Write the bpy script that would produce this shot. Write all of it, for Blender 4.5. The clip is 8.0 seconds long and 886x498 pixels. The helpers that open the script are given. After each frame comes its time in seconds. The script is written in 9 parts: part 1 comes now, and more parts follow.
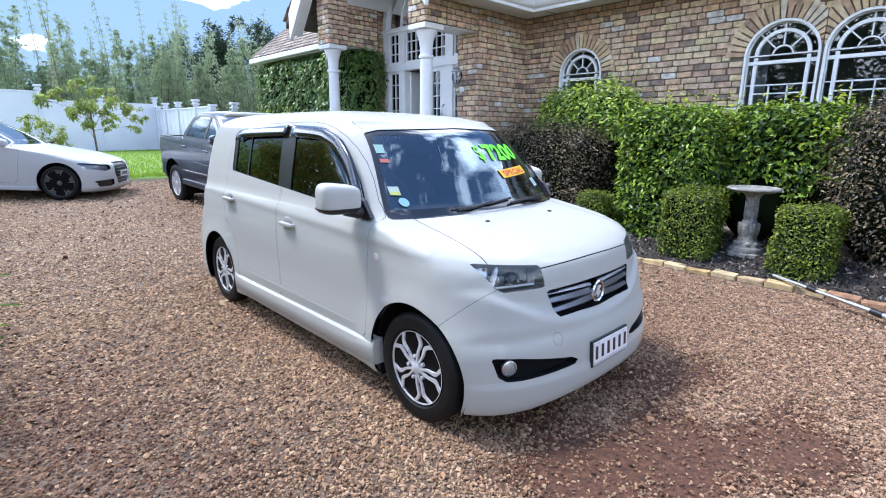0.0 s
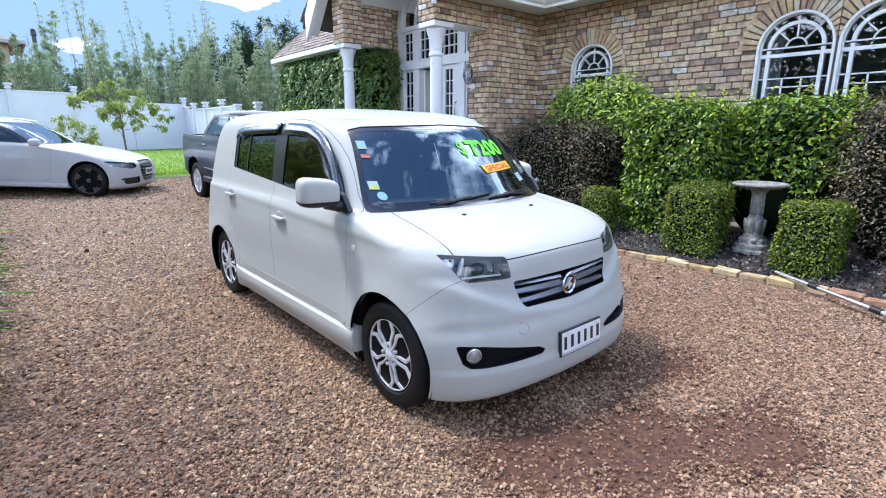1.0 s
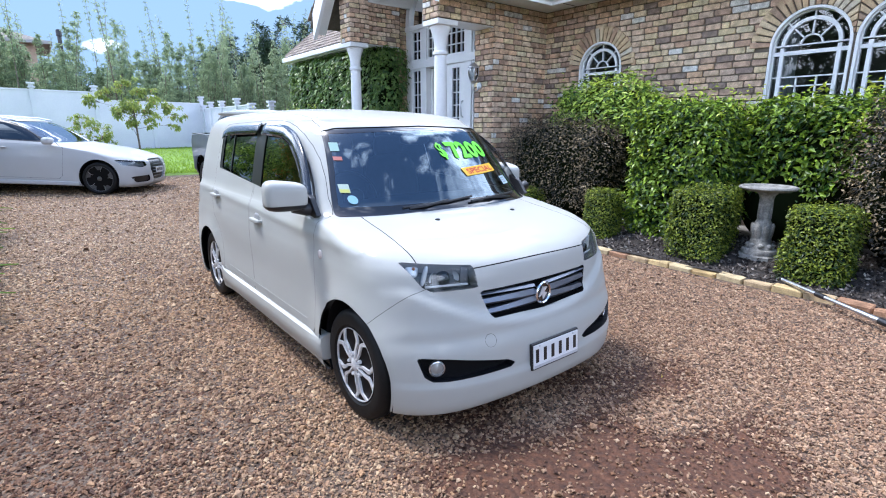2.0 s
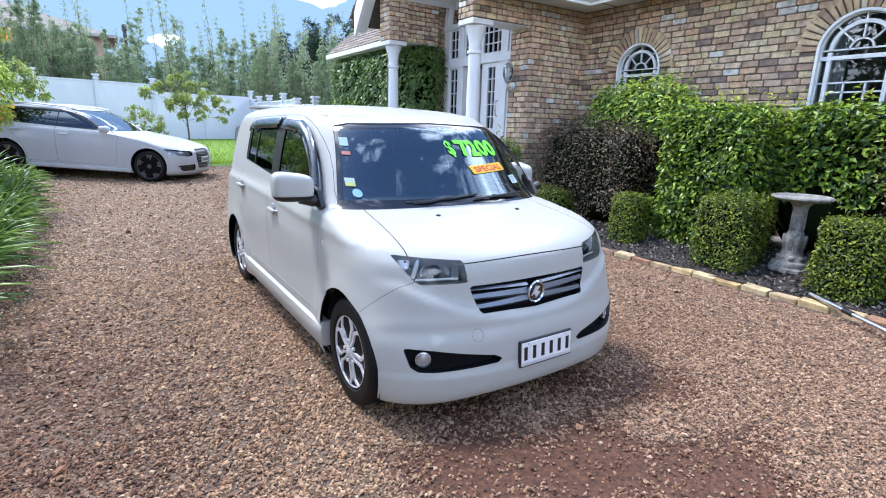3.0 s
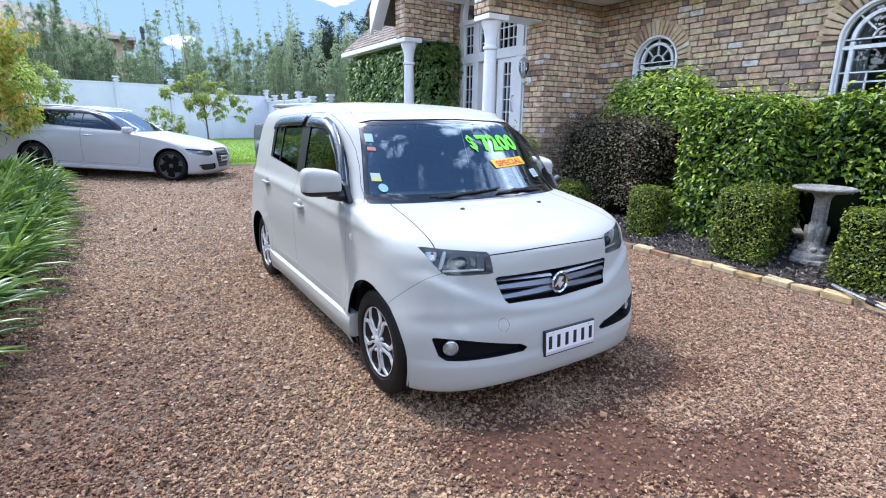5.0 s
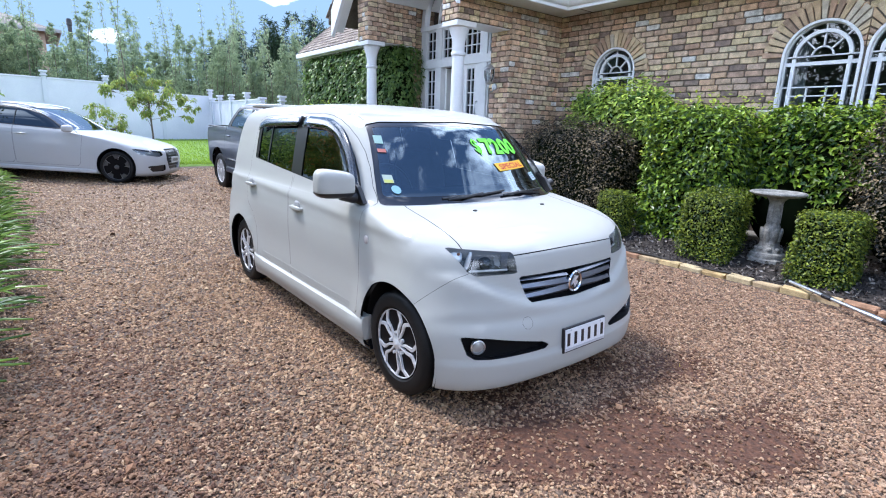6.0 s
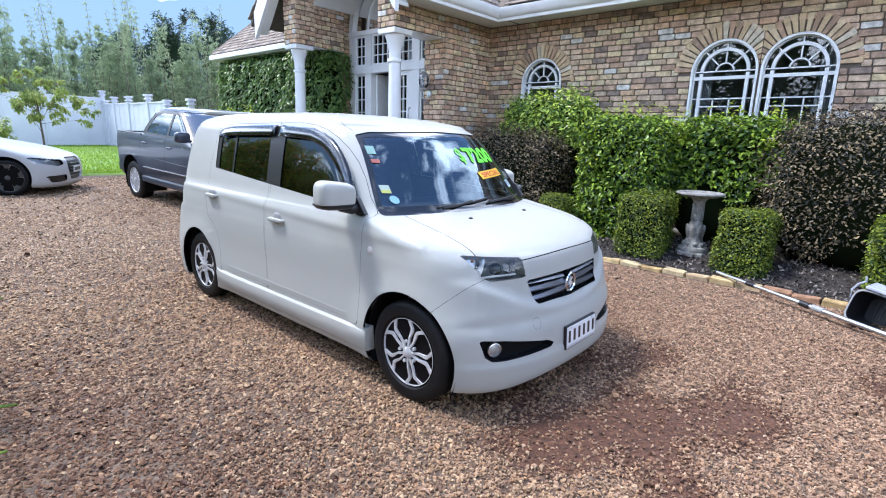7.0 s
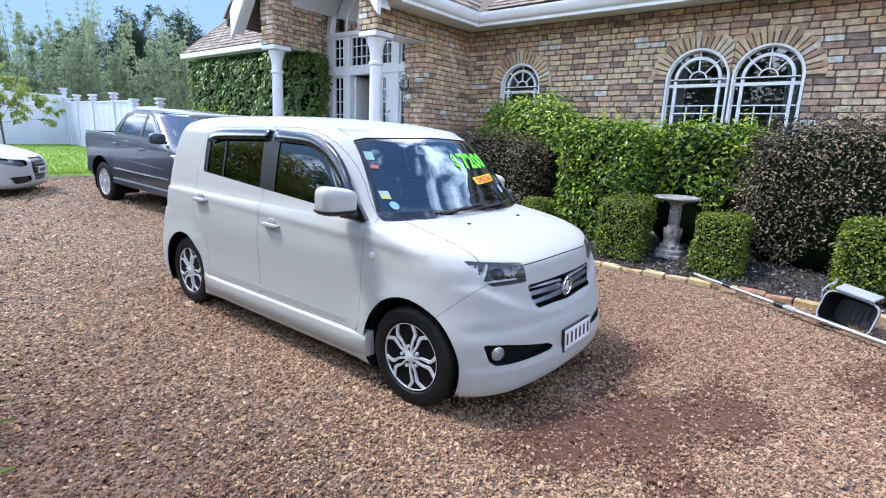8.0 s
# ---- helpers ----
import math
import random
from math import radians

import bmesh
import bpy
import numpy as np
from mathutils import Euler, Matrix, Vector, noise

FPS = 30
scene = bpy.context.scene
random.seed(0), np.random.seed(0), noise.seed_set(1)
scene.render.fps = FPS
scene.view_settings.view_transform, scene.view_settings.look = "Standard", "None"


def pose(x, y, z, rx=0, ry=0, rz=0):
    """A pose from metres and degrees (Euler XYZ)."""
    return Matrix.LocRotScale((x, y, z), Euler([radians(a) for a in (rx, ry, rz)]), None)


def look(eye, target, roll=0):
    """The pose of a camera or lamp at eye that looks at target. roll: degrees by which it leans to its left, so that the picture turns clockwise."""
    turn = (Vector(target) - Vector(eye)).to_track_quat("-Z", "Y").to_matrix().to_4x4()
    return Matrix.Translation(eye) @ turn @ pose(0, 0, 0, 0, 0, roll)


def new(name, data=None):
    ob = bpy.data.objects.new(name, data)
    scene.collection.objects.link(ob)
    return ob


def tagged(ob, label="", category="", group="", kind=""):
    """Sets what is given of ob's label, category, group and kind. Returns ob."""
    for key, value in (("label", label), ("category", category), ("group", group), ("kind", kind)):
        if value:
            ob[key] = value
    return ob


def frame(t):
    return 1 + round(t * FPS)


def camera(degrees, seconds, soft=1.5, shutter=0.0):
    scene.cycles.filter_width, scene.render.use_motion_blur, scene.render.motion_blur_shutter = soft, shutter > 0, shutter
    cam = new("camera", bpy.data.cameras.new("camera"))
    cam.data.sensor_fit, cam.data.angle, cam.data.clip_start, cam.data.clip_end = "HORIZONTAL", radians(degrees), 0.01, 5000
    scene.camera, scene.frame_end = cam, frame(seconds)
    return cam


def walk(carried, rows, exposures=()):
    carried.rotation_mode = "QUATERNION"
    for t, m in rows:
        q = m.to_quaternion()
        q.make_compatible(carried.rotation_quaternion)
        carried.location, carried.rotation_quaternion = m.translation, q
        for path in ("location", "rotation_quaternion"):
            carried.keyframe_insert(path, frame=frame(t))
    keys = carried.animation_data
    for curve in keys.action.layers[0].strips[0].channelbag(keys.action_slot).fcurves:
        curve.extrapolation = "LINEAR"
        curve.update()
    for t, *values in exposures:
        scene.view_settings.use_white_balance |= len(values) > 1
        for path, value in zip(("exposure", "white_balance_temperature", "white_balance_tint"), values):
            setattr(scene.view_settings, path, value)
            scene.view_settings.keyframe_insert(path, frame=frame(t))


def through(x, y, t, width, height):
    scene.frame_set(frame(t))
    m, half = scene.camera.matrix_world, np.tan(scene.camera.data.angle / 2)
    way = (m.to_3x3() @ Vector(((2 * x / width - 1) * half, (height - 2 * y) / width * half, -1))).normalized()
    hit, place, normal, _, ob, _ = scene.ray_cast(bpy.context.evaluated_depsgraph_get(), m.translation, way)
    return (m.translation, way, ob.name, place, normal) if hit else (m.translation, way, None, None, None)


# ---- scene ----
cam = camera(82.5, 8.0, soft=1.05)
PATH = [
    (0, (0.015, 0.004, 1.443), (1.352, 1.422, 0.994), 0.4),
    (0.5, (0.074, -0.115, 1.437), (1.365, 1.343, 0.982), 0.1),
    (1, (0.157, -0.25, 1.435), (1.416, 1.235, 0.977), -0.0),
    (2.3, (0.479, -0.346, 1.455), (1.65, 1.207, 0.99), 0.5),
    (2.5, (0.502, -0.374, 1.449), (1.645, 1.199, 0.983), 0.9),
    (3, (0.57, -0.51, 1.451), (1.644, 1.11, 0.981), 1.6),
    (3.5, (0.602, -0.596, 1.453), (1.647, 1.042, 0.976), 1.8),
    (4, (0.612, -0.635, 1.457), (1.628, 1.021, 0.983), 1.5),
    (4.5, (0.586, -0.627, 1.45), (1.596, 1.032, 0.973), 1.3),
    (4.7, (0.551, -0.6, 1.447), (1.561, 1.058, 0.966), 1.2),
    (5.8, (0.215, -0.368, 1.43), (1.372, 1.194, 0.959), 0.8),
    (6, (0.136, -0.338, 1.424), (1.343, 1.189, 0.962), 1.8),
    (6.5, (-0.075, -0.24, 1.446), (1.271, 1.169, 0.992), 2.8),
    (7, (-0.278, -0.039, 1.447), (1.182, 1.257, 1.01), 1.8),
    (7.5, (-0.396, 0.062, 1.467), (1.115, 1.298, 1.031), 2.1),
    (8, (-0.407, 0.07, 1.47), (1.126, 1.281, 1.043), 2.3),
]
walk(cam, [(t, look(eye, target, roll)) for t, eye, target, roll in PATH], [(0.0, 1.32, 5770, 13), (8.0, 1.32, 5770, 13)])

# ---- light: high sun beyond the far fence, broken bright cloud ----
SUN_EL, SUN_AZ = 62.0, -30.0     # elevation; azimuth from +y towards +x
world = bpy.data.worlds.new("sky")
scene.world = world
world.use_nodes = True


def build_sky(tree):
    n, l = tree.nodes, tree.links
    n.clear()
    out = n.new("ShaderNodeOutputWorld")
    bg = n.new("ShaderNodeBackground")
    sky = n.new("ShaderNodeTexSky")
    sky.sky_type = "NISHITA"
    sky.sun_disc = False
    sky.sun_elevation = radians(SUN_EL)
    sky.sun_rotation = radians(SUN_AZ)
    sky.air_density, sky.dust_density, sky.ozone_density = 1.2, 0.8, 3.0
    co = n.new("ShaderNodeTexCoord")
    flat = n.new("ShaderNodeMapping")
    flat.inputs["Scale"].default_value = (1.0, 1.0, 2.2)
    flat.inputs["Location"].default_value = (0.95, 0.45, 0.0)
    big = n.new("ShaderNodeTexNoise")
    big.inputs["Scale"].default_value, big.inputs["Detail"].default_value = 2.3, 9.0
    big.inputs["Roughness"].default_value, big.inputs["Distortion"].default_value = 0.56, 0.25
    ramp = n.new("ShaderNodeValToRGB")
    ramp.color_ramp.elements[0].position, ramp.color_ramp.elements[1].position = 0.50, 0.645
    cloud = n.new("ShaderNodeRGB")
    cloud.outputs[0].default_value = (21.5, 22.3, 23.5, 1)
    mix = n.new("ShaderNodeMix")
    mix.data_type = "RGBA"
    l.new(co.outputs["Generated"], flat.inputs["Vector"])
    l.new(flat.outputs[0], big.inputs["Vector"])
    # a clear gap over the bamboo, with a bank of smaller cumulus above it
    off_gap, gap_size, gap_span, gap, open_sky = n.new("ShaderNodeVectorMath"), n.new("ShaderNodeVectorMath"), n.new("ShaderNodeVectorMath"), n.new("ShaderNodeMapRange"), n.new("ShaderNodeMath")
    off_gap.operation, gap_size.operation, gap_span.operation, open_sky.operation = "SUBTRACT", "MULTIPLY", "LENGTH", "ADD"
    off_gap.inputs[1].default_value, gap_size.inputs[1].default_value = (0.22, 0.95, 0.12), (1.5, 0.6, 4.0)
    gap.inputs["From Min"].default_value, gap.inputs["From Max"].default_value = 0.45, 1.1
    gap.inputs["To Min"].default_value, gap.inputs["To Max"].default_value = -0.4, 0.0
    l.new(co.outputs["Generated"], off_gap.inputs[0])
    l.new(off_gap.outputs[0], gap_size.inputs[0])
    l.new(gap_size.outputs[0], gap_span.inputs[0])
    l.new(gap_span.outputs["Value"], gap.inputs["Value"])
    # heaps close up towards the horizon and stand apart overhead
    height, crowd, base_cloud = n.new("ShaderNodeSeparateXYZ"), n.new("ShaderNodeMapRange"), n.new("ShaderNodeMath")
    crowd.inputs["From Min"].default_value, crowd.inputs["From Max"].default_value = 0.1, 0.85
    crowd.inputs["To Min"].default_value, crowd.inputs["To Max"].default_value = 0.065, -0.045
    l.new(co.outputs["Generated"], height.inputs[0])
    l.new(height.outputs["Z"], crowd.inputs["Value"])
    l.new(big.outputs["Fac"], base_cloud.inputs[0])
    l.new(crowd.outputs[0], base_cloud.inputs[1])
    l.new(base_cloud.outputs[0], open_sky.inputs[0])
    l.new(gap.outputs[0], open_sky.inputs[1])
    l.new(open_sky.outputs[0], ramp.inputs[0])
    puff = n.new("ShaderNodeTexNoise")
    puff.inputs["Scale"].default_value, puff.inputs["Detail"].default_value, puff.inputs["Roughness"].default_value = 5.5, 9.0, 0.5
    away, stretch, span, bank, heap = n.new("ShaderNodeVectorMath"), n.new("ShaderNodeVectorMath"), n.new("ShaderNodeVectorMath"), n.new("ShaderNodeMapRange"), n.new("ShaderNodeMath")
    away.operation, stretch.operation, span.operation, heap.operation = "SUBTRACT", "MULTIPLY", "LENGTH", "ADD"
    away.inputs[1].default_value = (0.32, 0.94, 0.262)
    stretch.inputs[1].default_value = (2.4, 0.3, 12.0)
    bank.inputs["From Min"].default_value, bank.inputs["From Max"].default_value = 0.0, 1.05
    bank.inputs["To Min"].default_value, bank.inputs["To Max"].default_value = 0.26, -0.08
    edge = n.new("ShaderNodeMapRange")
    edge.inputs["From Min"].default_value, edge.inputs["From Max"].default_value = 0.57, 0.74
    both = n.new("ShaderNodeMath")
    both.operation = "MAXIMUM"
    l.new(flat.outputs[0], puff.inputs["Vector"])
    l.new(co.outputs["Generated"], away.inputs[0])
    l.new(away.outputs[0], stretch.inputs[0])
    l.new(stretch.outputs[0], span.inputs[0])
    l.new(span.outputs["Value"], bank.inputs["Value"])
    l.new(puff.outputs["Fac"], heap.inputs[0])
    l.new(bank.outputs[0], heap.inputs[1])
    l.new(heap.outputs[0], edge.inputs["Value"])
    # cloud thins into haze towards the horizon
    split, thin, cover = n.new("ShaderNodeSeparateXYZ"), n.new("ShaderNodeMapRange"), n.new("ShaderNodeMath")
    thin.inputs["From Min"].default_value, thin.inputs["From Max"].default_value = 0.02, 0.14
    thin.inputs["To Min"].default_value, thin.inputs["To Max"].default_value = 0.0, 1.0
    cover.operation = "MULTIPLY"
    l.new(co.outputs["Generated"], split.inputs[0])
    l.new(split.outputs["Z"], thin.inputs["Value"])
    l.new(ramp.outputs["Color"], cover.inputs[0])
    l.new(thin.outputs[0], cover.inputs[1])
    l.new(cover.outputs[0], both.inputs[0])
    l.new(edge.outputs[0], both.inputs[1])
    l.new(both.outputs[0], mix.inputs[0])
    haze = n.new("ShaderNodeMix")
    haze.data_type = "RGBA"
    low = n.new("ShaderNodeMapRange")
    low.inputs["From Min"].default_value, low.inputs["From Max"].default_value = 0.22, 0.60
    low.inputs["To Min"].default_value, low.inputs["To Max"].default_value = 0.97, 0.14
    l.new(split.outputs["Z"], low.inputs["Value"])
    l.new(low.outputs[0], haze.inputs[0])
    haze.inputs[7].default_value = (1.20, 1.80, 2.50, 1)
    l.new(sky.outputs[0], haze.inputs[6])
    l.new(haze.outputs[2], mix.inputs[6])
    l.new(cloud.outputs[0], mix.inputs[7])
    l.new(mix.outputs[2], bg.inputs[0])
    bg.inputs[1].default_value = 0.15
    l.new(bg.outputs[0], out.inputs[0])


build_sky(world.node_tree)
sun = new("sun", bpy.data.lights.new("sun", "SUN"))
sun.data.energy, sun.data.angle, sun.data.color = 1.85, radians(11.0), (1.0, 0.94, 0.84)
sun.rotation_mode = "QUATERNION"
sun_dir = Vector((math.sin(radians(SUN_AZ)) * math.cos(radians(SUN_EL)), math.cos(radians(SUN_AZ)) * math.cos(radians(SUN_EL)), math.sin(radians(SUN_EL))))
sun.location = sun_dir * 60
sun.rotation_quaternion = sun_dir.to_track_quat("Z", "Y")

# ---- materials ----
def mat_base(name):
    m = bpy.data.materials.new(name)
    m.use_nodes = True
    return m, m.node_tree.nodes, m.node_tree.links, m.node_tree.nodes["Principled BSDF"]


def surface(name, low, high, rough=0.6, scale=8.0, fine=60.0, bump=0.15, metal=0.0, spread=0.0, coat=0.0, spec=0.5, bump_dist=0.01, detail=6.0, stretch=(1, 1, 1), island=False, rough_var=0.1):
    """Two noises (large and fine) between two colours, with relief; spread varies it piece by piece."""
    m, n, l, b = mat_base(name)
    co = n.new("ShaderNodeTexCoord")
    mp = n.new("ShaderNodeMapping")
    mp.inputs["Scale"].default_value = stretch
    l.new(co.outputs["Object"], mp.inputs["Vector"])
    a, c = n.new("ShaderNodeTexNoise"), n.new("ShaderNodeTexNoise")
    a.inputs["Scale"].default_value, a.inputs["Detail"].default_value = scale, detail
    c.inputs["Scale"].default_value, c.inputs["Detail"].default_value = fine, 4.0
    add = n.new("ShaderNodeMath")
    add.operation = "MULTIPLY_ADD"
    add.inputs[1].default_value = 0.5
    half = n.new("ShaderNodeMath")
    half.operation = "MULTIPLY"
    half.inputs[1].default_value = 0.5
    ramp = n.new("ShaderNodeValToRGB")
    ramp.color_ramp.elements[0].position, ramp.color_ramp.elements[0].color = 0.36, (*low, 1)
    ramp.color_ramp.elements[1].position, ramp.color_ramp.elements[1].color = 0.64, (*high, 1)
    l.new(mp.outputs[0], a.inputs["Vector"])
    l.new(mp.outputs[0], c.inputs["Vector"])
    l.new(c.outputs["Fac"], half.inputs[0])
    l.new(a.outputs["Fac"], add.inputs[0])
    l.new(half.outputs[0], add.inputs[2])
    l.new(add.outputs[0], ramp.inputs[0])
    colour = ramp.outputs["Color"]
    if spread > 0:
        hsv = n.new("ShaderNodeHueSaturation")
        if island:
            pick = n.new("ShaderNodeNewGeometry").outputs["Random Per Island"]
        else:
            pick = n.new("ShaderNodeObjectInfo").outputs["Random"]
        val = n.new("ShaderNodeMapRange")
        val.inputs["To Min"].default_value, val.inputs["To Max"].default_value = 1 - spread, 1 + spread
        l.new(pick, val.inputs["Value"])
        l.new(val.outputs[0], hsv.inputs["Value"])
        l.new(colour, hsv.inputs["Color"])
        colour = hsv.outputs["Color"]
    l.new(colour, b.inputs["Base Color"])
    b.inputs["Metallic"].default_value, b.inputs["Coat Weight"].default_value = metal, coat
    b.inputs["Specular IOR Level"].default_value = spec
    if coat:
        b.inputs["Coat Roughness"].default_value = 0.03
    if rough_var:
        rr = n.new("ShaderNodeMapRange")
        rr.inputs["To Min"].default_value, rr.inputs["To Max"].default_value = max(0.0, rough - rough_var), min(1.0, rough + rough_var)
        l.new(a.outputs["Fac"], rr.inputs["Value"])
        l.new(rr.outputs[0], b.inputs["Roughness"])
    else:
        b.inputs["Roughness"].default_value = rough
    if bump:
        bp = n.new("ShaderNodeBump")
        bp.inputs["Strength"].default_value, bp.inputs["Distance"].default_value = bump, bump_dist
        l.new(add.outputs[0], bp.inputs["Height"])
        l.new(bp.outputs[0], b.inputs["Normal"])
    return m


def palette(name, colours, rough=0.85, island=True, fine=45.0, bump=0.5, wear=0.3, hue=0.0):
    """Each piece takes a colour of the palette by chance, with blotches and grain of its own."""
    m, n, l, b = mat_base(name)
    pick = n.new("ShaderNodeNewGeometry").outputs["Random Per Island"] if island else n.new("ShaderNodeObjectInfo").outputs["Random"]
    ramp = n.new("ShaderNodeValToRGB")
    ramp.color_ramp.interpolation = "CONSTANT"
    e = ramp.color_ramp.elements
    while len(e) < len(colours):
        e.new(0.5)
    for i, c in enumerate(colours):
        e[i].position, e[i].color = i / len(colours), (*c, 1)
    l.new(pick, ramp.inputs[0])
    co = n.new("ShaderNodeTexCoord")
    geo = n.new("ShaderNodeNewGeometry")
    a, c = n.new("ShaderNodeTexNoise"), n.new("ShaderNodeTexNoise")
    a.inputs["Scale"].default_value, a.inputs["Detail"].default_value = fine / 4, 5.0
    c.inputs["Scale"].default_value, c.inputs["Detail"].default_value = fine * 2, 4.0
    l.new(geo.outputs["Position"], a.inputs["Vector"])
    l.new(geo.outputs["Position"], c.inputs["Vector"])
    mr = n.new("ShaderNodeMapRange")
    mr.inputs["From Min"].default_value, mr.inputs["From Max"].default_value = 0.3, 0.7
    mr.inputs["To Min"].default_value, mr.inputs["To Max"].default_value = 1 - wear, 1 + wear
    l.new(a.outputs["Fac"], mr.inputs["Value"])
    mr2 = n.new("ShaderNodeMapRange")
    mr2.inputs["From Min"].default_value, mr2.inputs["From Max"].default_value = 0.3, 0.7
    mr2.inputs["To Min"].default_value, mr2.inputs["To Max"].default_value = 1 - wear * 0.6, 1 + wear * 0.6
    l.new(c.outputs["Fac"], mr2.inputs["Value"])
    mul = n.new("ShaderNodeMath")
    mul.operation = "MULTIPLY"
    l.new(mr.outputs[0], mul.inputs[0])
    l.new(mr2.outputs[0], mul.inputs[1])
    hsv = n.new("ShaderNodeHueSaturation")
    l.new(mul.outputs[0], hsv.inputs["Value"])
    l.new(ramp.outputs["Color"], hsv.inputs["Color"])
    l.new(hsv.outputs[0], b.inputs["Base Color"])
    b.inputs["Roughness"].default_value = rough
    b.inputs["Specular IOR Level"].default_value = 0.3
    if bump:
        bp = n.new("ShaderNodeBump")
        bp.inputs["Strength"].default_value, bp.inputs["Distance"].default_value = bump, 0.004
        l.new(c.outputs["Fac"], bp.inputs["Height"])
        l.new(bp.outputs[0], b.inputs["Normal"])
    return m


def leafy(name, low, high, rough=0.42, through=0.25, tip=None, share=0.0, spec=0.4, dim=0.0):
    """Leaves: colour by leaf, some light passing through, an optional second colour on a share of them."""
    m, n, l, b = mat_base(name)
    pick = n.new("ShaderNodeNewGeometry").outputs["Random Per Island"]
    ramp = n.new("ShaderNodeValToRGB")
    e = ramp.color_ramp.elements
    e[0].position, e[0].color = dim, (*low, 1)
    e[1].position, e[1].color = 1.0 - share, (*high, 1)
    if tip:
        x = e.new(min(1.0, 1.02 - share))
        x.color = (*tip, 1)
    l.new(pick, ramp.inputs[0])
    l.new(ramp.outputs["Color"], b.inputs["Base Color"])
    b.inputs["Roughness"].default_value, b.inputs["Specular IOR Level"].default_value = rough, spec
    tr = n.new("ShaderNodeBsdfTranslucent")
    hs = n.new("ShaderNodeHueSaturation")
    hs.inputs["Value"].default_value, hs.inputs["Hue"].default_value = 1.6, 0.485
    l.new(ramp.outputs["Color"], hs.inputs["Color"])
    l.new(hs.outputs[0], tr.inputs["Color"])
    mx = n.new("ShaderNodeMixShader")
    mx.inputs[0].default_value = through
    out = n["Material Output"]
    l.new(b.outputs[0], mx.inputs[1])
    l.new(tr.outputs[0], mx.inputs[2])
    l.new(mx.outputs[0], out.inputs[0])
    return m


def plain(name, colour, rough=0.5, metal=0.0, coat=0.0, spec=0.5):
    m, n, l, b = mat_base(name)
    b.inputs["Base Color"].default_value = (*colour, 1)
    b.inputs["Roughness"].default_value, b.inputs["Metallic"].default_value = rough, metal
    b.inputs["Coat Weight"].default_value, b.inputs["Specular IOR Level"].default_value = coat, spec
    b.inputs["Coat Roughness"].default_value = 0.03
    return m


def paint(name, colour, flake=0.0, rough=0.32, dirt=(0.32, 0.27, 0.22), coat=1.0, gloss=0.02, spec=0.5):
    """Car paint under clear coat, with faint dust speckle."""
    m, n, l, b = mat_base(name)
    co = n.new("ShaderNodeTexCoord")
    a = n.new("ShaderNodeTexNoise")
    a.inputs["Scale"].default_value, a.inputs["Detail"].default_value = 3.0, 8.0
    l.new(co.outputs["Object"], a.inputs["Vector"])
    mr = n.new("ShaderNodeMapRange")
    mr.inputs["From Min"].default_value, mr.inputs["From Max"].default_value, mr.inputs["To Max"].default_value = 0.45, 0.8, 0.10
    l.new(a.outputs["Fac"], mr.inputs["Value"])
    mix = n.new("ShaderNodeMix")
    mix.data_type = "RGBA"
    mix.inputs[6].default_value, mix.inputs[7].default_value = (*colour, 1), (*dirt, 1)
    l.new(mr.outputs[0], mix.inputs[0])
    l.new(mix.outputs[2], b.inputs["Base Color"])
    b.inputs["Roughness"].default_value, b.inputs["Metallic"].default_value = rough, flake
    b.inputs["Coat Weight"].default_value, b.inputs["Coat Roughness"].default_value = coat, gloss
    b.inputs["Coat IOR"].default_value, b.inputs["Specular IOR Level"].default_value = 1.5, spec
    return m


def glazing(name, tint, clear=0.5, sheen=(0.95, 0.97, 1.0), rough=0.01):
    """Thin glass: mirror-like gloss over a tinted see-through sheet."""
    m, n, l, b = mat_base(name)
    n.remove(b)
    tr, gl, fr, mx = n.new("ShaderNodeBsdfTransparent"), n.new("ShaderNodeBsdfGlossy"), n.new("ShaderNodeFresnel"), n.new("ShaderNodeMixShader")
    tr.inputs[0].default_value = (*tint, 1)
    gl.inputs["Roughness"].default_value = rough
    gl.inputs[0].default_value = (*sheen, 1)
    fr.inputs[0].default_value = clear
    l.new(fr.outputs[0], mx.inputs[0])
    l.new(tr.outputs[0], mx.inputs[1])
    l.new(gl.outputs[0], mx.inputs[2])
    l.new(mx.outputs[0], n["Material Output"].inputs[0])
    return m


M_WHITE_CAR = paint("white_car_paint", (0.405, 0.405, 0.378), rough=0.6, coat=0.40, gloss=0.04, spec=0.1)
M_WAGON = paint("white_wagon_paint", (0.45, 0.46, 0.47), rough=0.6, coat=0.5, gloss=0.03, spec=0.1)
M_UTE = paint("graphite_paint", (0.034, 0.044, 0.068), flake=0.3, rough=0.4, dirt=(0.12, 0.11, 0.10), coat=0.6)
M_TYRE = surface("tyre_rubber", (0.006, 0.006, 0.007), (0.012, 0.012, 0.012), 0.55, 30, 160, 0.3, bump_dist=0.002, spec=0.2)
M_BLACK = plain("black_plastic", (0.012, 0.012, 0.014), 0.38)
M_DISH = plain("wheel_dish_black", (0.004, 0.004, 0.005), 0.5, spec=0.1)
M_MATT = plain("matt_dark", (0.008, 0.008, 0.009), 0.9, spec=0.1)
M_GLOSSBLACK = plain("gloss_black", (0.008, 0.008, 0.010), 0.12, coat=0.6)
M_SILVER = surface("silver_wheel", (0.56, 0.57, 0.59), (0.66, 0.67, 0.69), 0.30, 12, 90, 0.03, metal=0.30)
M_CHROME = plain("chrome", (0.74, 0.75, 0.77), 0.18, 1.0)
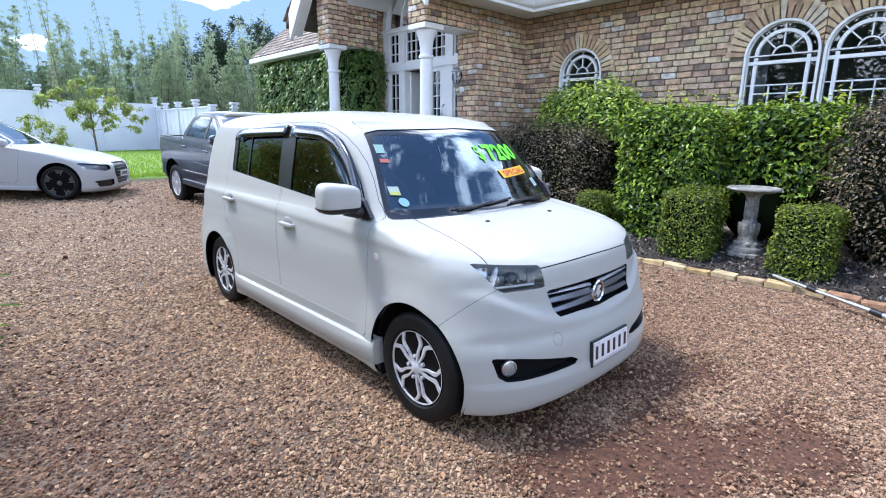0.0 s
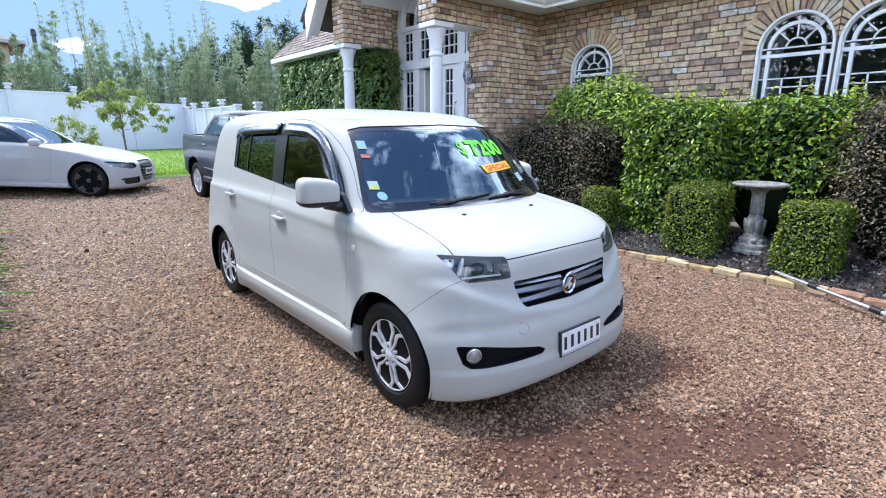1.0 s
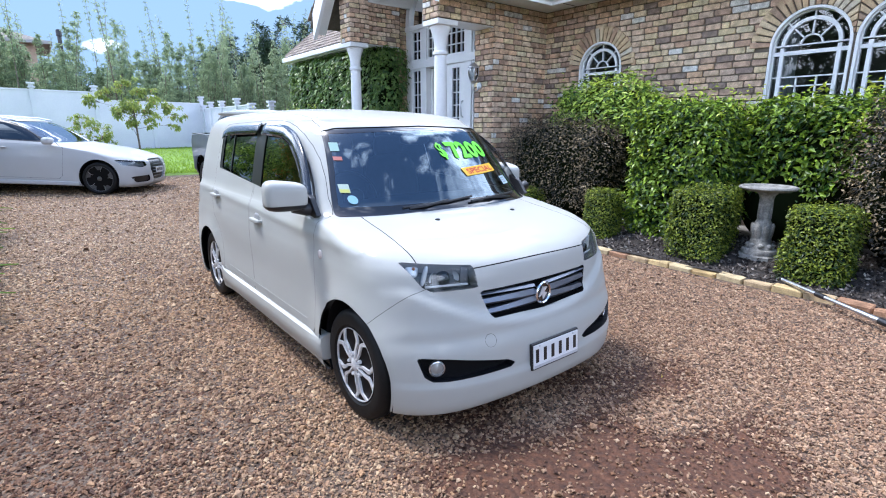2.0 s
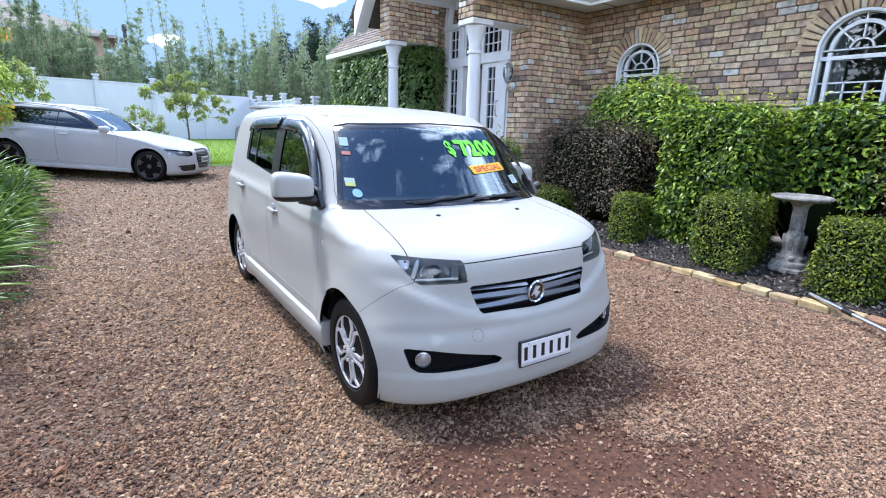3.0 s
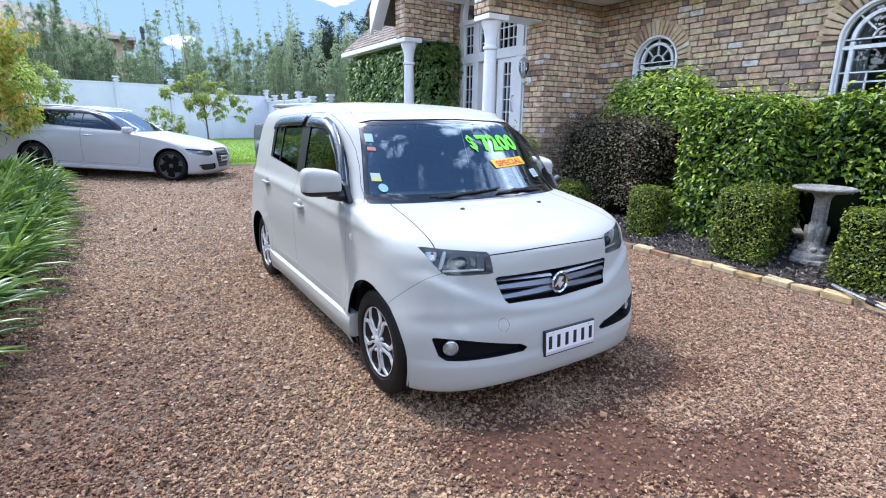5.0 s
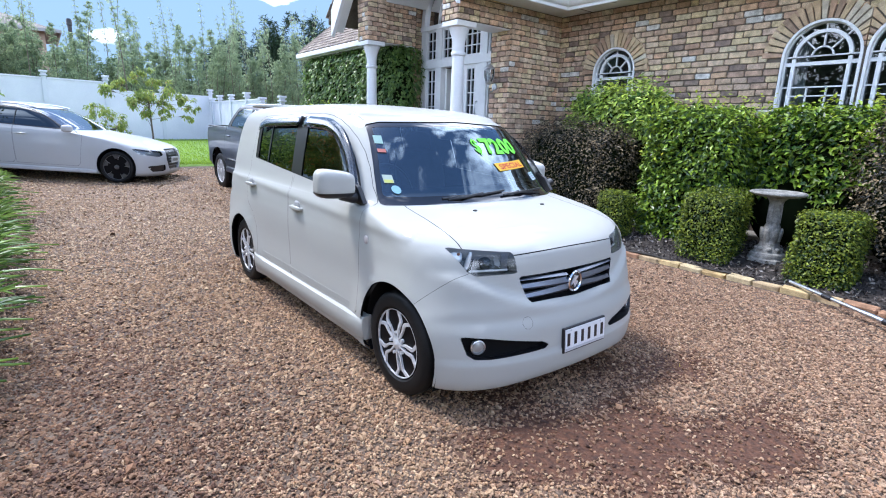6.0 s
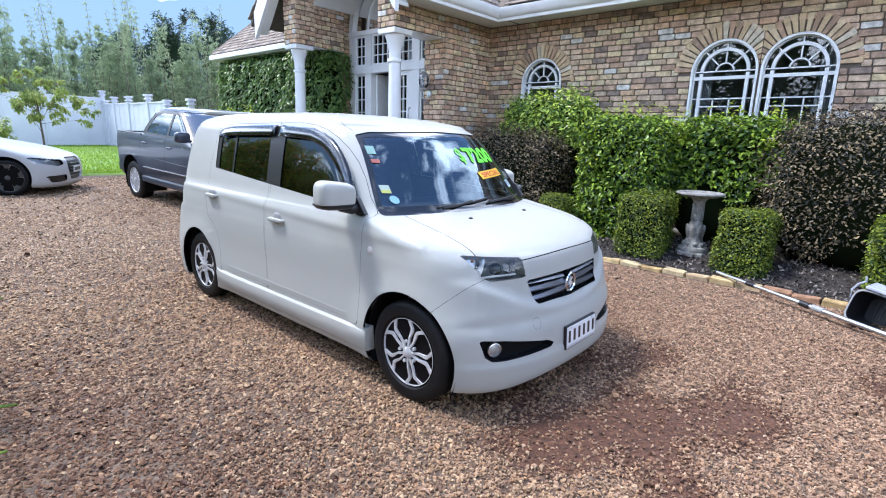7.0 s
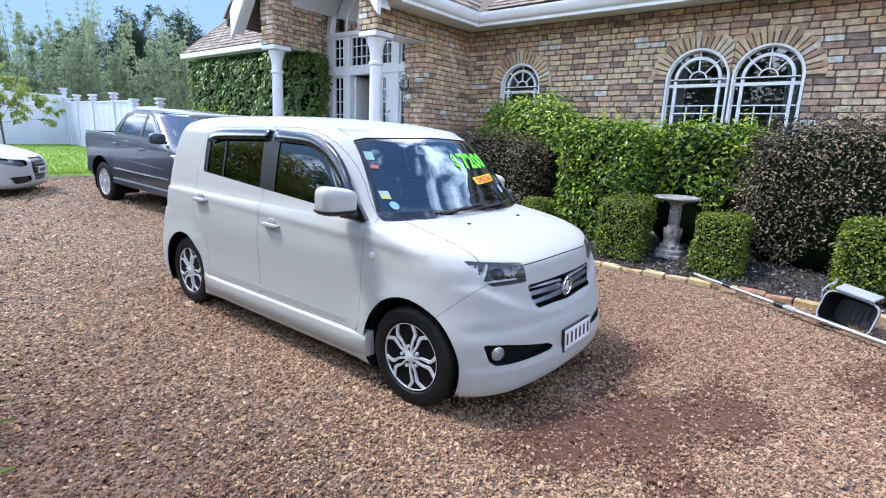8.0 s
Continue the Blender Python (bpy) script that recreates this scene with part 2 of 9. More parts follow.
M_LAMPBRIGHT = plain("lamp_bright_metal", (0.86, 0.87, 0.88), 0.25, 0.35)
M_SATIN = plain("satin_metal", (0.55, 0.57, 0.60), 0.28, 0.9)
M_GUNMETAL = plain("gunmetal_bar", (0.20, 0.215, 0.25), 0.36, 0.8)
M_SCREEN = glazing("windscreen_glass", (0.40, 0.50, 0.58), 2.1, (0.70, 0.86, 1.0))
M_TINT = glazing("tinted_glass", (0.03, 0.034, 0.036), 1.8, (0.80, 0.91, 1.0))
M_FRONTGLASS = glazing("front_door_glass", (0.16, 0.18, 0.19), 1.8, (0.80, 0.91, 1.0))
M_FARGLASS = glazing("wagon_side_glass", (0.03, 0.038, 0.045), 1.65, (0.80, 0.91, 1.0))
M_FARSCREEN = glazing("bright_windscreen", (0.45, 0.50, 0.52), 3.0, (0.92, 0.96, 1.0))
M_UTEGLASS = glazing("ute_glass", (0.30, 0.34, 0.36), 1.9, (0.85, 0.94, 1.0))
M_VISOR = glazing("smoked_visor", (0.36, 0.37, 0.39), 1.62, rough=0.14)
M_LENS = glazing("lamp_lens", (0.85, 0.88, 0.90), 1.5)
M_PANE = glazing("window_pane", (0.50, 0.55, 0.57), 1.55)
M_FABRIC = surface("seat_fabric", (0.020, 0.021, 0.026), (0.04, 0.042, 0.05), 0.9, 20, 200, 0.2)
M_DASH = surface("dash_plastic", (0.05, 0.05, 0.055), (0.08, 0.08, 0.085), 0.6, 15, 120, 0.1)
M_GREY_TRIM = plain("grey_trim", (0.30, 0.30, 0.30), 0.6)
M_WHITE = surface("white_gloss_paint", (0.70, 0.72, 0.74), (0.80, 0.81, 0.82), 0.38, 5, 60, 0.05)
# fence white with the blue cast of shade and distance mixed in
M_FENCE = surface("white_fence_blue_cast", (0.55, 0.565, 0.655), (0.65, 0.66, 0.745), 0.5, 1.5, 40, 0.05)
M_SOFFIT = surface("soffit_paint", (0.66, 0.67, 0.66), (0.74, 0.75, 0.74), 0.6, 3, 50, 0.04)
BRICK_TONES = [(0.518, 0.385, 0.266), (0.562, 0.444, 0.296), (0.444, 0.311, 0.222), (0.548, 0.474, 0.326), (0.370, 0.259, 0.192), (0.562, 0.385, 0.252), (0.488, 0.370, 0.281), (0.562, 0.459, 0.281), (0.244, 0.185, 0.155), (0.533, 0.400, 0.289), (0.518, 0.348, 0.229), (0.474, 0.348, 0.252), (0.562, 0.548, 0.518), (0.562, 0.444, 0.326), (0.407, 0.274, 0.192), (0.518, 0.414, 0.266)]
M_BRICK = palette("old_brick", BRICK_TONES, 0.88, island=False, wear=0.36)
M_BRICK_ISLAND = palette("old_brick_joined", BRICK_TONES, 0.88, island=True, wear=0.36)
M_ARCH_BRICK = palette("arch_brick", [(0.546, 0.421, 0.265), (0.484, 0.359, 0.234), (0.577, 0.468, 0.312), (0.530, 0.390, 0.242), (0.437, 0.296, 0.203), (0.351, 0.250, 0.179), (0.577, 0.515, 0.406)], 0.88, island=False, wear=0.22)
M_MORTAR = surface("dark_mortar", (0.10, 0.08, 0.062), (0.17, 0.14, 0.11), 0.95, 10, 120, 0.4)
M_KERB = palette("kerb_brick", [(0.46, 0.34, 0.17), (0.40, 0.28, 0.13), (0.30, 0.17, 0.10), (0.48, 0.38, 0.22), (0.24, 0.16, 0.11), (0.42, 0.31, 0.18)], 0.9, island=False, wear=0.3)
M_SHINGLE = palette("wood_shingle", [(0.30, 0.25, 0.20), (0.24, 0.20, 0.17), (0.34, 0.29, 0.24), (0.27, 0.22, 0.18), (0.20, 0.17, 0.15)], 0.9, island=True, wear=0.25)
M_STONE = palette("driveway_stone", [(0.289, 0.173, 0.101), (0.222, 0.128, 0.077), (0.338, 0.219, 0.134), (0.194, 0.115, 0.074), (0.305, 0.193, 0.118), (0.255, 0.158, 0.101), (0.408, 0.282, 0.180), (0.164, 0.099, 0.065), (0.310, 0.182, 0.105), (0.308, 0.194, 0.126)], 0.8, island=True, fine=80, bump=0.4, wear=0.28)
M_STONE_GREY = palette("grey_brown_stone", [(0.315, 0.190, 0.105), (0.241, 0.142, 0.080), (0.368, 0.241, 0.139), (0.211, 0.127, 0.077), (0.332, 0.213, 0.121), (0.278, 0.174, 0.105), (0.445, 0.310, 0.185), (0.178, 0.107, 0.068), (0.338, 0.201, 0.108), (0.335, 0.214, 0.130)], 0.8, island=True, fine=80, bump=0.4, wear=0.28)
# brightened grey stones, standing for low-angle sheen on far gravel
M_STONE_PALE = palette("far_sheen_stone", [(0.368, 0.242, 0.147), (0.282, 0.181, 0.112), (0.430, 0.308, 0.194), (0.247, 0.161, 0.107), (0.388, 0.271, 0.169), (0.325, 0.222, 0.147), (0.520, 0.395, 0.259), (0.209, 0.137, 0.095), (0.395, 0.256, 0.150), (0.392, 0.272, 0.182)], 0.85, island=True, fine=80, bump=0.4, wear=0.22)
M_STONE_DULL = palette("dull_edge_stone", [(0.166, 0.088, 0.048), (0.115, 0.056, 0.031), (0.205, 0.119, 0.071), (0.094, 0.047, 0.029), (0.181, 0.102, 0.058), (0.140, 0.078, 0.048), (0.261, 0.164, 0.102), (0.068, 0.035, 0.024), (0.184, 0.094, 0.050), (0.181, 0.103, 0.064)], 0.8, island=True, fine=80, bump=0.4, wear=0.28)
M_CHIPS = palette("bark_chip", [(0.045, 0.036, 0.032), (0.07, 0.058, 0.052), (0.03, 0.025, 0.023), (0.10, 0.085, 0.075), (0.055, 0.043, 0.037), (0.28, 0.255, 0.235), (0.05, 0.04, 0.035), (0.17, 0.145, 0.13)], 0.9, island=True, wear=0.3)
M_BOX_LEAF = leafy("box_leaf", (0.014, 0.042, 0.005), (0.30, 0.36, 0.036), 0.40, dim=0.22)
M_HEDGE_LEAF = leafy("hedge_leaf", (0.018, 0.055, 0.006), (0.33, 0.48, 0.045), 0.34, spec=0.45, dim=0.27)
M_DARK_LEAF = leafy("purple_leaf", (0.010, 0.010, 0.006), (0.36, 0.275, 0.155), 0.38, 0.12, spec=0.38, dim=0.44)
# yellow shoot colour carries the sunlit brightness of the hedge tops
M_LIT_SHOOT = leafy("lit_top_shoot", (0.20, 0.30, 0.03), (0.50, 0.58, 0.07), 0.38, 0.35)
M_VIB_LEAF = leafy("viburnum_leaf", (0.04, 0.10, 0.016), (0.50, 0.64, 0.11), 0.34, dim=0.1)
M_IVY = leafy("ivy_leaf", (0.035, 0.09, 0.022), (0.19, 0.29, 0.075), 0.36)
M_STRAP = leafy("strap_leaf", (0.022, 0.065, 0.013), (0.16, 0.27, 0.05), 0.32, 0.3, spec=0.5)
M_MAPLE = leafy("maple_leaf", (0.11, 0.19, 0.03), (0.33, 0.36, 0.05), 0.5, 0.4, tip=(0.55, 0.27, 0.05), share=0.16)
M_WEEP = leafy("small_tree_leaf", (0.13, 0.20, 0.05), (0.34, 0.41, 0.11), 0.45, 0.4, tip=(0.33, 0.24, 0.09), share=0.06)
# leaf greens paled and blued to paint the haze of distance
M_BAMBOO = leafy("hazy_bamboo_leaf", (0.13, 0.19, 0.12), (0.31, 0.38, 0.21), 0.5, 0.40)
M_PINE = leafy("pine_needle", (0.012, 0.035, 0.015), (0.035, 0.07, 0.028), 0.6, 0.1)
M_TREE = leafy("broad_leaf", (0.055, 0.10, 0.055), (0.15, 0.22, 0.105), 0.45, 0.3)
M_GRASS = leafy("lawn_blade", (0.13, 0.23, 0.02), (0.25, 0.38, 0.035), 0.5, 0.35)
M_BARK = surface("bark", (0.09, 0.072, 0.056), (0.20, 0.165, 0.13), 0.9, 14, 90, 0.8)
# near-black colour standing for the shade deep inside foliage
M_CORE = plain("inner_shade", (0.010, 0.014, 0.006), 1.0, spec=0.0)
M_CONCRETE = surface("weathered_concrete", (0.12, 0.115, 0.105), (0.36, 0.35, 0.325), 0.9, 18, 110, 0.7)
M_MULCH = surface("mulch", (0.022, 0.018, 0.016), (0.055, 0.045, 0.038), 0.95, 20, 140, 0.8, bump_dist=0.02)
M_LAWN = surface("lawn", (0.09, 0.17, 0.02), (0.17, 0.28, 0.03), 0.9, 1.2, 40, 0.5, bump_dist=0.02)
M_DARKROOM = plain("dim_room", (0.22, 0.21, 0.20), 0.9)
M_CURTAIN = surface("curtain", (0.55, 0.56, 0.56), (0.68, 0.69, 0.69), 0.9, 6, 60, 0.1, stretch=(1, 12, 1))

# ---- building helpers ----
rng = np.random.default_rng(7)


def thing(name, label, category, at=(0, 0, 0), rz=0.0, group="", kind=""):
    ob = new(name)
    ob.empty_display_size = 0.1
    ob.matrix_basis = pose(*at, 0, 0, rz)
    return tagged(ob, label, category, group, kind)


def mesh_ob(name, verts, faces, mat, parent=None, label="", smooth=False, normals=None):
    me = bpy.data.meshes.new(name)
    me.from_pydata([tuple(map(float, v)) for v in verts], [], [tuple(map(int, f)) for f in faces])
    me.materials.append(mat)
    if smooth:
        me.polygons.foreach_set("use_smooth", np.ones(len(me.polygons), bool))
    if normals is not None:
        me.normals_split_custom_set_from_vertices([tuple(map(float, v)) for v in normals])
    me.update()
    ob = new(name, me)
    if parent is not None:
        ob.parent = parent
    if label:
        ob["label"] = label
    return ob


def tri_ob(name, verts, tris, mat, parent=None, label="", smooth=False):
    """A big triangle or quad mesh straight from arrays."""
    verts, tris = np.asarray(verts, np.float32), np.asarray(tris, np.int32)
    k = tris.shape[1]
    me = bpy.data.meshes.new(name)
    me.vertices.add(len(verts))
    me.vertices.foreach_set("co", verts.ravel())
    me.loops.add(tris.size)
    me.loops.foreach_set("vertex_index", tris.ravel())
    me.polygons.add(len(tris))
    me.polygons.foreach_set("loop_start", np.arange(0, tris.size, k, dtype=np.int32))
    me.polygons.foreach_set("loop_total", np.full(len(tris), k, np.int32))
    me.polygons.foreach_set("use_smooth", np.full(len(tris), smooth))
    me.materials.append(mat)
    me.update(calc_edges=True)
    me.validate()
    ob = new(name, me)
    if parent is not None:
        ob.parent = parent
    if label:
        ob["label"] = label
    return ob


def part(name, bm, mat, parent=None, label="", smooth=False):
    me = bpy.data.meshes.new(name)
    bmesh.ops.recalc_face_normals(bm, faces=bm.faces)
    bm.to_mesh(me)
    bm.free()
    me.materials.append(mat)
    if smooth:
        for p in me.polygons:
            p.use_smooth = True
        me.set_sharp_from_angle(angle=radians(38))
    ob = new(name, me)
    if parent is not None:
        ob.parent = parent
    if label:
        ob["label"] = label
    return ob


def box_bm(*boxes, bevel=0.0, seg=2):
    """Boxes (x0, x1, y0, y1, z0, z1) in one bmesh, edges bevelled."""
    bm = bmesh.new()
    for x0, x1, y0, y1, z0, z1 in boxes:
        m = Matrix.Translation(((x0 + x1) / 2, (y0 + y1) / 2, (z0 + z1) / 2)) @ Matrix.Diagonal((abs(x1 - x0), abs(y1 - y0), abs(z1 - z0), 1))
        bmesh.ops.create_cube(bm, size=1, matrix=m)
    if bevel:
        bmesh.ops.bevel(bm, geom=list(bm.edges), offset=bevel, segments=seg, profile=0.5, affect="EDGES")
    return bm


def lathe_bm(profile, steps=32, axis="z", centre=(0, 0, 0), closed=False):
    """Turns a profile of (radius, along) round an axis."""
    bm = bmesh.new()
    rings = []
    for r, h in profile:
        ring = []
        for i in range(steps):
            a = 2 * math.pi * i / steps
            c, s = r * math.cos(a), r * math.sin(a)
            v = (c, s, h) if axis == "z" else ((h, c, s) if axis == "x" else (c, h, s))
            ring.append(bm.verts.new(Vector(v) + Vector(centre)))
        rings.append(ring)
    pairs = list(zip(rings, rings[1:]))
    if closed:
        pairs.append((rings[-1], rings[0]))
    for a, b in pairs:
        for i in range(steps):
            j = (i + 1) % steps
            bm.faces.new((a[i], a[j], b[j], b[i]))
    if not closed:
        for ring in (rings[0], rings[-1]):
            if (ring[0].co - ring[steps // 2].co).length > 1e-4:
                bm.faces.new(ring)
    return bm


def tube_bm(points, radius, steps=8, bm=None, taper=1.0):
    """A round bar along points, its radius shrinking to radius * taper."""
    bm = bm or bmesh.new()
    pts = [Vector(p) for p in points]
    rings = []
    for i, p in enumerate(pts):
        d = (pts[min(i + 1, len(pts) - 1)] - pts[max(i - 1, 0)]).normalized()
        side = d.cross(Vector((0, 0, 1)) if abs(d.z) < 0.95 else Vector((1, 0, 0))).normalized()
        up = side.cross(d)
        r = radius * (1 + (taper - 1) * i / max(1, len(pts) - 1))
        rings.append([bm.verts.new(p + (side * math.cos(2 * math.pi * k / steps) + up * math.sin(2 * math.pi * k / steps)) * r) for k in range(steps)])
    for a, b in zip(rings, rings[1:]):
        for k in range(steps):
            j = (k + 1) % steps
            bm.faces.new((a[k], a[j], b[j], b[k]))
    bm.faces.new(rings[0])
    bm.faces.new(rings[-1])
    return bm


def prism_bm(outline, axis, a, b, bm=None, bevel=0.0):
    """Extrudes a flat outline of pairs along an axis from a to b."""
    bm = bm or bmesh.new()

    def at(p, h):
        return (h, p[0], p[1]) if axis == "x" else ((p[0], h, p[1]) if axis == "y" else (p[0], p[1], h))
    lo, hi = [bm.verts.new(at(p, a)) for p in outline], [bm.verts.new(at(p, b)) for p in outline]
    n = len(outline)
    bm.faces.new(lo)
    bm.faces.new(hi)
    for i in range(n):
        j = (i + 1) % n
        bm.faces.new((lo[i], lo[j], hi[j], hi[i]))
    if bevel:
        bmesh.ops.bevel(bm, geom=list(bm.edges), offset=bevel, segments=2, profile=0.5, affect="EDGES")
    return bm


def ground_z(x, y):
    """The drive is level by the house and climbs gently towards the fence and the bank."""
    z = 0.021 * np.maximum(0, y - 5.0) + 0.010 * np.maximum(0, y - 15.0)
    z = z + np.clip(2.6 - x, 0, 8) * 0.11 * np.clip((y - 12.0) / 9.0, 0, 1)
    return z * np.clip((60 - np.abs(y)) / 20, 0, 1)


# ---- leaves: folded blades set on points with outward directions ----
def leaf_arrays(pts, dirs, size, wide=0.45, droop=0.2, jitter=0.7, vary=0.35, up=0.55):
    """Pointed leaves of two folded halves; pts and dirs are n x 3. Blades face outwards and up, and hang by droop."""
    n = len(pts)
    nor = dirs + np.array([0, 0, up]) + rng.normal(0, jitter * 0.6, (n, 3))
    nor /= np.linalg.norm(nor, axis=1, keepdims=True) + 1e-9
    d = rng.normal(0, 1, (n, 3)) + dirs * 0.8
    d[:, 2] -= droop * 2.0
    d -= nor * np.einsum("ij,ij->i", d, nor)[:, None] * 0.75
    d /= np.linalg.norm(d, axis=1, keepdims=True) + 1e-9
    side = np.cross(d, nor)
    side /= np.linalg.norm(side, axis=1, keepdims=True) + 1e-9
    s = (size * (1 + rng.uniform(-vary, vary, n)))[:, None]
    base, tip = pts, pts + d * s - nor * s * 0.10
    mid = pts + d * s * 0.45
    left = mid + side * s * wide * 0.5 + nor * s * 0.08
    right = mid - side * s * wide * 0.5 + nor * s * 0.08
    v = np.stack([base, right, tip, left], 1).reshape(-1, 3)
    i = np.arange(n)[:, None] * 4
    f = np.concatenate([i + np.array([[0, 1, 2]]), i + np.array([[0, 2, 3]])], 1).reshape(-1, 3)
    return v, f


def rounded_box_points(n, size, power=6.0, rough=0.03, seed=0, top_only=False):
    """Points on a clipped bush: a soft-edged box of half sizes, with an uneven skin; returns points and outward directions."""
    g = np.random.default_rng(seed)
    hx, hy, hz = size
    area = np.array([hy * hz, hy * hz, hx * hz, hx * hz, hx * hy, hx * hy * 0.2])
    face = g.choice(6, n, p=area / area.sum())
    p = g.uniform(-1, 1, (n, 3))
    axis = face // 2
    p[np.arange(n), axis] = np.where(face % 2 == 0, 1, -1)
    flip = face == 4
    p[flip, 2] = 1
    p[face == 5, 2] = -1
    norm = (np.abs(p) ** power).sum(1) ** (1 / power)
    q = p / norm[:, None]
    d = np.sign(q) * np.abs(q) ** (power - 1) / np.array([hx, hy, hz])
    d /= np.linalg.norm(d, axis=1, keepdims=True)
    pts = q * np.array([hx, hy, hz])
    for k, (fx, amp) in enumerate(((2.1, 0.55), (5.3, 0.45))):
        w = np.sin(pts[:, 0] * fx * 2.3 + seed + k) * np.sin(pts[:, 1] * fx * 1.9 + 2 * seed) * np.sin(pts[:, 2] * fx * 2.1 + 3 * k)
        pts = pts + d * (w * rough * amp * 2)[:, None]
    pts = pts + d * g.normal(0, rough * 0.5, n)[:, None]
    return pts, d


def bush(name, label, category, centre, size, leaves, leaf, mat, power=6.0, rough=0.03, seed=1, wide=0.5, droop=0.15, jitter=0.7, layers=2, group="", twigs=0, skirt=0.02):
    """A clipped or loose shrub: inner mass, outer leaves in layers, stems at the foot."""
    x, y, z0 = centre
    hx, hy, hz = size
    t = thing(name, label, category, (x, y, z0), group=group)
    vs, fs, off = [], [], 0
    for k in range(layers):
        s = 1 - 0.055 * k * min(1.0, 0.5 / max(hx, hz))
        p, d = rounded_box_points(leaves // layers, (hx * s, hy * s, hz * s), power, rough, seed + k)
        p[:, 2] += hz
        keep = p[:, 2] > skirt + 0.12 * np.sin(p[:, 1] * 9) * (skirt > 0.1)
        v, f = leaf_arrays(p[keep], d[keep], leaf, wide, droop, jitter, up=1.0)
        vs.append(v)
        fs.append(f + off)
        off += len(v)
    tri_ob("foliage", np.concatenate(vs), np.concatenate(fs), mat, t)
    # inner mass, lumpy, near black to paint the shade between the leaves
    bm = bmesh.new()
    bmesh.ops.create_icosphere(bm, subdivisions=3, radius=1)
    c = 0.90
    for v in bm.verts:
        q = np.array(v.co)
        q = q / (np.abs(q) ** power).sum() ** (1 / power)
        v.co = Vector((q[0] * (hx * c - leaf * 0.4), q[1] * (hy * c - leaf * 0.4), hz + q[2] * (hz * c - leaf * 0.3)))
    part("inner_mass", bm, M_CORE, t, "near-black core painting the shade inside the bush", True)
    for k in range(4):
        a = k * 1.6 + seed
        part("stem", tube_bm([(0.25 * hx * math.cos(a), 0.25 * hy * math.sin(a), -0.02), (0.3 * hx * math.cos(a), 0.35 * hy * math.sin(a), hz * 0.5)], 0.018, 6, None, 0.7), M_BARK, t)
    if twigs:
        g = np.random.default_rng(seed + 50)
        p, d = rounded_box_points(twigs, size, power, rough, seed + 9)
        p[:, 2] += hz
        up = p[:, 2] > hz * 1.2
        p, d = p[up], d[up]
        vs, fs, off = [], [], 0
        for q, e in zip(p, d):
            e = e * 0.5 + np.array([g.normal(0, 0.3), g.normal(0, 0.3), 0.8])
            e /= np.linalg.norm(e)
            ln = g.uniform(1.5, 3.5) * leaf
            pts = q + e * np.linspace(0, ln, 6)[:, None]
            v, f = leaf_arrays(pts, np.repeat(e[None], 6, 0), leaf * 0.9, wide, 0.0, 0.8)
            vs.append(v)
            fs.append(f + off)
            off += len(v)
        # hedge sprigs take the painted top-lit colour, other shrubs their own
        if vs:
            tri_ob("new_growth", np.concatenate(vs), np.concatenate(fs), M_LIT_SHOOT if mat == M_HEDGE_LEAF else mat, t)["kind"] = "stuff"
    return t

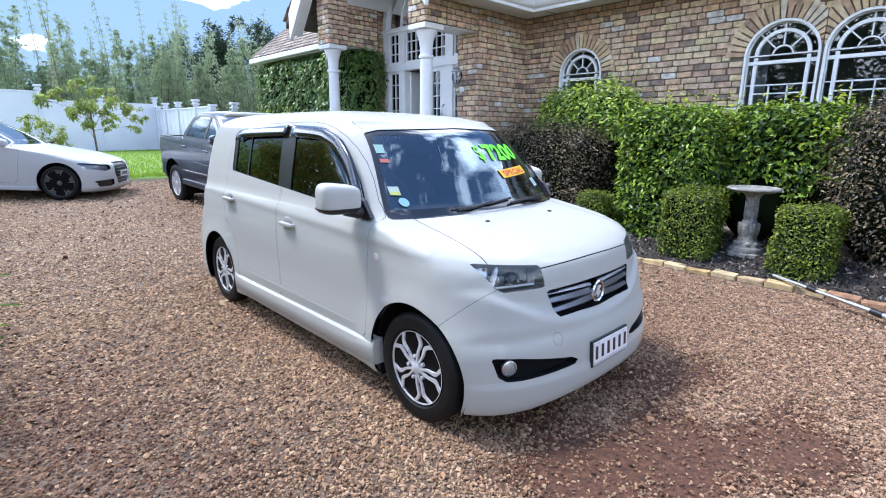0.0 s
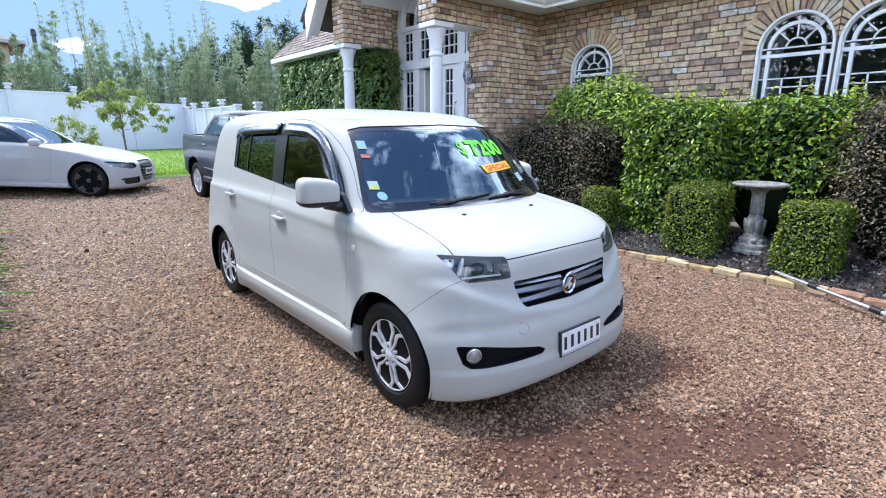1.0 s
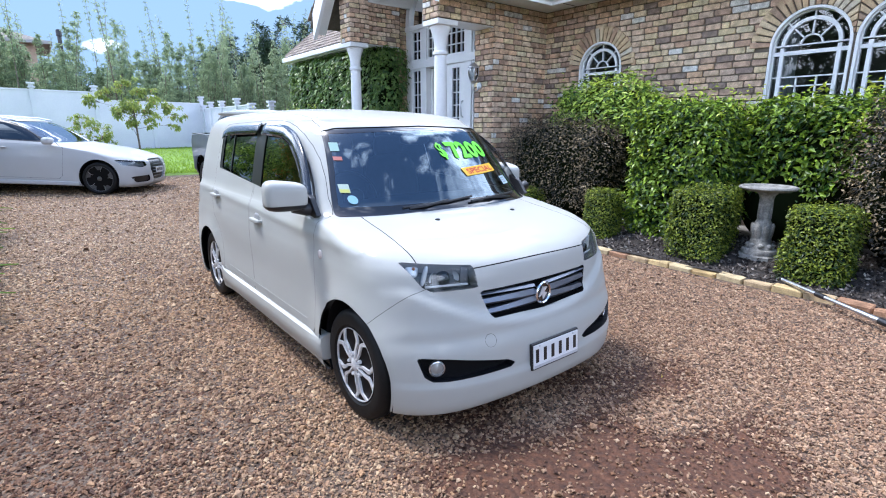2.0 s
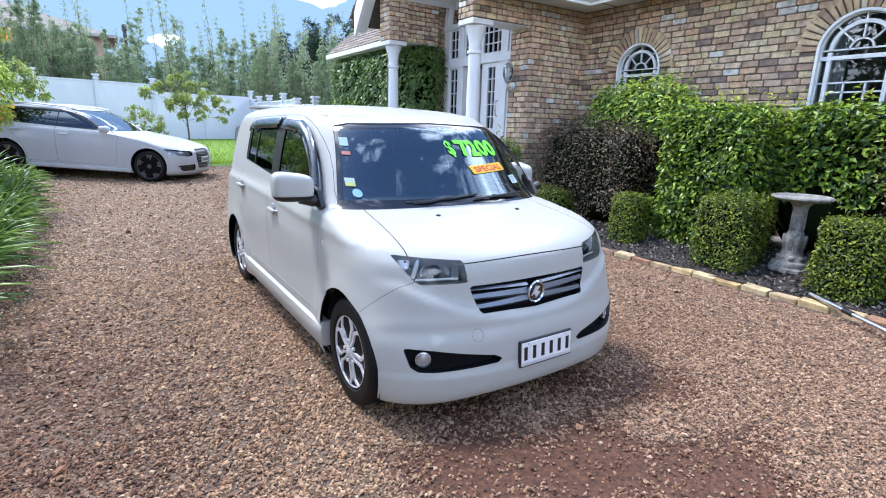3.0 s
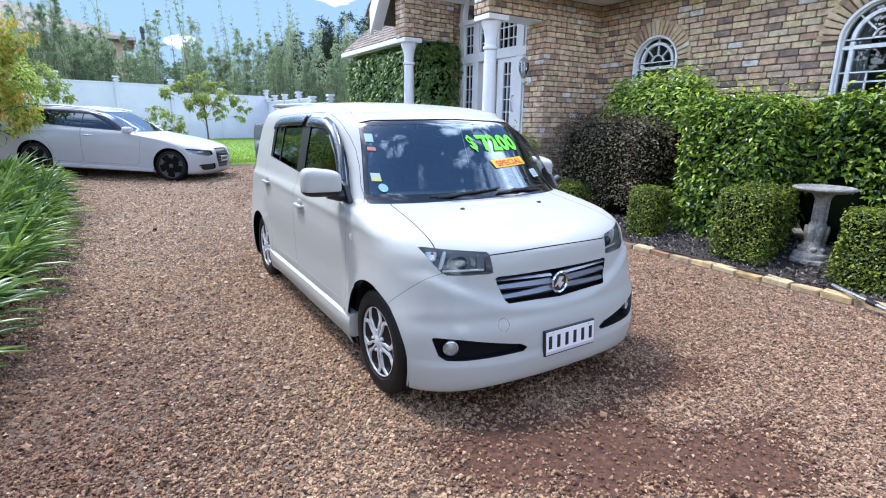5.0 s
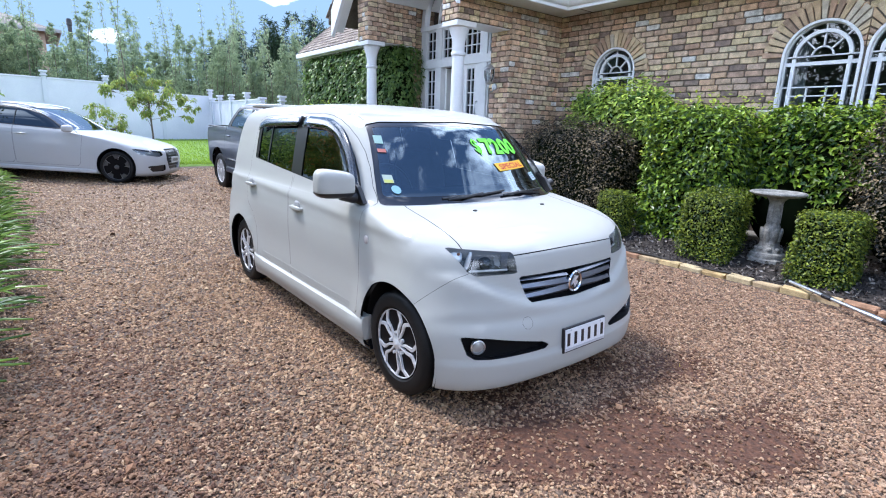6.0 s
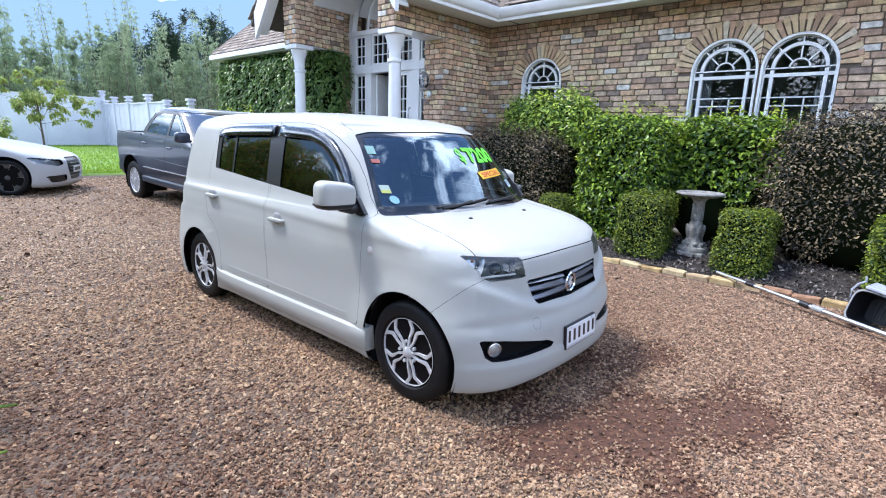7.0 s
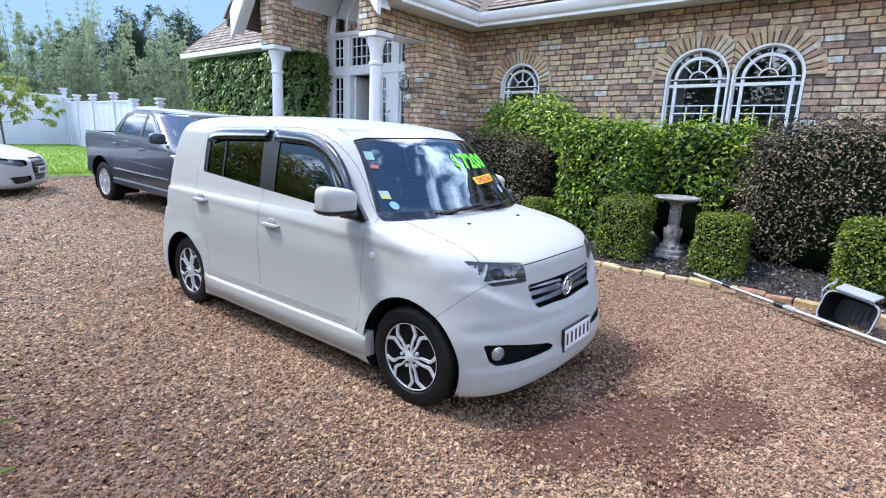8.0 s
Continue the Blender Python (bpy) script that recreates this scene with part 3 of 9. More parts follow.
# ---- ground: one sheet to the horizon, drive, lawn, garden bed ----
def gravel_material():
    m, n, l, b = mat_base("gravel_bed")
    geo = n.new("ShaderNodeNewGeometry")
    vor = n.new("ShaderNodeTexVoronoi")
    vor.inputs["Scale"].default_value = 46.0
    l.new(geo.outputs["Position"], vor.inputs["Vector"])
    ramp = n.new("ShaderNodeValToRGB")
    tones = [(0.105, 0.066, 0.043), (0.190, 0.122, 0.080), (0.290, 0.195, 0.130), (0.155, 0.098, 0.064), (0.360, 0.255, 0.175)]
    e = ramp.color_ramp.elements
    while len(e) < len(tones):
        e.new(0.5)
    for i, c in enumerate(tones):
        e[i].position, e[i].color = i / (len(tones) - 1), (*c, 1)
    sep = n.new("ShaderNodeSeparateColor")
    l.new(vor.outputs["Color"], sep.inputs[0])
    l.new(sep.outputs[0], ramp.inputs[0])
    big = n.new("ShaderNodeTexNoise")
    big.inputs["Scale"].default_value, big.inputs["Detail"].default_value = 0.9, 6.0
    l.new(geo.outputs["Position"], big.inputs["Vector"])
    bare = n.new("ShaderNodeAttribute")
    bare.attribute_name = "earth_and_shade"
    both = n.new("ShaderNodeMath")
    both.operation = "MULTIPLY_ADD"
    both.inputs[1].default_value = 0.9
    l.new(bare.outputs["Fac"], both.inputs[0])
    l.new(big.outputs["Fac"], both.inputs[2])
    soil = n.new("ShaderNodeMapRange")
    soil.inputs["From Min"].default_value, soil.inputs["From Max"].default_value, soil.inputs["To Max"].default_value = 0.50, 0.85, 0.95
    l.new(both.outputs[0], soil.inputs["Value"])
    fine = n.new("ShaderNodeTexNoise")
    fine.inputs["Scale"].default_value, fine.inputs["Detail"].default_value = 26.0, 8.0
    l.new(geo.outputs["Position"], fine.inputs["Vector"])
    earth = n.new("ShaderNodeValToRGB")
    earth.color_ramp.elements[0].position, earth.color_ramp.elements[0].color = 0.3, (0.036, 0.013, 0.006, 1)
    earth.color_ramp.elements[1].position, earth.color_ramp.elements[1].color = 0.7, (0.112, 0.043, 0.019, 1)
    l.new(fine.outputs["Fac"], earth.inputs[0])
    mix = n.new("ShaderNodeMix")
    mix.data_type = "RGBA"
    l.new(soil.outputs[0], mix.inputs[0])
    # bed colour darkened among loose stones to paint the shade in their gaps
    loose, gap_shade, tone = n.new("ShaderNodeAttribute"), n.new("ShaderNodeMapRange"), n.new("ShaderNodeHueSaturation")
    loose.attribute_name = "loose_stone"
    gap_shade.inputs["To Min"].default_value, gap_shade.inputs["To Max"].default_value = 0.74, 0.45
    l.new(loose.outputs["Fac"], gap_shade.inputs["Value"])
    l.new(gap_shade.outputs[0], tone.inputs["Value"])
    l.new(ramp.outputs["Color"], tone.inputs["Color"])
    l.new(tone.outputs[0], mix.inputs[6])
    l.new(earth.outputs["Color"], mix.inputs[7])
    l.new(mix.outputs[2], b.inputs["Base Color"])
    b.inputs["Roughness"].default_value = 0.85
    bp = n.new("ShaderNodeBump")
    bp.inputs["Strength"].default_value, bp.inputs["Distance"].default_value = 0.9, 0.012
    bp.invert = True
    l.new(vor.outputs["Distance"], bp.inputs["Height"])
    l.new(bp.outputs[0], b.inputs["Normal"])
    return m


M_GRAVEL = gravel_material()


def sheet(name, xs, ys, mat, lift=0.0, label="", inside=None):
    gx, gy = np.meshgrid(xs, ys)
    gz = ground_z(gx, gy) + lift
    v = np.stack([gx, gy, gz], -1).reshape(-1, 3)
    w = len(xs)
    f = []
    for j in range(len(ys) - 1):
        for i in range(w - 1):
            if inside is None or inside((xs[i] + xs[i + 1]) / 2, (ys[j] + ys[j + 1]) / 2):
                f.append((j * w + i, j * w + i + 1, (j + 1) * w + i + 1, (j + 1) * w + i))
    return tagged(mesh_ob(name, v, f, mat, smooth=True), label, "ground", kind="structure")




def soil_and_bumper_shade(x, y):
    """Bare earth patches scuffed in front of the parked hatchback and along the drive, plus painted bumper shade."""
    a = np.exp(-(((x - 2.15) / 0.55) ** 2 + ((y - 0.78 + 0.35 * (x - 2.15)) / 0.24) ** 2)) * 1.1
    a += np.exp(-(((x - 2.75) / 0.35) ** 2 + ((y - 0.35) / 0.16) ** 2)) * 0.8
    a += np.exp(-(((x - 3.9) / 0.5) ** 2 + ((y + 0.25) / 0.22) ** 2)) * 0.8
    a += np.exp(-(((x - 3.3) / 0.4) ** 2 + ((y - 1.0) / 0.16) ** 2)) * 0.5
    a += np.exp(-(((x - 1.6) / 0.4) ** 2 + ((y - 0.35) / 0.25) ** 2)) * 0.6
    # broad patch for darkish gravel and the painted shade below the front bumper
    a += np.exp(-(((x - 2.25) / 0.80) ** 2 + ((y - 1.30) / 0.34) ** 2)) * 0.40
    w = np.sin(x * 5.1 + 1.3 * np.sin(y * 4.3)) * np.sin(y * 6.7 + 1.1 * np.sin(x * 3.9 + 1))
    w2 = np.sin(x * 1.7 + 2.0 * np.sin(y * 0.9 + 1)) * np.sin(y * 1.3 + 1.5 * np.sin(x * 1.1))
    return np.clip(1.15 * a * (1 + 0.9 * w) + 0.10 * w + 0.13 * w2, 0, 1)


def stone_cover(x, y):
    """Share of the ground strewn with loose stones, thinning out towards the open yard."""
    side = np.clip((0.65 * x + 0.75 * y - 0.60) / 0.5, 0, 1)
    return side * np.clip((y + 1.6) / 0.7, 0, 1) * np.clip((x + 1.1) / 0.4, 0, 1)


span_x = np.concatenate([[-900, -300, -120, -60], np.arange(-30, -1, 1.0), np.arange(-1, 5.95, 0.07), np.arange(6, 31, 1.0), [60, 120, 300, 900]])
span_y = np.concatenate([[-900, -300, -120, -60], np.arange(-30, -1.5, 1.0), np.arange(-1.5, 6.95, 0.07), np.arange(7, 31, 1.0), [60, 120, 300, 900]])
ground = sheet("ground", span_x, span_y, M_GRAVEL, 0.0, "reddish-brown gravel driveway with bare earth showing through")
co = np.zeros(len(ground.data.vertices) * 3)
ground.data.vertices.foreach_get("co", co)
co = co.reshape(-1, 3)
near = (co[:, 0] > -1) & (co[:, 0] < 5.95) & (co[:, 1] > -1.5) & (co[:, 1] < 6.95)
ground.data.attributes.new("earth_and_shade", "FLOAT", "POINT").data.foreach_set("value", np.where(near, soil_and_bumper_shade(co[:, 0], co[:, 1]), 0).astype(np.float32))
ground.data.attributes.new("loose_stone", "FLOAT", "POINT").data.foreach_set("value", np.where(near, stone_cover(co[:, 0], co[:, 1]), 0).astype(np.float32))

# lawn behind the parked wagon, its edge curving along the drive
def lawn_sheet():
    xs = np.concatenate([np.arange(-26, 7, 0.75), [7.2]])
    rows = np.linspace(0, 1, 24)
    v, f = [], []
    for r in rows:
        for x in xs:
            y0 = 14.7 + 0.25 * math.sin(x * 0.5) + max(0, -x - 1) * 0.25
            y = y0 + (30.0 - y0) * r ** 1.3
            v.append((x, y, float(ground_z(x, y)) + 0.05 - (0.06 if r == 0 else 0)))
    w = len(xs)
    for j in range(len(rows) - 1):
        for i in range(w - 1):
            f.append((j * w + i, j * w + i + 1, (j + 1) * w + i + 1, (j + 1) * w + i))
    return tagged(mesh_ob("lawn", v, f, M_LAWN, smooth=True), "bright green mown lawn behind the drive", "lawn", kind="structure")


lawn_sheet()


def grass_blades():
    n = 26000
    x = rng.uniform(-9, 7, n)
    y0 = 14.7 + 0.25 * np.sin(x * 0.5) + np.maximum(0, -x - 1) * 0.25
    y = y0 + (25.5 - y0) * rng.uniform(0, 1, n) ** 1.8
    p = np.stack([x, y, ground_z(x, y) + 0.045], 1)
    d = np.tile([0, 0, 1.0], (n, 1))
    v, f = leaf_arrays(p, d, 0.085, 0.16, -1.2, 1.2, up=0.0)
    ob = tri_ob("lawn_grass", v, f, M_GRASS)
    tagged(ob, "short blades of green lawn grass", "grass", kind="stuff")


grass_blades()


# ---- driveway stones ----
def pebbles(name, spots, sizes, mat, label, flat=0.78, fine=True):
    g = np.random.default_rng(11)
    if fine:
        # a worn chip: flat top, wide belly, open underneath
        top = [(0.64 * math.cos(a), 0.64 * math.sin(a), 0.75) for a in (0.3, 2.4, 4.5)]
        belly = [(1.12 * math.cos(a), 1.12 * math.sin(a), -0.15) for a in (1.35, 3.45, 5.55)]
        base_v = np.array(top + belly)
        base_f = np.array([(0, 1, 2), (0, 3, 1), (1, 4, 2), (2, 5, 0), (3, 4, 1), (4, 5, 2), (5, 3, 0)])
    else:
        base_v = np.array([(0.1, -0.1, 0.85)] + [(1.08 * math.cos(a), 1.08 * math.sin(a), -0.15) for a in (0.2, 1.3, 2.7, 3.9, 5.2)])
        base_f = np.array([(0, 1, 2), (0, 2, 3), (0, 3, 4), (0, 4, 5), (0, 5, 1)])
    n, k = len(spots), len(base_v)
    shape = base_v[None] * (1 + g.uniform(-0.22, 0.22, (n, k, 1)))
    stretch = np.stack([g.uniform(0.8, 1.35, n), g.uniform(0.65, 1.0, n), g.uniform(flat - 0.2, flat + 0.15, n)], 1)
    shape = shape * stretch[:, None, :]
    tilt, spin = g.normal(0, 0.50, n), g.uniform(0, 2 * math.pi, n)
    ct, st = np.cos(tilt)[:, None], np.sin(tilt)[:, None]
    x, z = shape[..., 0] * ct - shape[..., 2] * st, shape[..., 0] * st + shape[..., 2] * ct
    cs, ss = np.cos(spin)[:, None], np.sin(spin)[:, None]
    y = shape[..., 1]
    v = np.stack([x * cs - y * ss, x * ss + y * cs, z], -1) * sizes[:, None, None] + spots[:, None, :]
    f = (np.arange(n)[:, None, None] * k + base_f[None]).reshape(-1, 3)
    return tagged(tri_ob(name, v.reshape(-1, 3), f, mat, smooth=False), label, "gravel", kind="stuff")


def driveway_stones(name, zones, label, fine):
    spots, sizes = [], []
    for x0, x1, y0, y1, dens, s in zones:
        n = int((x1 - x0) * (y1 - y0) * dens)
        x, y = rng.uniform(x0, x1, n), rng.uniform(y0, y1, n)
        keep = rng.uniform(0, 1, n) > soil_and_bumper_shade(x, y) * 0.84
        keep &= ~((x > 1.75) & (x < 2.95) & (y > 1.7) & (y < 4.6))
        keep &= rng.uniform(0, 1, n) < np.where(y < 7, stone_cover(x, y), 1)
        keep &= x < 5.46 + 0.03 * np.sin(y * 0.7)
        x, y = x[keep], y[keep]
        r = s * np.exp(rng.normal(0, 0.30, len(x)))
        spots.append(np.stack([x, y, ground_z(x, y) + r * rng.uniform(-0.3, 0.7, len(x))], 1))
        sizes.append(r)
    spots, sizes = np.concatenate(spots), np.concatenate(sizes)
    # duller stones lie more thickly towards the planted edge and the near end
    x, y = spots[:, 0] + 0.12 * np.sin(spots[:, 1] * 2.3), spots[:, 1]
    dull = rng.uniform(0, 1, len(x)) < np.clip((1.2 - x) / 0.9, 0, 1) * np.clip((4.4 - y) / 1.6, 0, 1) * 0.9
    # and so do those of the scuffed earth and the painted bumper shade
    dull |= rng.uniform(0, 1, len(x)) < np.clip(soil_and_bumper_shade(spots[:, 0], y) * 2.0 - 0.25, 0, 0.55)
    # cleaner grey-brown stones on the run beside the car and up the drive
    grey = ~dull & (rng.uniform(0, 1, len(x)) < np.clip((2.2 - x) / 0.9, 0, 0.85) + np.clip((y - 3.6) / 2.0, 0, 0.8))
    plain_stones = ~dull & ~grey
    pebbles(name, spots[plain_stones], sizes[plain_stones], M_STONE, label, fine=fine)
    # lighter palette paints the sheen on the far end of the drive
    far_sheen = grey & (rng.uniform(0, 1, len(x)) < np.clip((y - 4.2) / 2.5, 0, 0.9))
    for chosen, stone, words in ((grey & ~far_sheen, M_STONE_GREY, "grey-brown gravel of the open drive"), (far_sheen, M_STONE_PALE, "gravel painted paler for the sheen at the far end of the drive")):
        if chosen.any():
            pebbles(name, spots[chosen], sizes[chosen], stone, words, fine=fine)
    if dull.any():
        pebbles(name, spots[dull], sizes[dull], M_STONE_DULL, "duller gravel of the edge, the worn patches and the painted bumper shade", fine=fine)


driveway_stones("driveway_gravel", [(-0.9, 4.6, -1.5, 2.0, 8600, 0.0081)], "loose reddish-brown driveway gravel stones", True)
driveway_stones("driveway_gravel", [(4.6, 5.5, -1.5, 2.0, 6000, 0.0080), (-0.7, 5.6, 2.0, 3.4, 6000, 0.0088), (-0.7, 5.6, 3.4, 5.2, 3800, 0.0102), (-0.8, 5.6, 5.2, 7.4, 2500, 0.0108), (-1.0, 5.6, 7.4, 10.0, 1500, 0.0125), (-3.5, 5.6, 10.0, 14.5, 600, 0.0145), (-3.5, -1.0, 7.4, 10.0, 1000, 0.013)], "loose reddish-brown gravel farther up the drive", False)

# ---- house ----
XW, YR, XP = 7.92, 6.20, 6.64      # long wall face, return wall face, porch pier face
SOFFIT = 3.47
ARCHES = [(2.06, 0.425, 0.95, 2.46), (1.175, 0.425, 0.95, 2.46), (5.02, 0.40, 1.25, 2.44)]   # centre, radius, sill, spring


def sheet_with_arches(y0, y1, z0, z1, arches, x0, x1):
    """A wall slab in the y-z plane with round-headed openings through it."""
    bm = bmesh.new()

    def loop(pts):
        vs = [bm.verts.new((x0, *p)) for p in pts]
        return [bm.edges.new((vs[i], vs[(i + 1) % len(vs)])) for i in range(len(vs))]
    edges = loop([(y0, z0), (y1, z0), (y1, z1), (y0, z1)])
    for yc, r, sill, spring in arches:
        pts = [(yc - r, sill), (yc + r, sill)] + [(yc + r * math.cos(a), spring + r * math.sin(a)) for a in np.linspace(0, math.pi, 25)]
        edges += loop(pts)
    bmesh.ops.triangle_fill(bm, edges=edges, use_beauty=True, use_dissolve=False)
    ret = bmesh.ops.extrude_face_region(bm, geom=list(bm.faces))
    for v in ret["geom"]:
        if isinstance(v, bmesh.types.BMVert):
            v.co.x = x1
    return bm


wall_w = tagged(part("wall_west", sheet_with_arches(-7.0, YR + 0.012, -0.1, 3.62, [(a[0], a[1] - 0.004, a[2], a[3]) for a in ARCHES], XW + 0.012, XW + 0.24), M_MORTAR), "long house wall of multicoloured old bricks with dark joints", "wall", kind="structure")
wall_r = tagged(part("wall_return", box_bm((XP + 0.012, XW + 0.012, YR + 0.012, YR + 0.50, -0.1, 3.7)), M_MORTAR), "short return wall of old brick beside the porch", "wall", kind="structure")
pier_l = tagged(part("wall_porch", box_bm((XP + 0.032, 7.9, 9.212, 9.46, -0.1, 4.9)), M_MORTAR), "brick pier on the far side of the front doors", "wall", kind="structure")
beam_r = tagged(part("porch_beam", box_bm((5.88, XP + 0.012, YR + 0.012, YR + 0.46, 3.10, 4.0), (5.472, 5.88, YR + 0.002, YR + 0.41, 3.10, 4.9)), M_MORTAR), "brick beam carried by the porch column", "beam", kind="structure")
beam_l = tagged(part("porch_beam", box_bm((5.88, XP + 0.032, 9.072, 9.40, 3.10, 4.6), (5.472, 5.88, 8.997, 9.39, 3.10, 4.9)), M_MORTAR), "brick beam carried by the farther porch column", "beam", kind="structure")
# wing beyond the porch, under ivy, and plain closing walls out of sight
tagged(part("wall_wing", box_bm((6.95, 7.2, 9.46, 13.9, -0.1, 3.4), (7.2, 12.5, 13.65, 13.9, -0.1, 3.4)), M_MORTAR), "wing wall under thick ivy", "wall", kind="structure")
tagged(part("wall_east", box_bm((13.0, 13.25, -7.0, 15.4, -0.1, 3.6)), M_SOFFIT), "plain rear house wall", "wall", kind="structure")
tagged(part("wall_south", box_bm((XW + 0.24, 13.0, -7.0, -6.76, -0.1, 3.6)), M_SOFFIT), "plain end wall of the house", "wall", kind="structure")
tagged(part("floor", box_bm((7.2, 13.0, -6.76, 15.15, -0.1, 0.16), (5.25, 7.2, 6.70, 8.95, -0.1, 0.15)), M_CONCRETE), "porch and house floor slab", "floor", kind="structure")
tagged(part("partition", box_bm((9.6, 9.7, -6.7, 6.3, 0.16, 3.5), (9.6, 9.7, 6.5, 15.1, 0.16, 3.5)), M_DARKROOM), "dim inner wall seen through the glass", "wall", kind="structure")
tagged(part("ceiling", box_bm((XW + 0.24, 13.0, -6.76, 15.15, 3.50, 3.58)), M_DARKROOM), "plain ceiling inside the house", "ceiling", kind="structure")
tagged(part("porch_ceiling", box_bm((5.42, 6.9, YR + 0.5, 8.95, 4.30, 4.36)), M_SOFFIT), "white-painted porch ceiling", "ceiling", kind="structure")


# ---- eaves, gutter, roofs ----
def gutter_outline(o):
    """Ogee gutter and fascia, out from the eave line o."""
    return [(o, 3.45), (o - 0.02, 3.455), (o - 0.05, 3.47), (o - 0.065, 3.50), (o - 0.085, 3.53), (o - 0.10, 3.575), (o - 0.10, 3.60), (o - 0.085, 3.605), (o - 0.085, 3.58), (o - 0.01, 3.56), (o, 3.56)]


tagged(part("soffit", box_bm((7.34, XW + 0.012, -7.0, 5.62, SOFFIT, SOFFIT + 0.03), (5.40, XW + 0.012, 5.62, YR + 0.012, SOFFIT, SOFFIT + 0.03)), M_SOFFIT), "white boarded soffit under the eaves", "soffit", kind="structure")
tagged(part("fascia", box_bm((7.30, 7.34, -7.0, 5.62, 3.40, 3.56), (5.40, 7.34, 5.58, 5.62, 3.40, 3.56), bevel=0.006), M_WHITE), "white-painted fascia board", "fascia", kind="structure")
bm = prism_bm(gutter_outline(7.30), "y", -7.0, 5.58)
part_gutter = part("gutter", bm, M_WHITE, None, "", True)
tagged(part_gutter, "white moulded gutter along the eaves", "gutter", kind="structure")
bm = prism_bm(gutter_outline(5.58), "x", 5.38, 7.30)
tagged(part("gutter", bm, M_WHITE, None, "", True), "white moulded gutter turning towards the porch", "gutter", kind="structure")
tagged(part("soffit_vent", lathe_bm([(0.055, 0), (0.05, 0.006), (0.03, 0.004)], 16, "z", (7.55, 4.9, SOFFIT - 0.008)), M_GREY_TRIM), "small round soffit vent", "vent", kind="structure")


def roof_plane(name, quad, label, mat=None):
    bm = bmesh.new()
    vs = [bm.verts.new(p) for p in quad]
    f = bm.faces.new(vs)
    r = bmesh.ops.extrude_face_region(bm, geom=[f])
    for v in r["geom"]:
        if isinstance(v, bmesh.types.BMVert):
            v.co.z -= 0.10
    return tagged(part(name, bm, mat or M_MORTAR), label, "roof", kind="structure")


def shingles(name, origin, along, up, length, rows, label, course=0.13, width=0.15, cut_back=0.0):
    """Overlapping shingle courses on a slope, each shingle a thin uneven plate."""
    o, a, u = Vector(origin), Vector(along).normalized(), Vector(up).normalized()
    nrm = a.cross(u).normalized()
    if nrm.z < 0:
        nrm = -nrm
    vs, fs = [], []
    g = random.Random(5)
    for r in range(rows):
        s = -g.uniform(0, width)
        stop = length - cut_back * r * course * 0.72
        while s < stop - 0.03:
            w = min(width * g.uniform(0.6, 1.35), stop - s)
            t = 0.012 * g.uniform(0.8, 1.5)
            lip = g.uniform(-0.008, 0.008)
            c = []
            for du, lift in ((r * course + lip, 0.030), (r * course + course * 1.5, 0.004)):
                for ds in (s + 0.003, s + w - 0.003):
                    for th in (0, t):
                        c.append(o + a * ds + u * du + nrm * (lift * g.uniform(0.85, 1.15) + th))
            i = len(vs)
            vs += c
            fs += [(i, i + 2, i + 3, i + 1), (i + 1, i + 3, i + 7, i + 5), (i, i + 1, i + 5, i + 4), (i + 2, i + 6, i + 7, i + 3)]
            s += w
    return tagged(mesh_ob(name, vs, fs, M_SHINGLE), label, "roof", kind="stuff")


ROOF_T = math.tan(radians(36))
roof_plane("roof", [(7.24, -7.2, 3.60), (7.24, 5.50, 3.60), (10.6, 9.0, 3.60 + 3.36 * ROOF_T), (10.6, -7.2, 3.60 + 3.36 * ROOF_T)], "weathered shingle roof over the long wall")
roof_plane("roof", [(13.4, -7.2, 3.60), (13.4, 15.6, 3.60), (10.6, 15.6, 6.0), (10.6, -7.2, 6.04)], "rear slope of the shingle roof")
up_main = (1, 0, ROOF_T)
shingles("roof_shingles", (7.22, -6.9, 3.60), (0, 1, 0), up_main, 12.3, 12, "weathered grey-brown wooden shingles over the long wall")
# steep porch gable
PITCH = 1.28
APEX_Y, EAVE_Z = 7.83, 3.56
for s, nm in ((-1, "near"), (1, "far")):
    y_e = APEX_Y + s * 2.27
    top = EAVE_Z + 2.27 * PITCH
    roof_plane("roof", [(5.16, y_e, EAVE_Z), (9.5, y_e, EAVE_Z), (9.5, APEX_Y, top), (5.16, APEX_Y, top)], "steep porch gable roof slope")
    shingles("roof_shingles", (5.2, y_e, EAVE_Z), (1, 0, 0), (0, -s, PITCH), 4.2, 9, "weathered shingles on the steep porch gable")
    # barge board with a pointed foot
    n = math.hypot(1, PITCH)
    wdt = 0.30
    foot, head = (APEX_Y + s * 2.02, EAVE_Z - 0.36), (APEX_Y, EAVE_Z - 0.36 + 2.02 * PITCH)
    off = wdt * n
    outline = [foot, (foot[0], foot[1] + off), (head[0], head[1] + off), head]
    tagged(part("barge_board", prism_bm(outline, "x", 5.10, 5.17), M_WHITE), "white-painted sloping barge board of the porch gable", "trim", kind="structure")
    tagged(part("gable_soffit", prism_bm([(foot[0], foot[1] + 0.10), (foot[0], foot[1] + 0.14), (head[0], head[1] + 0.14), (head[0], head[1] + 0.10)], "x", 5.17, 5.37), M_SOFFIT), "white soffit under the gable overhang", "trim", kind="structure")
# gable face above the piers
tagged(part("gable_wall", prism_bm([(YR + 0.45, 4.35), (8.98, 4.35), (8.6, 5.2), (7.83, 6.1), (7.05, 5.2)], "x", 5.40, 5.6), M_SOFFIT), "pale panel closing the porch gable", "wall", kind="structure")
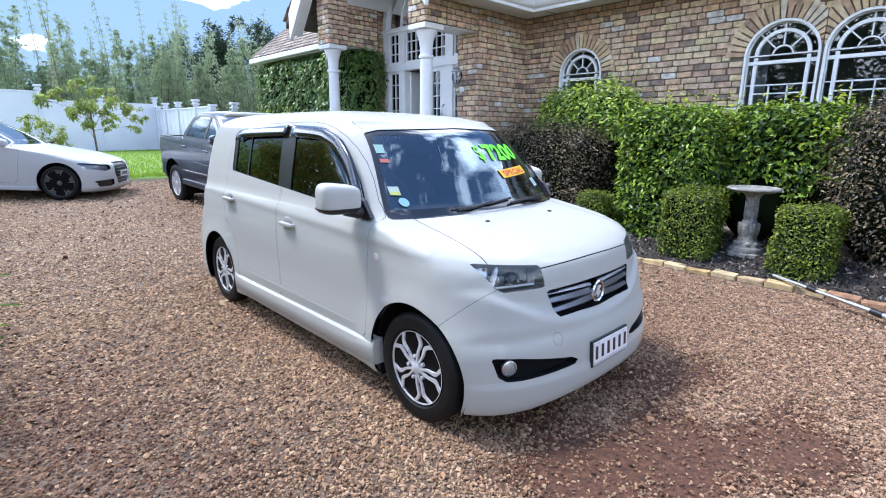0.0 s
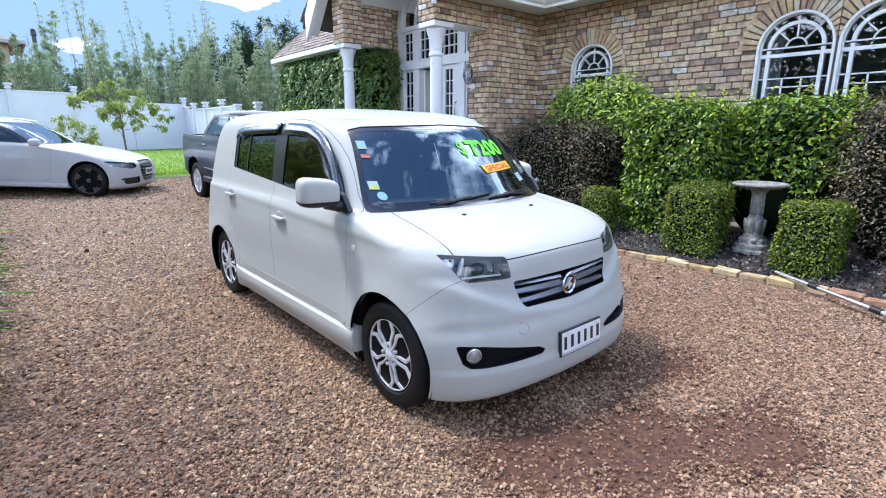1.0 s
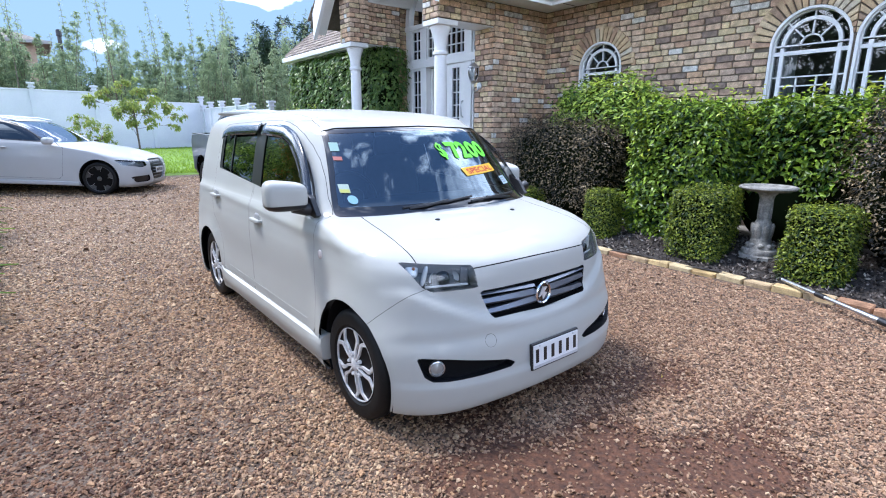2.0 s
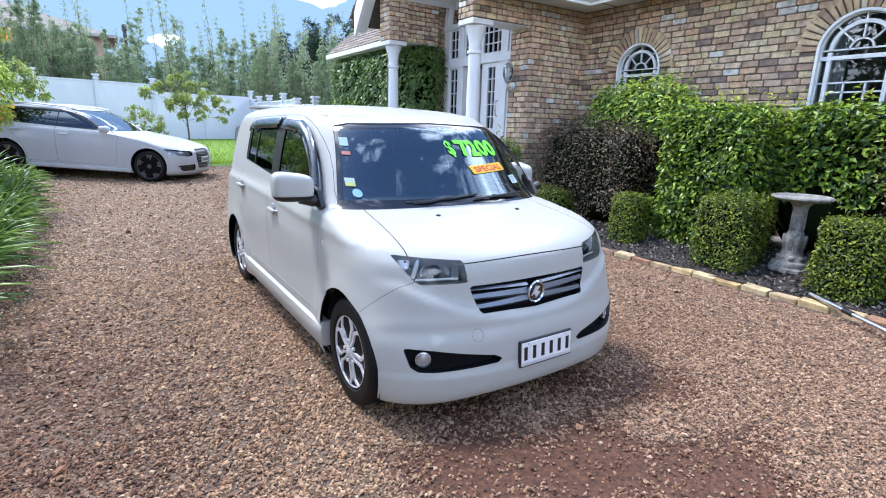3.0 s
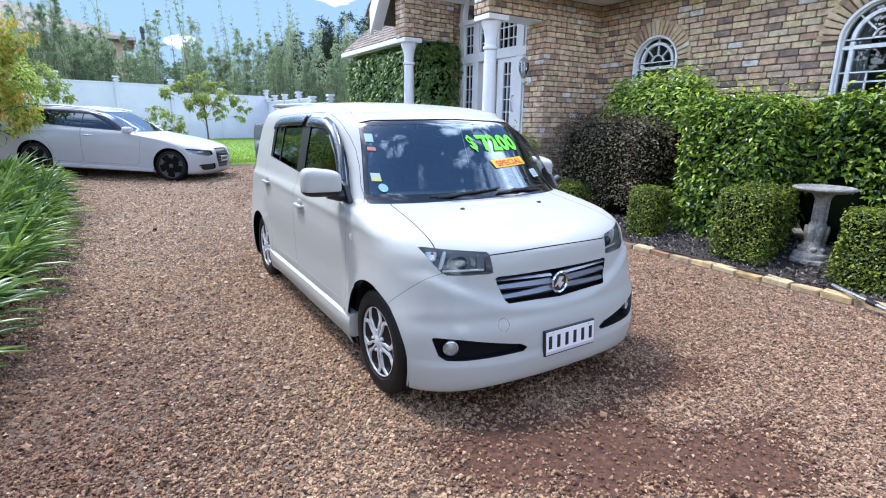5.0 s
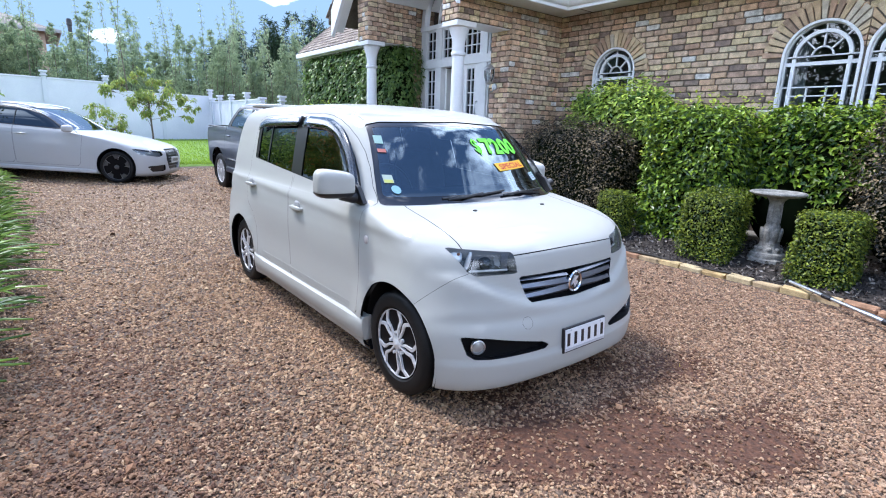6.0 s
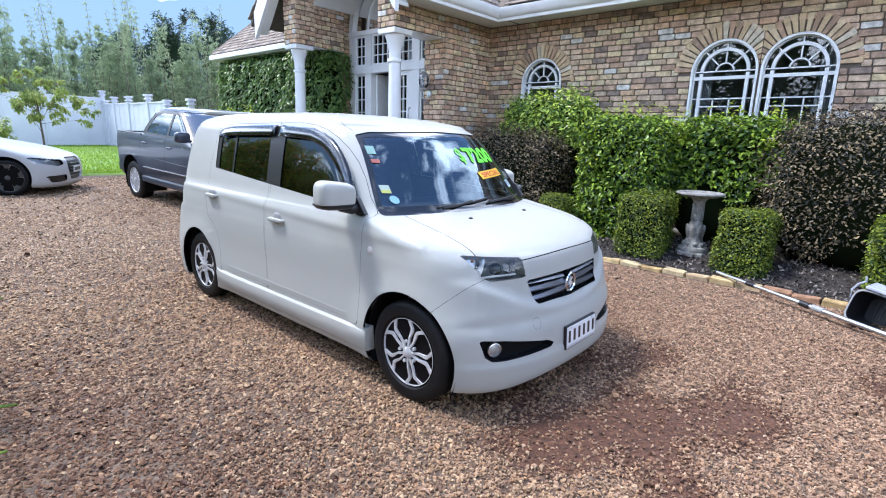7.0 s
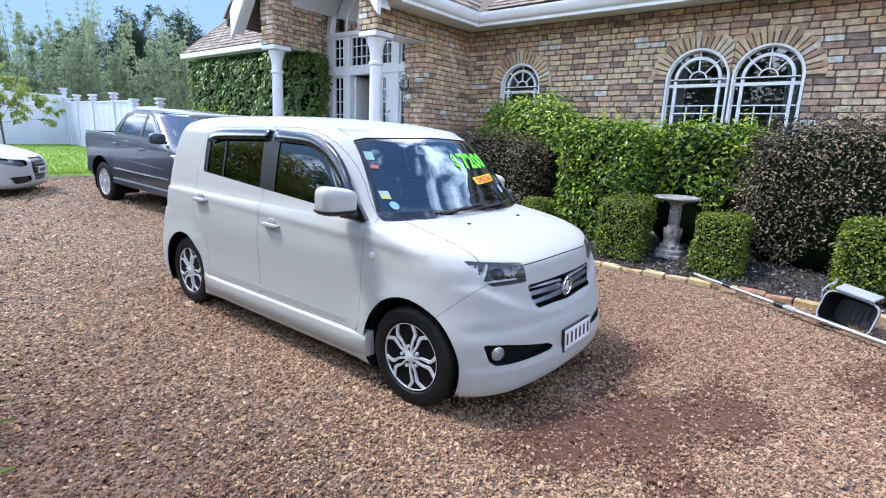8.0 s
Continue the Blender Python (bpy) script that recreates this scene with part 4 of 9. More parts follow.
# wing roof
roof_plane("roof", [(6.28, 9.3, 3.36), (6.28, 14.32, 3.36), (8.2, 13.0, 5.21), (8.2, 9.3, 5.21)], "shingle roof of the wing")
roof_plane("roof", [(6.28, 14.32, 3.36), (12.5, 14.32, 3.36), (12.5, 13.0, 5.21), (8.2, 13.0, 5.21)], "hipped end of the wing roof")
shingles("roof_shingles", (6.26, 9.35, 3.37), (0, 1, 0), (1.92, 0, 1.85), 4.95, 20, "weathered brown wooden shingles on the wing roof", cut_back=0.69)
tagged(part("ridge_cap", tube_bm([(6.28, 14.32, 3.41), (8.2, 13.0, 5.26)], 0.05, 6), M_SHINGLE), "hip capping of the wing roof", "trim", kind="structure")
tagged(part("gutter", box_bm((6.18, 6.30, 9.46, 14.36, 3.24, 3.36), bevel=0.015), M_WHITE), "white gutter on the wing eaves", "gutter", kind="structure")
tagged(part("soffit", box_bm((6.30, 6.95, 9.46, 14.3, 3.22, 3.25)), M_SOFFIT), "white soffit under the wing eaves", "soffit", kind="structure")


# ---- arched windows ----
def arc_bar(bm, yc, zc, r, wdt, x0, x1, a0=0.0, a1=math.pi, steps=24):
    """A curved bar of rectangular section."""
    pr = None
    first = None
    for i in range(steps + 1):
        a = a0 + (a1 - a0) * i / steps
        c, s = math.cos(a), math.sin(a)
        ring = [bm.verts.new((x, yc + rr * c, zc + rr * s)) for x, rr in ((x0, r - wdt / 2), (x0, r + wdt / 2), (x1, r + wdt / 2), (x1, r - wdt / 2))]
        if pr:
            for k in range(4):
                bm.faces.new((pr[k], pr[(k + 1) % 4], ring[(k + 1) % 4], ring[k]))
        else:
            first = ring
        pr = ring
    bm.faces.new(first)
    bm.faces.new(pr)


def bar(bm, ya, za, yb, zb, wdt, x0, x1):
    d = Vector((yb - ya, zb - za)).normalized()
    n = Vector((-d.y, d.x)) * wdt / 2
    c = [(ya + n.x, za + n.y), (yb + n.x, zb + n.y), (yb - n.x, zb - n.y), (ya - n.x, za - n.y)]
    prism_bm(c, "x", x0, x1, bm)


def arched_window(name, yc, r, sill, spring, label):
    t = thing(name, label, "window", (XW, yc, 0), kind="structure")
    f0, f1 = 0.055, 0.125
    bm = bmesh.new()
    arc_bar(bm, 0, spring, r - 0.02, 0.04, f0, f1)
    for s in (-1, 1):
        bar(bm, s * (r - 0.02), sill, s * (r - 0.02), spring, 0.04, f0, f1)
    bar(bm, -r, sill + 0.02, r, sill + 0.02, 0.04, f0, f1)
    part("window_frame", bm, M_WHITE, t)
    bm = bmesh.new()
    arc_bar(bm, 0, spring, r - 0.012, 0.030, -0.012, 0.053)
    for s in (-1, 1):
        bar(bm, s * (r - 0.012), sill + 0.002, s * (r - 0.012), spring, 0.030, -0.012, 0.053)
    part("reveal_lining", bm, M_WHITE, t)
    ri = r * 0.70
    bm = bmesh.new()
    arc_bar(bm, 0, spring, ri, 0.042, 0.045, 0.115)
    for s in (-1, 1):
        bar(bm, s * ri, sill + 0.04, s * ri, spring - 0.02, 0.042, 0.045, 0.115)
    part("sash", bm, M_WHITE, t)
    bm = bmesh.new()
    bar(bm, -r + 0.03, spring - 0.085, r - 0.03, spring - 0.085, 0.045, 0.05, 0.118)
    part("transom", bm, M_WHITE, t)
    rf = r * 0.27
    for a in (45, 90, 135):
        c, s = math.cos(radians(a)), math.sin(radians(a))
        bm = bmesh.new()
        bar(bm, rf * c, spring + rf * s, (r - 0.03) * c, spring + (r - 0.03) * s, 0.016, 0.06, 0.105)
        part("glazing_bar", bm, M_WHITE, t)
    bm = bmesh.new()
    arc_bar(bm, 0, spring, rf, 0.018, 0.06, 0.105, steps=14)
    part("fan_ring", bm, M_WHITE, t)
    rows = [(-r + 0.03, spring + 0.005, r - 0.03), (-r + 0.03, spring - 0.37, r - 0.03), (-ri, spring - 0.48, ri)]
    for ya, z, yb in rows:
        bm = bmesh.new()
        bar(bm, ya, z, yb, z, 0.016, 0.06, 0.104)
        part("glazing_bar", bm, M_WHITE, t)
    for y in (-ri * 0.36, ri * 0.36):
        bm = bmesh.new()
        bar(bm, y, sill + 0.04, y, spring - 0.37, 0.016, 0.06, 0.103)
        part("glazing_bar", bm, M_WHITE, t)
    bm = bmesh.new()
    ring = [bm.verts.new((0.085, (r - 0.02) * math.cos(a), spring + (r - 0.02) * math.sin(a))) for a in np.linspace(0, math.pi, 25)]
    bm.faces.new(ring + [bm.verts.new((0.085, -(r - 0.02), sill)), bm.verts.new((0.085, r - 0.02, sill))])
    part("pane", bm, M_PANE, t).visible_shadow = False
    part("window_sill", box_bm((-0.03, 0.13, -r, r, sill - 0.05, sill), bevel=0.006), M_WHITE, t)
    return t


arched_window("window_1", *ARCHES[0], "round-headed white window with fan glazing bars, beside its twin")
arched_window("window_2", *ARCHES[1], "round-headed white window of a pair with fan glazing bars")
arched_window("window_3", *ARCHES[2], "small round-headed white window above the shrubs")
# curtains gathered behind the pair
for yc in (2.40, 0.86):
    v, f = [], []
    for i in range(33):
        y = yc - 0.13 + 0.26 * i / 32
        x = XW + 0.32 + 0.03 * math.sin(i * 1.4)
        v += [(x, y, 0.9), (x, y, 3.0)]
        if i:
            f.append((2 * i - 2, 2 * i, 2 * i + 1, 2 * i - 1))
    tagged(mesh_ob("curtain", v, f, M_CURTAIN, smooth=True), "pale gathered curtain hanging behind the window", "curtain")
# mullion between the pair
tagged(part("mullion", box_bm((XW + 0.03, XW + 0.16, 1.600, 1.635, 0.95, 2.52), bevel=0.005), M_WHITE), "white post between the paired windows", "trim", kind="structure")


# ---- front doors in the porch ----
def grid_light(name, t, y0, y1, z0, z1, cols, rows, x=0.0, rail=0.03):
    """A multi-pane light: border, bars and panes."""
    p = part(name, box_bm((x - 0.03, x + 0.03, y0, y1, z0, z0 + rail), (x - 0.03, x + 0.03, y0, y1, z1 - rail, z1), (x - 0.03, x + 0.03, y0, y0 + rail, z0 + rail, z1 - rail), (x - 0.03, x + 0.03, y1 - rail, y1, z0 + rail, z1 - rail)), M_WHITE, t)
    for i in range(1, cols):
        y = y0 + (y1 - y0) * i / cols
        part("glazing_bar", box_bm((x - 0.018, x + 0.018, y - 0.009, y + 0.009, z0 + rail, z1 - rail)), M_WHITE, p)
    for j in range(1, rows):
        z = z0 + (z1 - z0) * j / rows
        part("glazing_bar", box_bm((x - 0.016, x + 0.016, y0 + rail, y1 - rail, z - 0.009, z + 0.009)), M_WHITE, p)
    q = part("pane", box_bm((x - 0.003, x + 0.003, y0 + rail, y1 - rail, z0 + rail, z1 - rail)), M_PANE, p)
    q.visible_shadow = False
    return p


DX, MID_Y = 6.95, 7.87
entry = thing("door_1", "tall white glazed entrance with one leaf standing open", "door", (DX, MID_Y, 0.15), kind="structure")
LEAF, HEAD, BAND, FAN_Z, FAN_R = 0.60, 2.52, 2.67, 3.30, 1.27      # leaf width, door head, upper lights, fan springing, fan radius
for s in (-1, 1):
    part("jamb", box_bm((-0.05, 0.09, s * 1.14, s * 1.33, 0, FAN_Z), bevel=0.006), M_WHITE, entry)
    part("mullion", box_bm((-0.06, 0.08, s * LEAF, s * 0.80, 0, FAN_Z - 0.02), bevel=0.006), M_WHITE, entry)
    part("side_light_panel", box_bm((-0.03, 0.05, s * 0.80, s * 1.14, 0, 1.22), bevel=0.004), M_WHITE, entry)
    part("panel_moulding", box_bm((-0.045, -0.025, s * 0.86, s * 1.08, 0.95, 0.97), (-0.045, -0.025, s * 0.86, s * 1.08, 0.20, 0.22), (-0.045, -0.025, s * 0.86, s * 0.88, 0.22, 0.95), (-0.045, -0.025, s * 1.06, s * 1.08, 0.22, 0.95)), M_WHITE, entry)
    grid_light("side_light", entry, *sorted((s * 0.80, s * 1.14)), 1.22, HEAD, 2, 5, 0.0, 0.04)
    grid_light("upper_light", entry, *sorted((s * 0.80, s * 1.14)), BAND, FAN_Z - 0.02, 2, 3, 0.0, 0.04)
part("head_rail", box_bm((-0.07, 0.09, -1.14, 1.14, HEAD, BAND), bevel=0.008), M_WHITE, entry)
part("fan_rail", box_bm((-0.08, 0.09, -1.33, 1.33, FAN_Z - 0.02, FAN_Z + 0.07), bevel=0.008), M_WHITE, entry)
for y0, y1 in ((-LEAF, 0.0), (0.0, LEAF)):
    grid_light("upper_light", entry, y0, y1, BAND, FAN_Z - 0.02, 4, 3, 0.0, 0.04)
part("door_leaf", box_bm((-0.025, 0.025, -LEAF, -LEAF + 0.16, 0.02, HEAD), (-0.025, 0.025, -0.20, -0.01, 0.02, HEAD), (-0.025, 0.025, -LEAF + 0.16, -0.20, 0.02, 1.28), (-0.025, 0.025, -LEAF + 0.16, -0.20, HEAD - 0.06, HEAD), bevel=0.004), M_WHITE, entry)
grid_light("door_light", entry, -LEAF + 0.15, -0.19, 1.28, HEAD - 0.06, 2, 5, 0.0, 0.02)
part("leaf_moulding", box_bm((-0.04, -0.022, -0.50, -0.12, 1.10, 1.12), (-0.04, -0.022, -0.50, -0.12, 0.30, 0.32), (-0.04, -0.022, -0.50, -0.48, 0.32, 1.10), (-0.04, -0.022, -0.14, -0.12, 0.32, 1.10)), M_WHITE, entry)
part("door_handle", tube_bm([(-0.03, -0.54, 1.52), (-0.07, -0.54, 1.54), (-0.08, -0.53, 1.68), (-0.07, -0.54, 1.80), (-0.03, -0.54, 1.82)], 0.014, 8), M_SATIN, entry, "bright metal door pull")
part("letter_slot", box_bm((-0.034, -0.024, -0.42, -0.20, 1.16, 1.21), bevel=0.003), M_SATIN, entry)
# the other leaf swung inwards
part("open_leaf", box_bm((0.05, 0.62, LEAF - 0.07, LEAF - 0.02, 0.02, HEAD - 0.02), bevel=0.004), M_WHITE, entry, "door leaf standing open")
# arched fanlight with interlaced bars
bm = bmesh.new()
arc_bar(bm, 0, FAN_Z + 0.05, FAN_R, 0.12, -0.06, 0.08, steps=36)
part("arch_frame", bm, M_WHITE, entry, "white arched frame over the doors")
for s in (-1, 1):
    for r2 in (1.25, 0.78):
        bm = bmesh.new()
        c = -s * (r2 - 0.42 if r2 > 1 else r2 - 0.78)
        stop = math.acos(max(-1.0, min(1.0, (FAN_R ** 2 - r2 ** 2 - c * c) / (2 * abs(c) * r2)))) if abs(c) > 0.01 else 1.2
        span_a = min(1.35, math.pi - stop if abs(c) > 0.01 else 1.2)
        arc_bar(bm, c, FAN_Z + 0.06, r2, 0.028, -0.02, 0.03, 0.0 if s > 0 else math.pi, span_a if s > 0 else math.pi - span_a, 18)
        part("fan_bar", bm, M_WHITE, entry)
bm = bmesh.new()
bar(bm, 0, FAN_Z + 0.06, 0, FAN_Z + 1.25, 0.028, -0.018, 0.028)
part("fan_bar", bm, M_WHITE, entry)
bm = bmesh.new()
bm.faces.new([bm.verts.new((0.005, 1.24 * math.cos(a), FAN_Z + 0.05 + 1.24 * math.sin(a))) for a in np.linspace(0, math.pi, 33)])
part("fanlight_pane", bm, M_PANE, entry).visible_shadow = False
# pale things in the hall behind the open leaf
hall = thing("hall_balustrade", "dark turned stair balustrade in the dim hall", "balustrade", (8.9, 9.2, 0.75))
for k in range(7):
    part("baluster", lathe_bm([(0.018, 0), (0.028, 0.2), (0.014, 0.5), (0.024, 0.8), (0.018, 1.0)], 10, "z", (0, -0.6 + 0.2 * k, 0)), M_GREY_TRIM, hall, "", True)
part("hand_rail", box_bm((-0.03, 0.03, -0.75, 0.75, 1.0, 1.06), bevel=0.012), M_BARK, hall)


# ---- porch columns ----
def porch_column(y, label):
    t = thing("porch_column", label, "column", (5.66, y, 0.02), group="porch columns")
    part("shaft", lathe_bm([(0.110, 0.12), (0.110, 0.9), (0.107, 1.8), (0.098, 2.58)], 32), M_WHITE, t, "", True)
    part("base", lathe_bm([(0.17, 0), (0.17, 0.05), (0.16, 0.07), (0.15, 0.10), (0.13, 0.13)], 32), M_WHITE, t, "", True)
    part("necking", lathe_bm([(0.098, 2.56), (0.118, 2.575), (0.122, 2.60), (0.118, 2.62), (0.098, 2.635)], 32), M_WHITE, t, "", True)
    part("capital", lathe_bm([(0.098, 2.63), (0.102, 2.74), (0.118, 2.84), (0.148, 2.92), (0.165, 2.975), (0.165, 2.995)], 32), M_WHITE, t, "", True)
    part("abacus", box_bm((-0.20, 0.20, -0.20, 0.20, 2.99, 3.075), bevel=0.012), M_WHITE, t)
    return t


porch_column(6.41, "round white porch column under the nearer brick beam")
porch_column(9.19, "round white porch column under the farther brick beam")
tagged(part("beam_soffit", box_bm((5.88, XP - 0.002, YR + 0.035, YR + 0.46, 3.088, 3.10)), M_WHITE), "white board under the brick beam", "trim", kind="structure")
tagged(part("beam_soffit", box_bm((5.88, XP - 0.002, 9.08, 9.40, 3.088, 3.10)), M_WHITE), "white board under the farther brick beam", "trim", kind="structure")
tagged(part("porch_haunch", prism_bm([(9.07, 3.86), (9.02, 3.86), (8.50, 4.62), (8.55, 4.62)], "x", 5.90, 6.90), M_SOFFIT), "white plastered curve under the porch ceiling", "ceiling", kind="structure")


# ---- wall lantern ----
lan = thing("wall_lantern", "grey metal carriage lantern on the brick pier", "lantern", (XP - 0.16, YR + 0.34, 2.08))
part("backplate", lathe_bm([(0.055, 0.13), (0.06, 0.15), (0.05, 0.158)], 20, "x", (0, 0, 0.10)), M_SATIN, lan, "", True)
part("bracket", tube_bm([(0.14, 0, 0.10), (0.10, 0, 0.02), (0.03, 0, 0.0), (-0.01, 0, 0.06), (0, 0, 0.14)], 0.012, 8), M_SATIN, lan, "", True)
part("lantern_base", lathe_bm([(0.02, 0.12), (0.05, 0.15), (0.062, 0.17), (0.055, 0.18)], 16), M_SATIN, lan, "", True)
part("globe", lathe_bm([(0.05, 0.18), (0.085, 0.26), (0.092, 0.33), (0.078, 0.40)], 16), M_LENS, lan, "", True)
part("cap", lathe_bm([(0.10, 0.39), (0.095, 0.405), (0.05, 0.45), (0.02, 0.47), (0.012, 0.50), (0.018, 0.515), (0.0, 0.53)], 16), M_SATIN, lan, "", True)
for k in range(6):
    a = k * math.pi / 3
    part("cage_rib", tube_bm([(0.054 * math.cos(a), 0.054 * math.sin(a), 0.17), (0.09 * math.cos(a), 0.09 * math.sin(a), 0.26), (0.097 * math.cos(a), 0.097 * math.sin(a), 0.33), (0.084 * math.cos(a), 0.084 * math.sin(a), 0.40)], 0.005, 5), M_SATIN, lan)

# ---- car bodies: a skin of stacked plan outlines, cut into panels along curves ----
class Skin:
    def __init__(self, v, n, t):
        self.v, self.n, self.t = v, n, t

    def cut(self, fn):
        """Splits along fn = 0; returns (inside where fn < 0, outside)."""
        v, n, t = self.v, self.n, self.t
        f = fn(v)
        f = np.where(np.abs(f) < 1e-6, 1e-6, f)
        ins = f < 0
        c = ins[t].sum(1)
        a, b = [t[c == 3]], [t[c == 0]]
        cross = t[(c == 1) | (c == 2)]
        nv, nn, memo = [], [], {}
        base = len(v)

        def mid(i, j):
            k = (i, j) if i < j else (j, i)
            if k not in memo:
                s = f[k[0]] / (f[k[0]] - f[k[1]])
                nv.append(v[k[0]] + (v[k[1]] - v[k[0]]) * s)
                nn.append(n[k[0]] + (n[k[1]] - n[k[0]]) * s)
                memo[k] = base + len(nv) - 1
            return memo[k]
        ta, tb = [], []
        for tri in cross:
            tri = [int(q) for q in tri]
            lone_in = ins[tri].sum() == 1
            k = [q for q in range(3) if ins[tri[q]] == lone_in][0]
            p, q, r = tri[k], tri[(k + 1) % 3], tri[(k + 2) % 3]
            m1, m2 = mid(p, q), mid(p, r)
            one, two = (ta, tb) if lone_in else (tb, ta)
            one.append((p, m1, m2))
            two += [(m1, q, r), (m1, r, m2)]
        if nv:
            v, n = np.concatenate([v, np.array(nv)]), np.concatenate([n, np.array(nn)])
        if ta:
            a.append(np.array(ta))
        if tb:
            b.append(np.array(tb))
        return Skin(v, n, np.concatenate(a)).packed(), Skin(v, n, np.concatenate(b)).packed()

    def joined(self, *others):
        v, n, t = [self.v], [self.n], [self.t]
        k = len(self.v)
        for o in others:
            v.append(o.v)
            n.append(o.n)
            t.append(o.t + k)
            k += len(o.v)
        return Skin(np.concatenate(v), np.concatenate(n), np.concatenate(t))

    def scored(self, region, line, half):
        """Cuts a fine gap along line = 0 within a region; returns the skin without the gap."""
        r, rest = self.cut(region)
        a, b = r.cut(lambda v: line(v) + half)
        gap, b = b.cut(lambda v: line(v) - half)
        return rest.joined(a, b)

    def packed(self):
        used = np.unique(self.t)
        remap = np.zeros(len(self.v), int)
        remap[used] = np.arange(len(used))
        return Skin(self.v[used], self.n[used], remap[self.t])

    def moved(self, d):
        n = self.n / (np.linalg.norm(self.n, axis=1, keepdims=True) + 1e-9)
        return Skin(self.v + n * d, self.n, self.t)

    def put(self, name, mat, parent, label=""):
        n = self.n / (np.linalg.norm(self.n, axis=1, keepdims=True) + 1e-9)
        ob = mesh_ob(name, self.v, self.t, mat, parent, label, True, n)
        return ob

    def rim(self, depth):
        """Border edges turned inwards by depth, as a thin edge of the sheet."""
        e = np.concatenate([self.t[:, [0, 1]], self.t[:, [1, 2]], self.t[:, [2, 0]]])
        key = np.sort(e, 1)
        u, idx, cnt = np.unique(key, axis=0, return_index=True, return_counts=True)
        e = e[idx[cnt == 1]]
        n = self.n / (np.linalg.norm(self.n, axis=1, keepdims=True) + 1e-9)
        a, b = e[:, 0], e[:, 1]
        v = np.concatenate([self.v[a], self.v[b], self.v[b] - n[b] * depth, self.v[a] - n[a] * depth])
        k = len(a)
        i = np.arange(k)
        return v, np.stack([i + k, i, i + 3 * k, i + 2 * k], 1)


def poly(points, r=0.0):
    """Signed distance to a polygon in the plane (negative inside), grown by r with round corners."""
    p = np.array(points, float)
    q = np.roll(p, -1, 0)

    def fn(a, b):
        d2 = np.full(a.shape, 1e9)
        inside = np.zeros(a.shape, bool)
        for (x0, y0), (x1, y1) in zip(p, q):
            ex, ey = x1 - x0, y1 - y0
            t = np.clip(((a - x0) * ex + (b - y0) * ey) / (ex * ex + ey * ey + 1e-12), 0, 1)
            d2 = np.minimum(d2, (a - x0 - t * ex) ** 2 + (b - y0 - t * ey) ** 2)
            hit = (y0 > b) != (y1 > b)
            xi = x0 + (b - y0) / (y1 - y0 if y1 != y0 else 1e-9) * ex
            inside ^= hit & (a < xi)
        d = np.sqrt(d2)
        return np.where(inside, -d, d) - r
    return fn


def smooth_path(points, steps=6, closed=True):
    """Catmull-Rom through the points."""
    p = [np.array(q, float) for q in points]
    n = len(p)
    out = []
    for i in range(n if closed else n - 1):
        p0, p1, p2, p3 = (p[(i - 1) % n], p[i], p[(i + 1) % n], p[(i + 2) % n]) if closed else (p[max(i - 1, 0)], p[i], p[i + 1], p[min(i + 2, n - 1)])
        for k in range(steps):
            t = k / steps
            out.append(0.5 * (2 * p1 + (p2 - p0) * t + (2 * p0 - 5 * p1 + 4 * p2 - p3) * t * t + (3 * p1 - p0 - 3 * p2 + p3) * t ** 3))
    if not closed:
        out.append(p[-1])
    return out


def interp_rows(rows, count):
    """Rows of level values, resampled smoothly along their running length (monotone cubic)."""
    a = np.array(rows, float)
    seg = np.sqrt(np.diff(a[:, 0]) ** 2 + np.diff(a[:, 1]) ** 2 + np.diff(a[:, 2]) ** 2) + 1e-6
    s = np.concatenate([[0], np.cumsum(seg)])
    dens = np.linspace(0, s[-1], count)
    out = np.zeros((count, a.shape[1]))
    for c in range(a.shape[1]):
        y = a[:, c]
        h = np.diff(s)
        d = np.diff(y) / h
        m = np.zeros(len(y))
        m[0], m[-1] = d[0], d[-1]
        for i in range(1, len(y) - 1):
            if d[i - 1] * d[i] > 0:
                w1, w2 = 2 * h[i] + h[i - 1], h[i] + 2 * h[i - 1]
                m[i] = (w1 + w2) / (w1 / d[i - 1] + w2 / d[i])
        k = np.clip(np.searchsorted(s, dens, side="right") - 1, 0, len(h) - 1)
        t = (dens - s[k]) / h[k]
        out[:, c] = (y[k] * (2 * t ** 3 - 3 * t ** 2 + 1) + h[k] * m[k] * (t ** 3 - 2 * t ** 2 + t) + y[k + 1] * (-2 * t ** 3 + 3 * t ** 2) + h[k] * m[k + 1] * (t ** 3 - t ** 2))
    return out


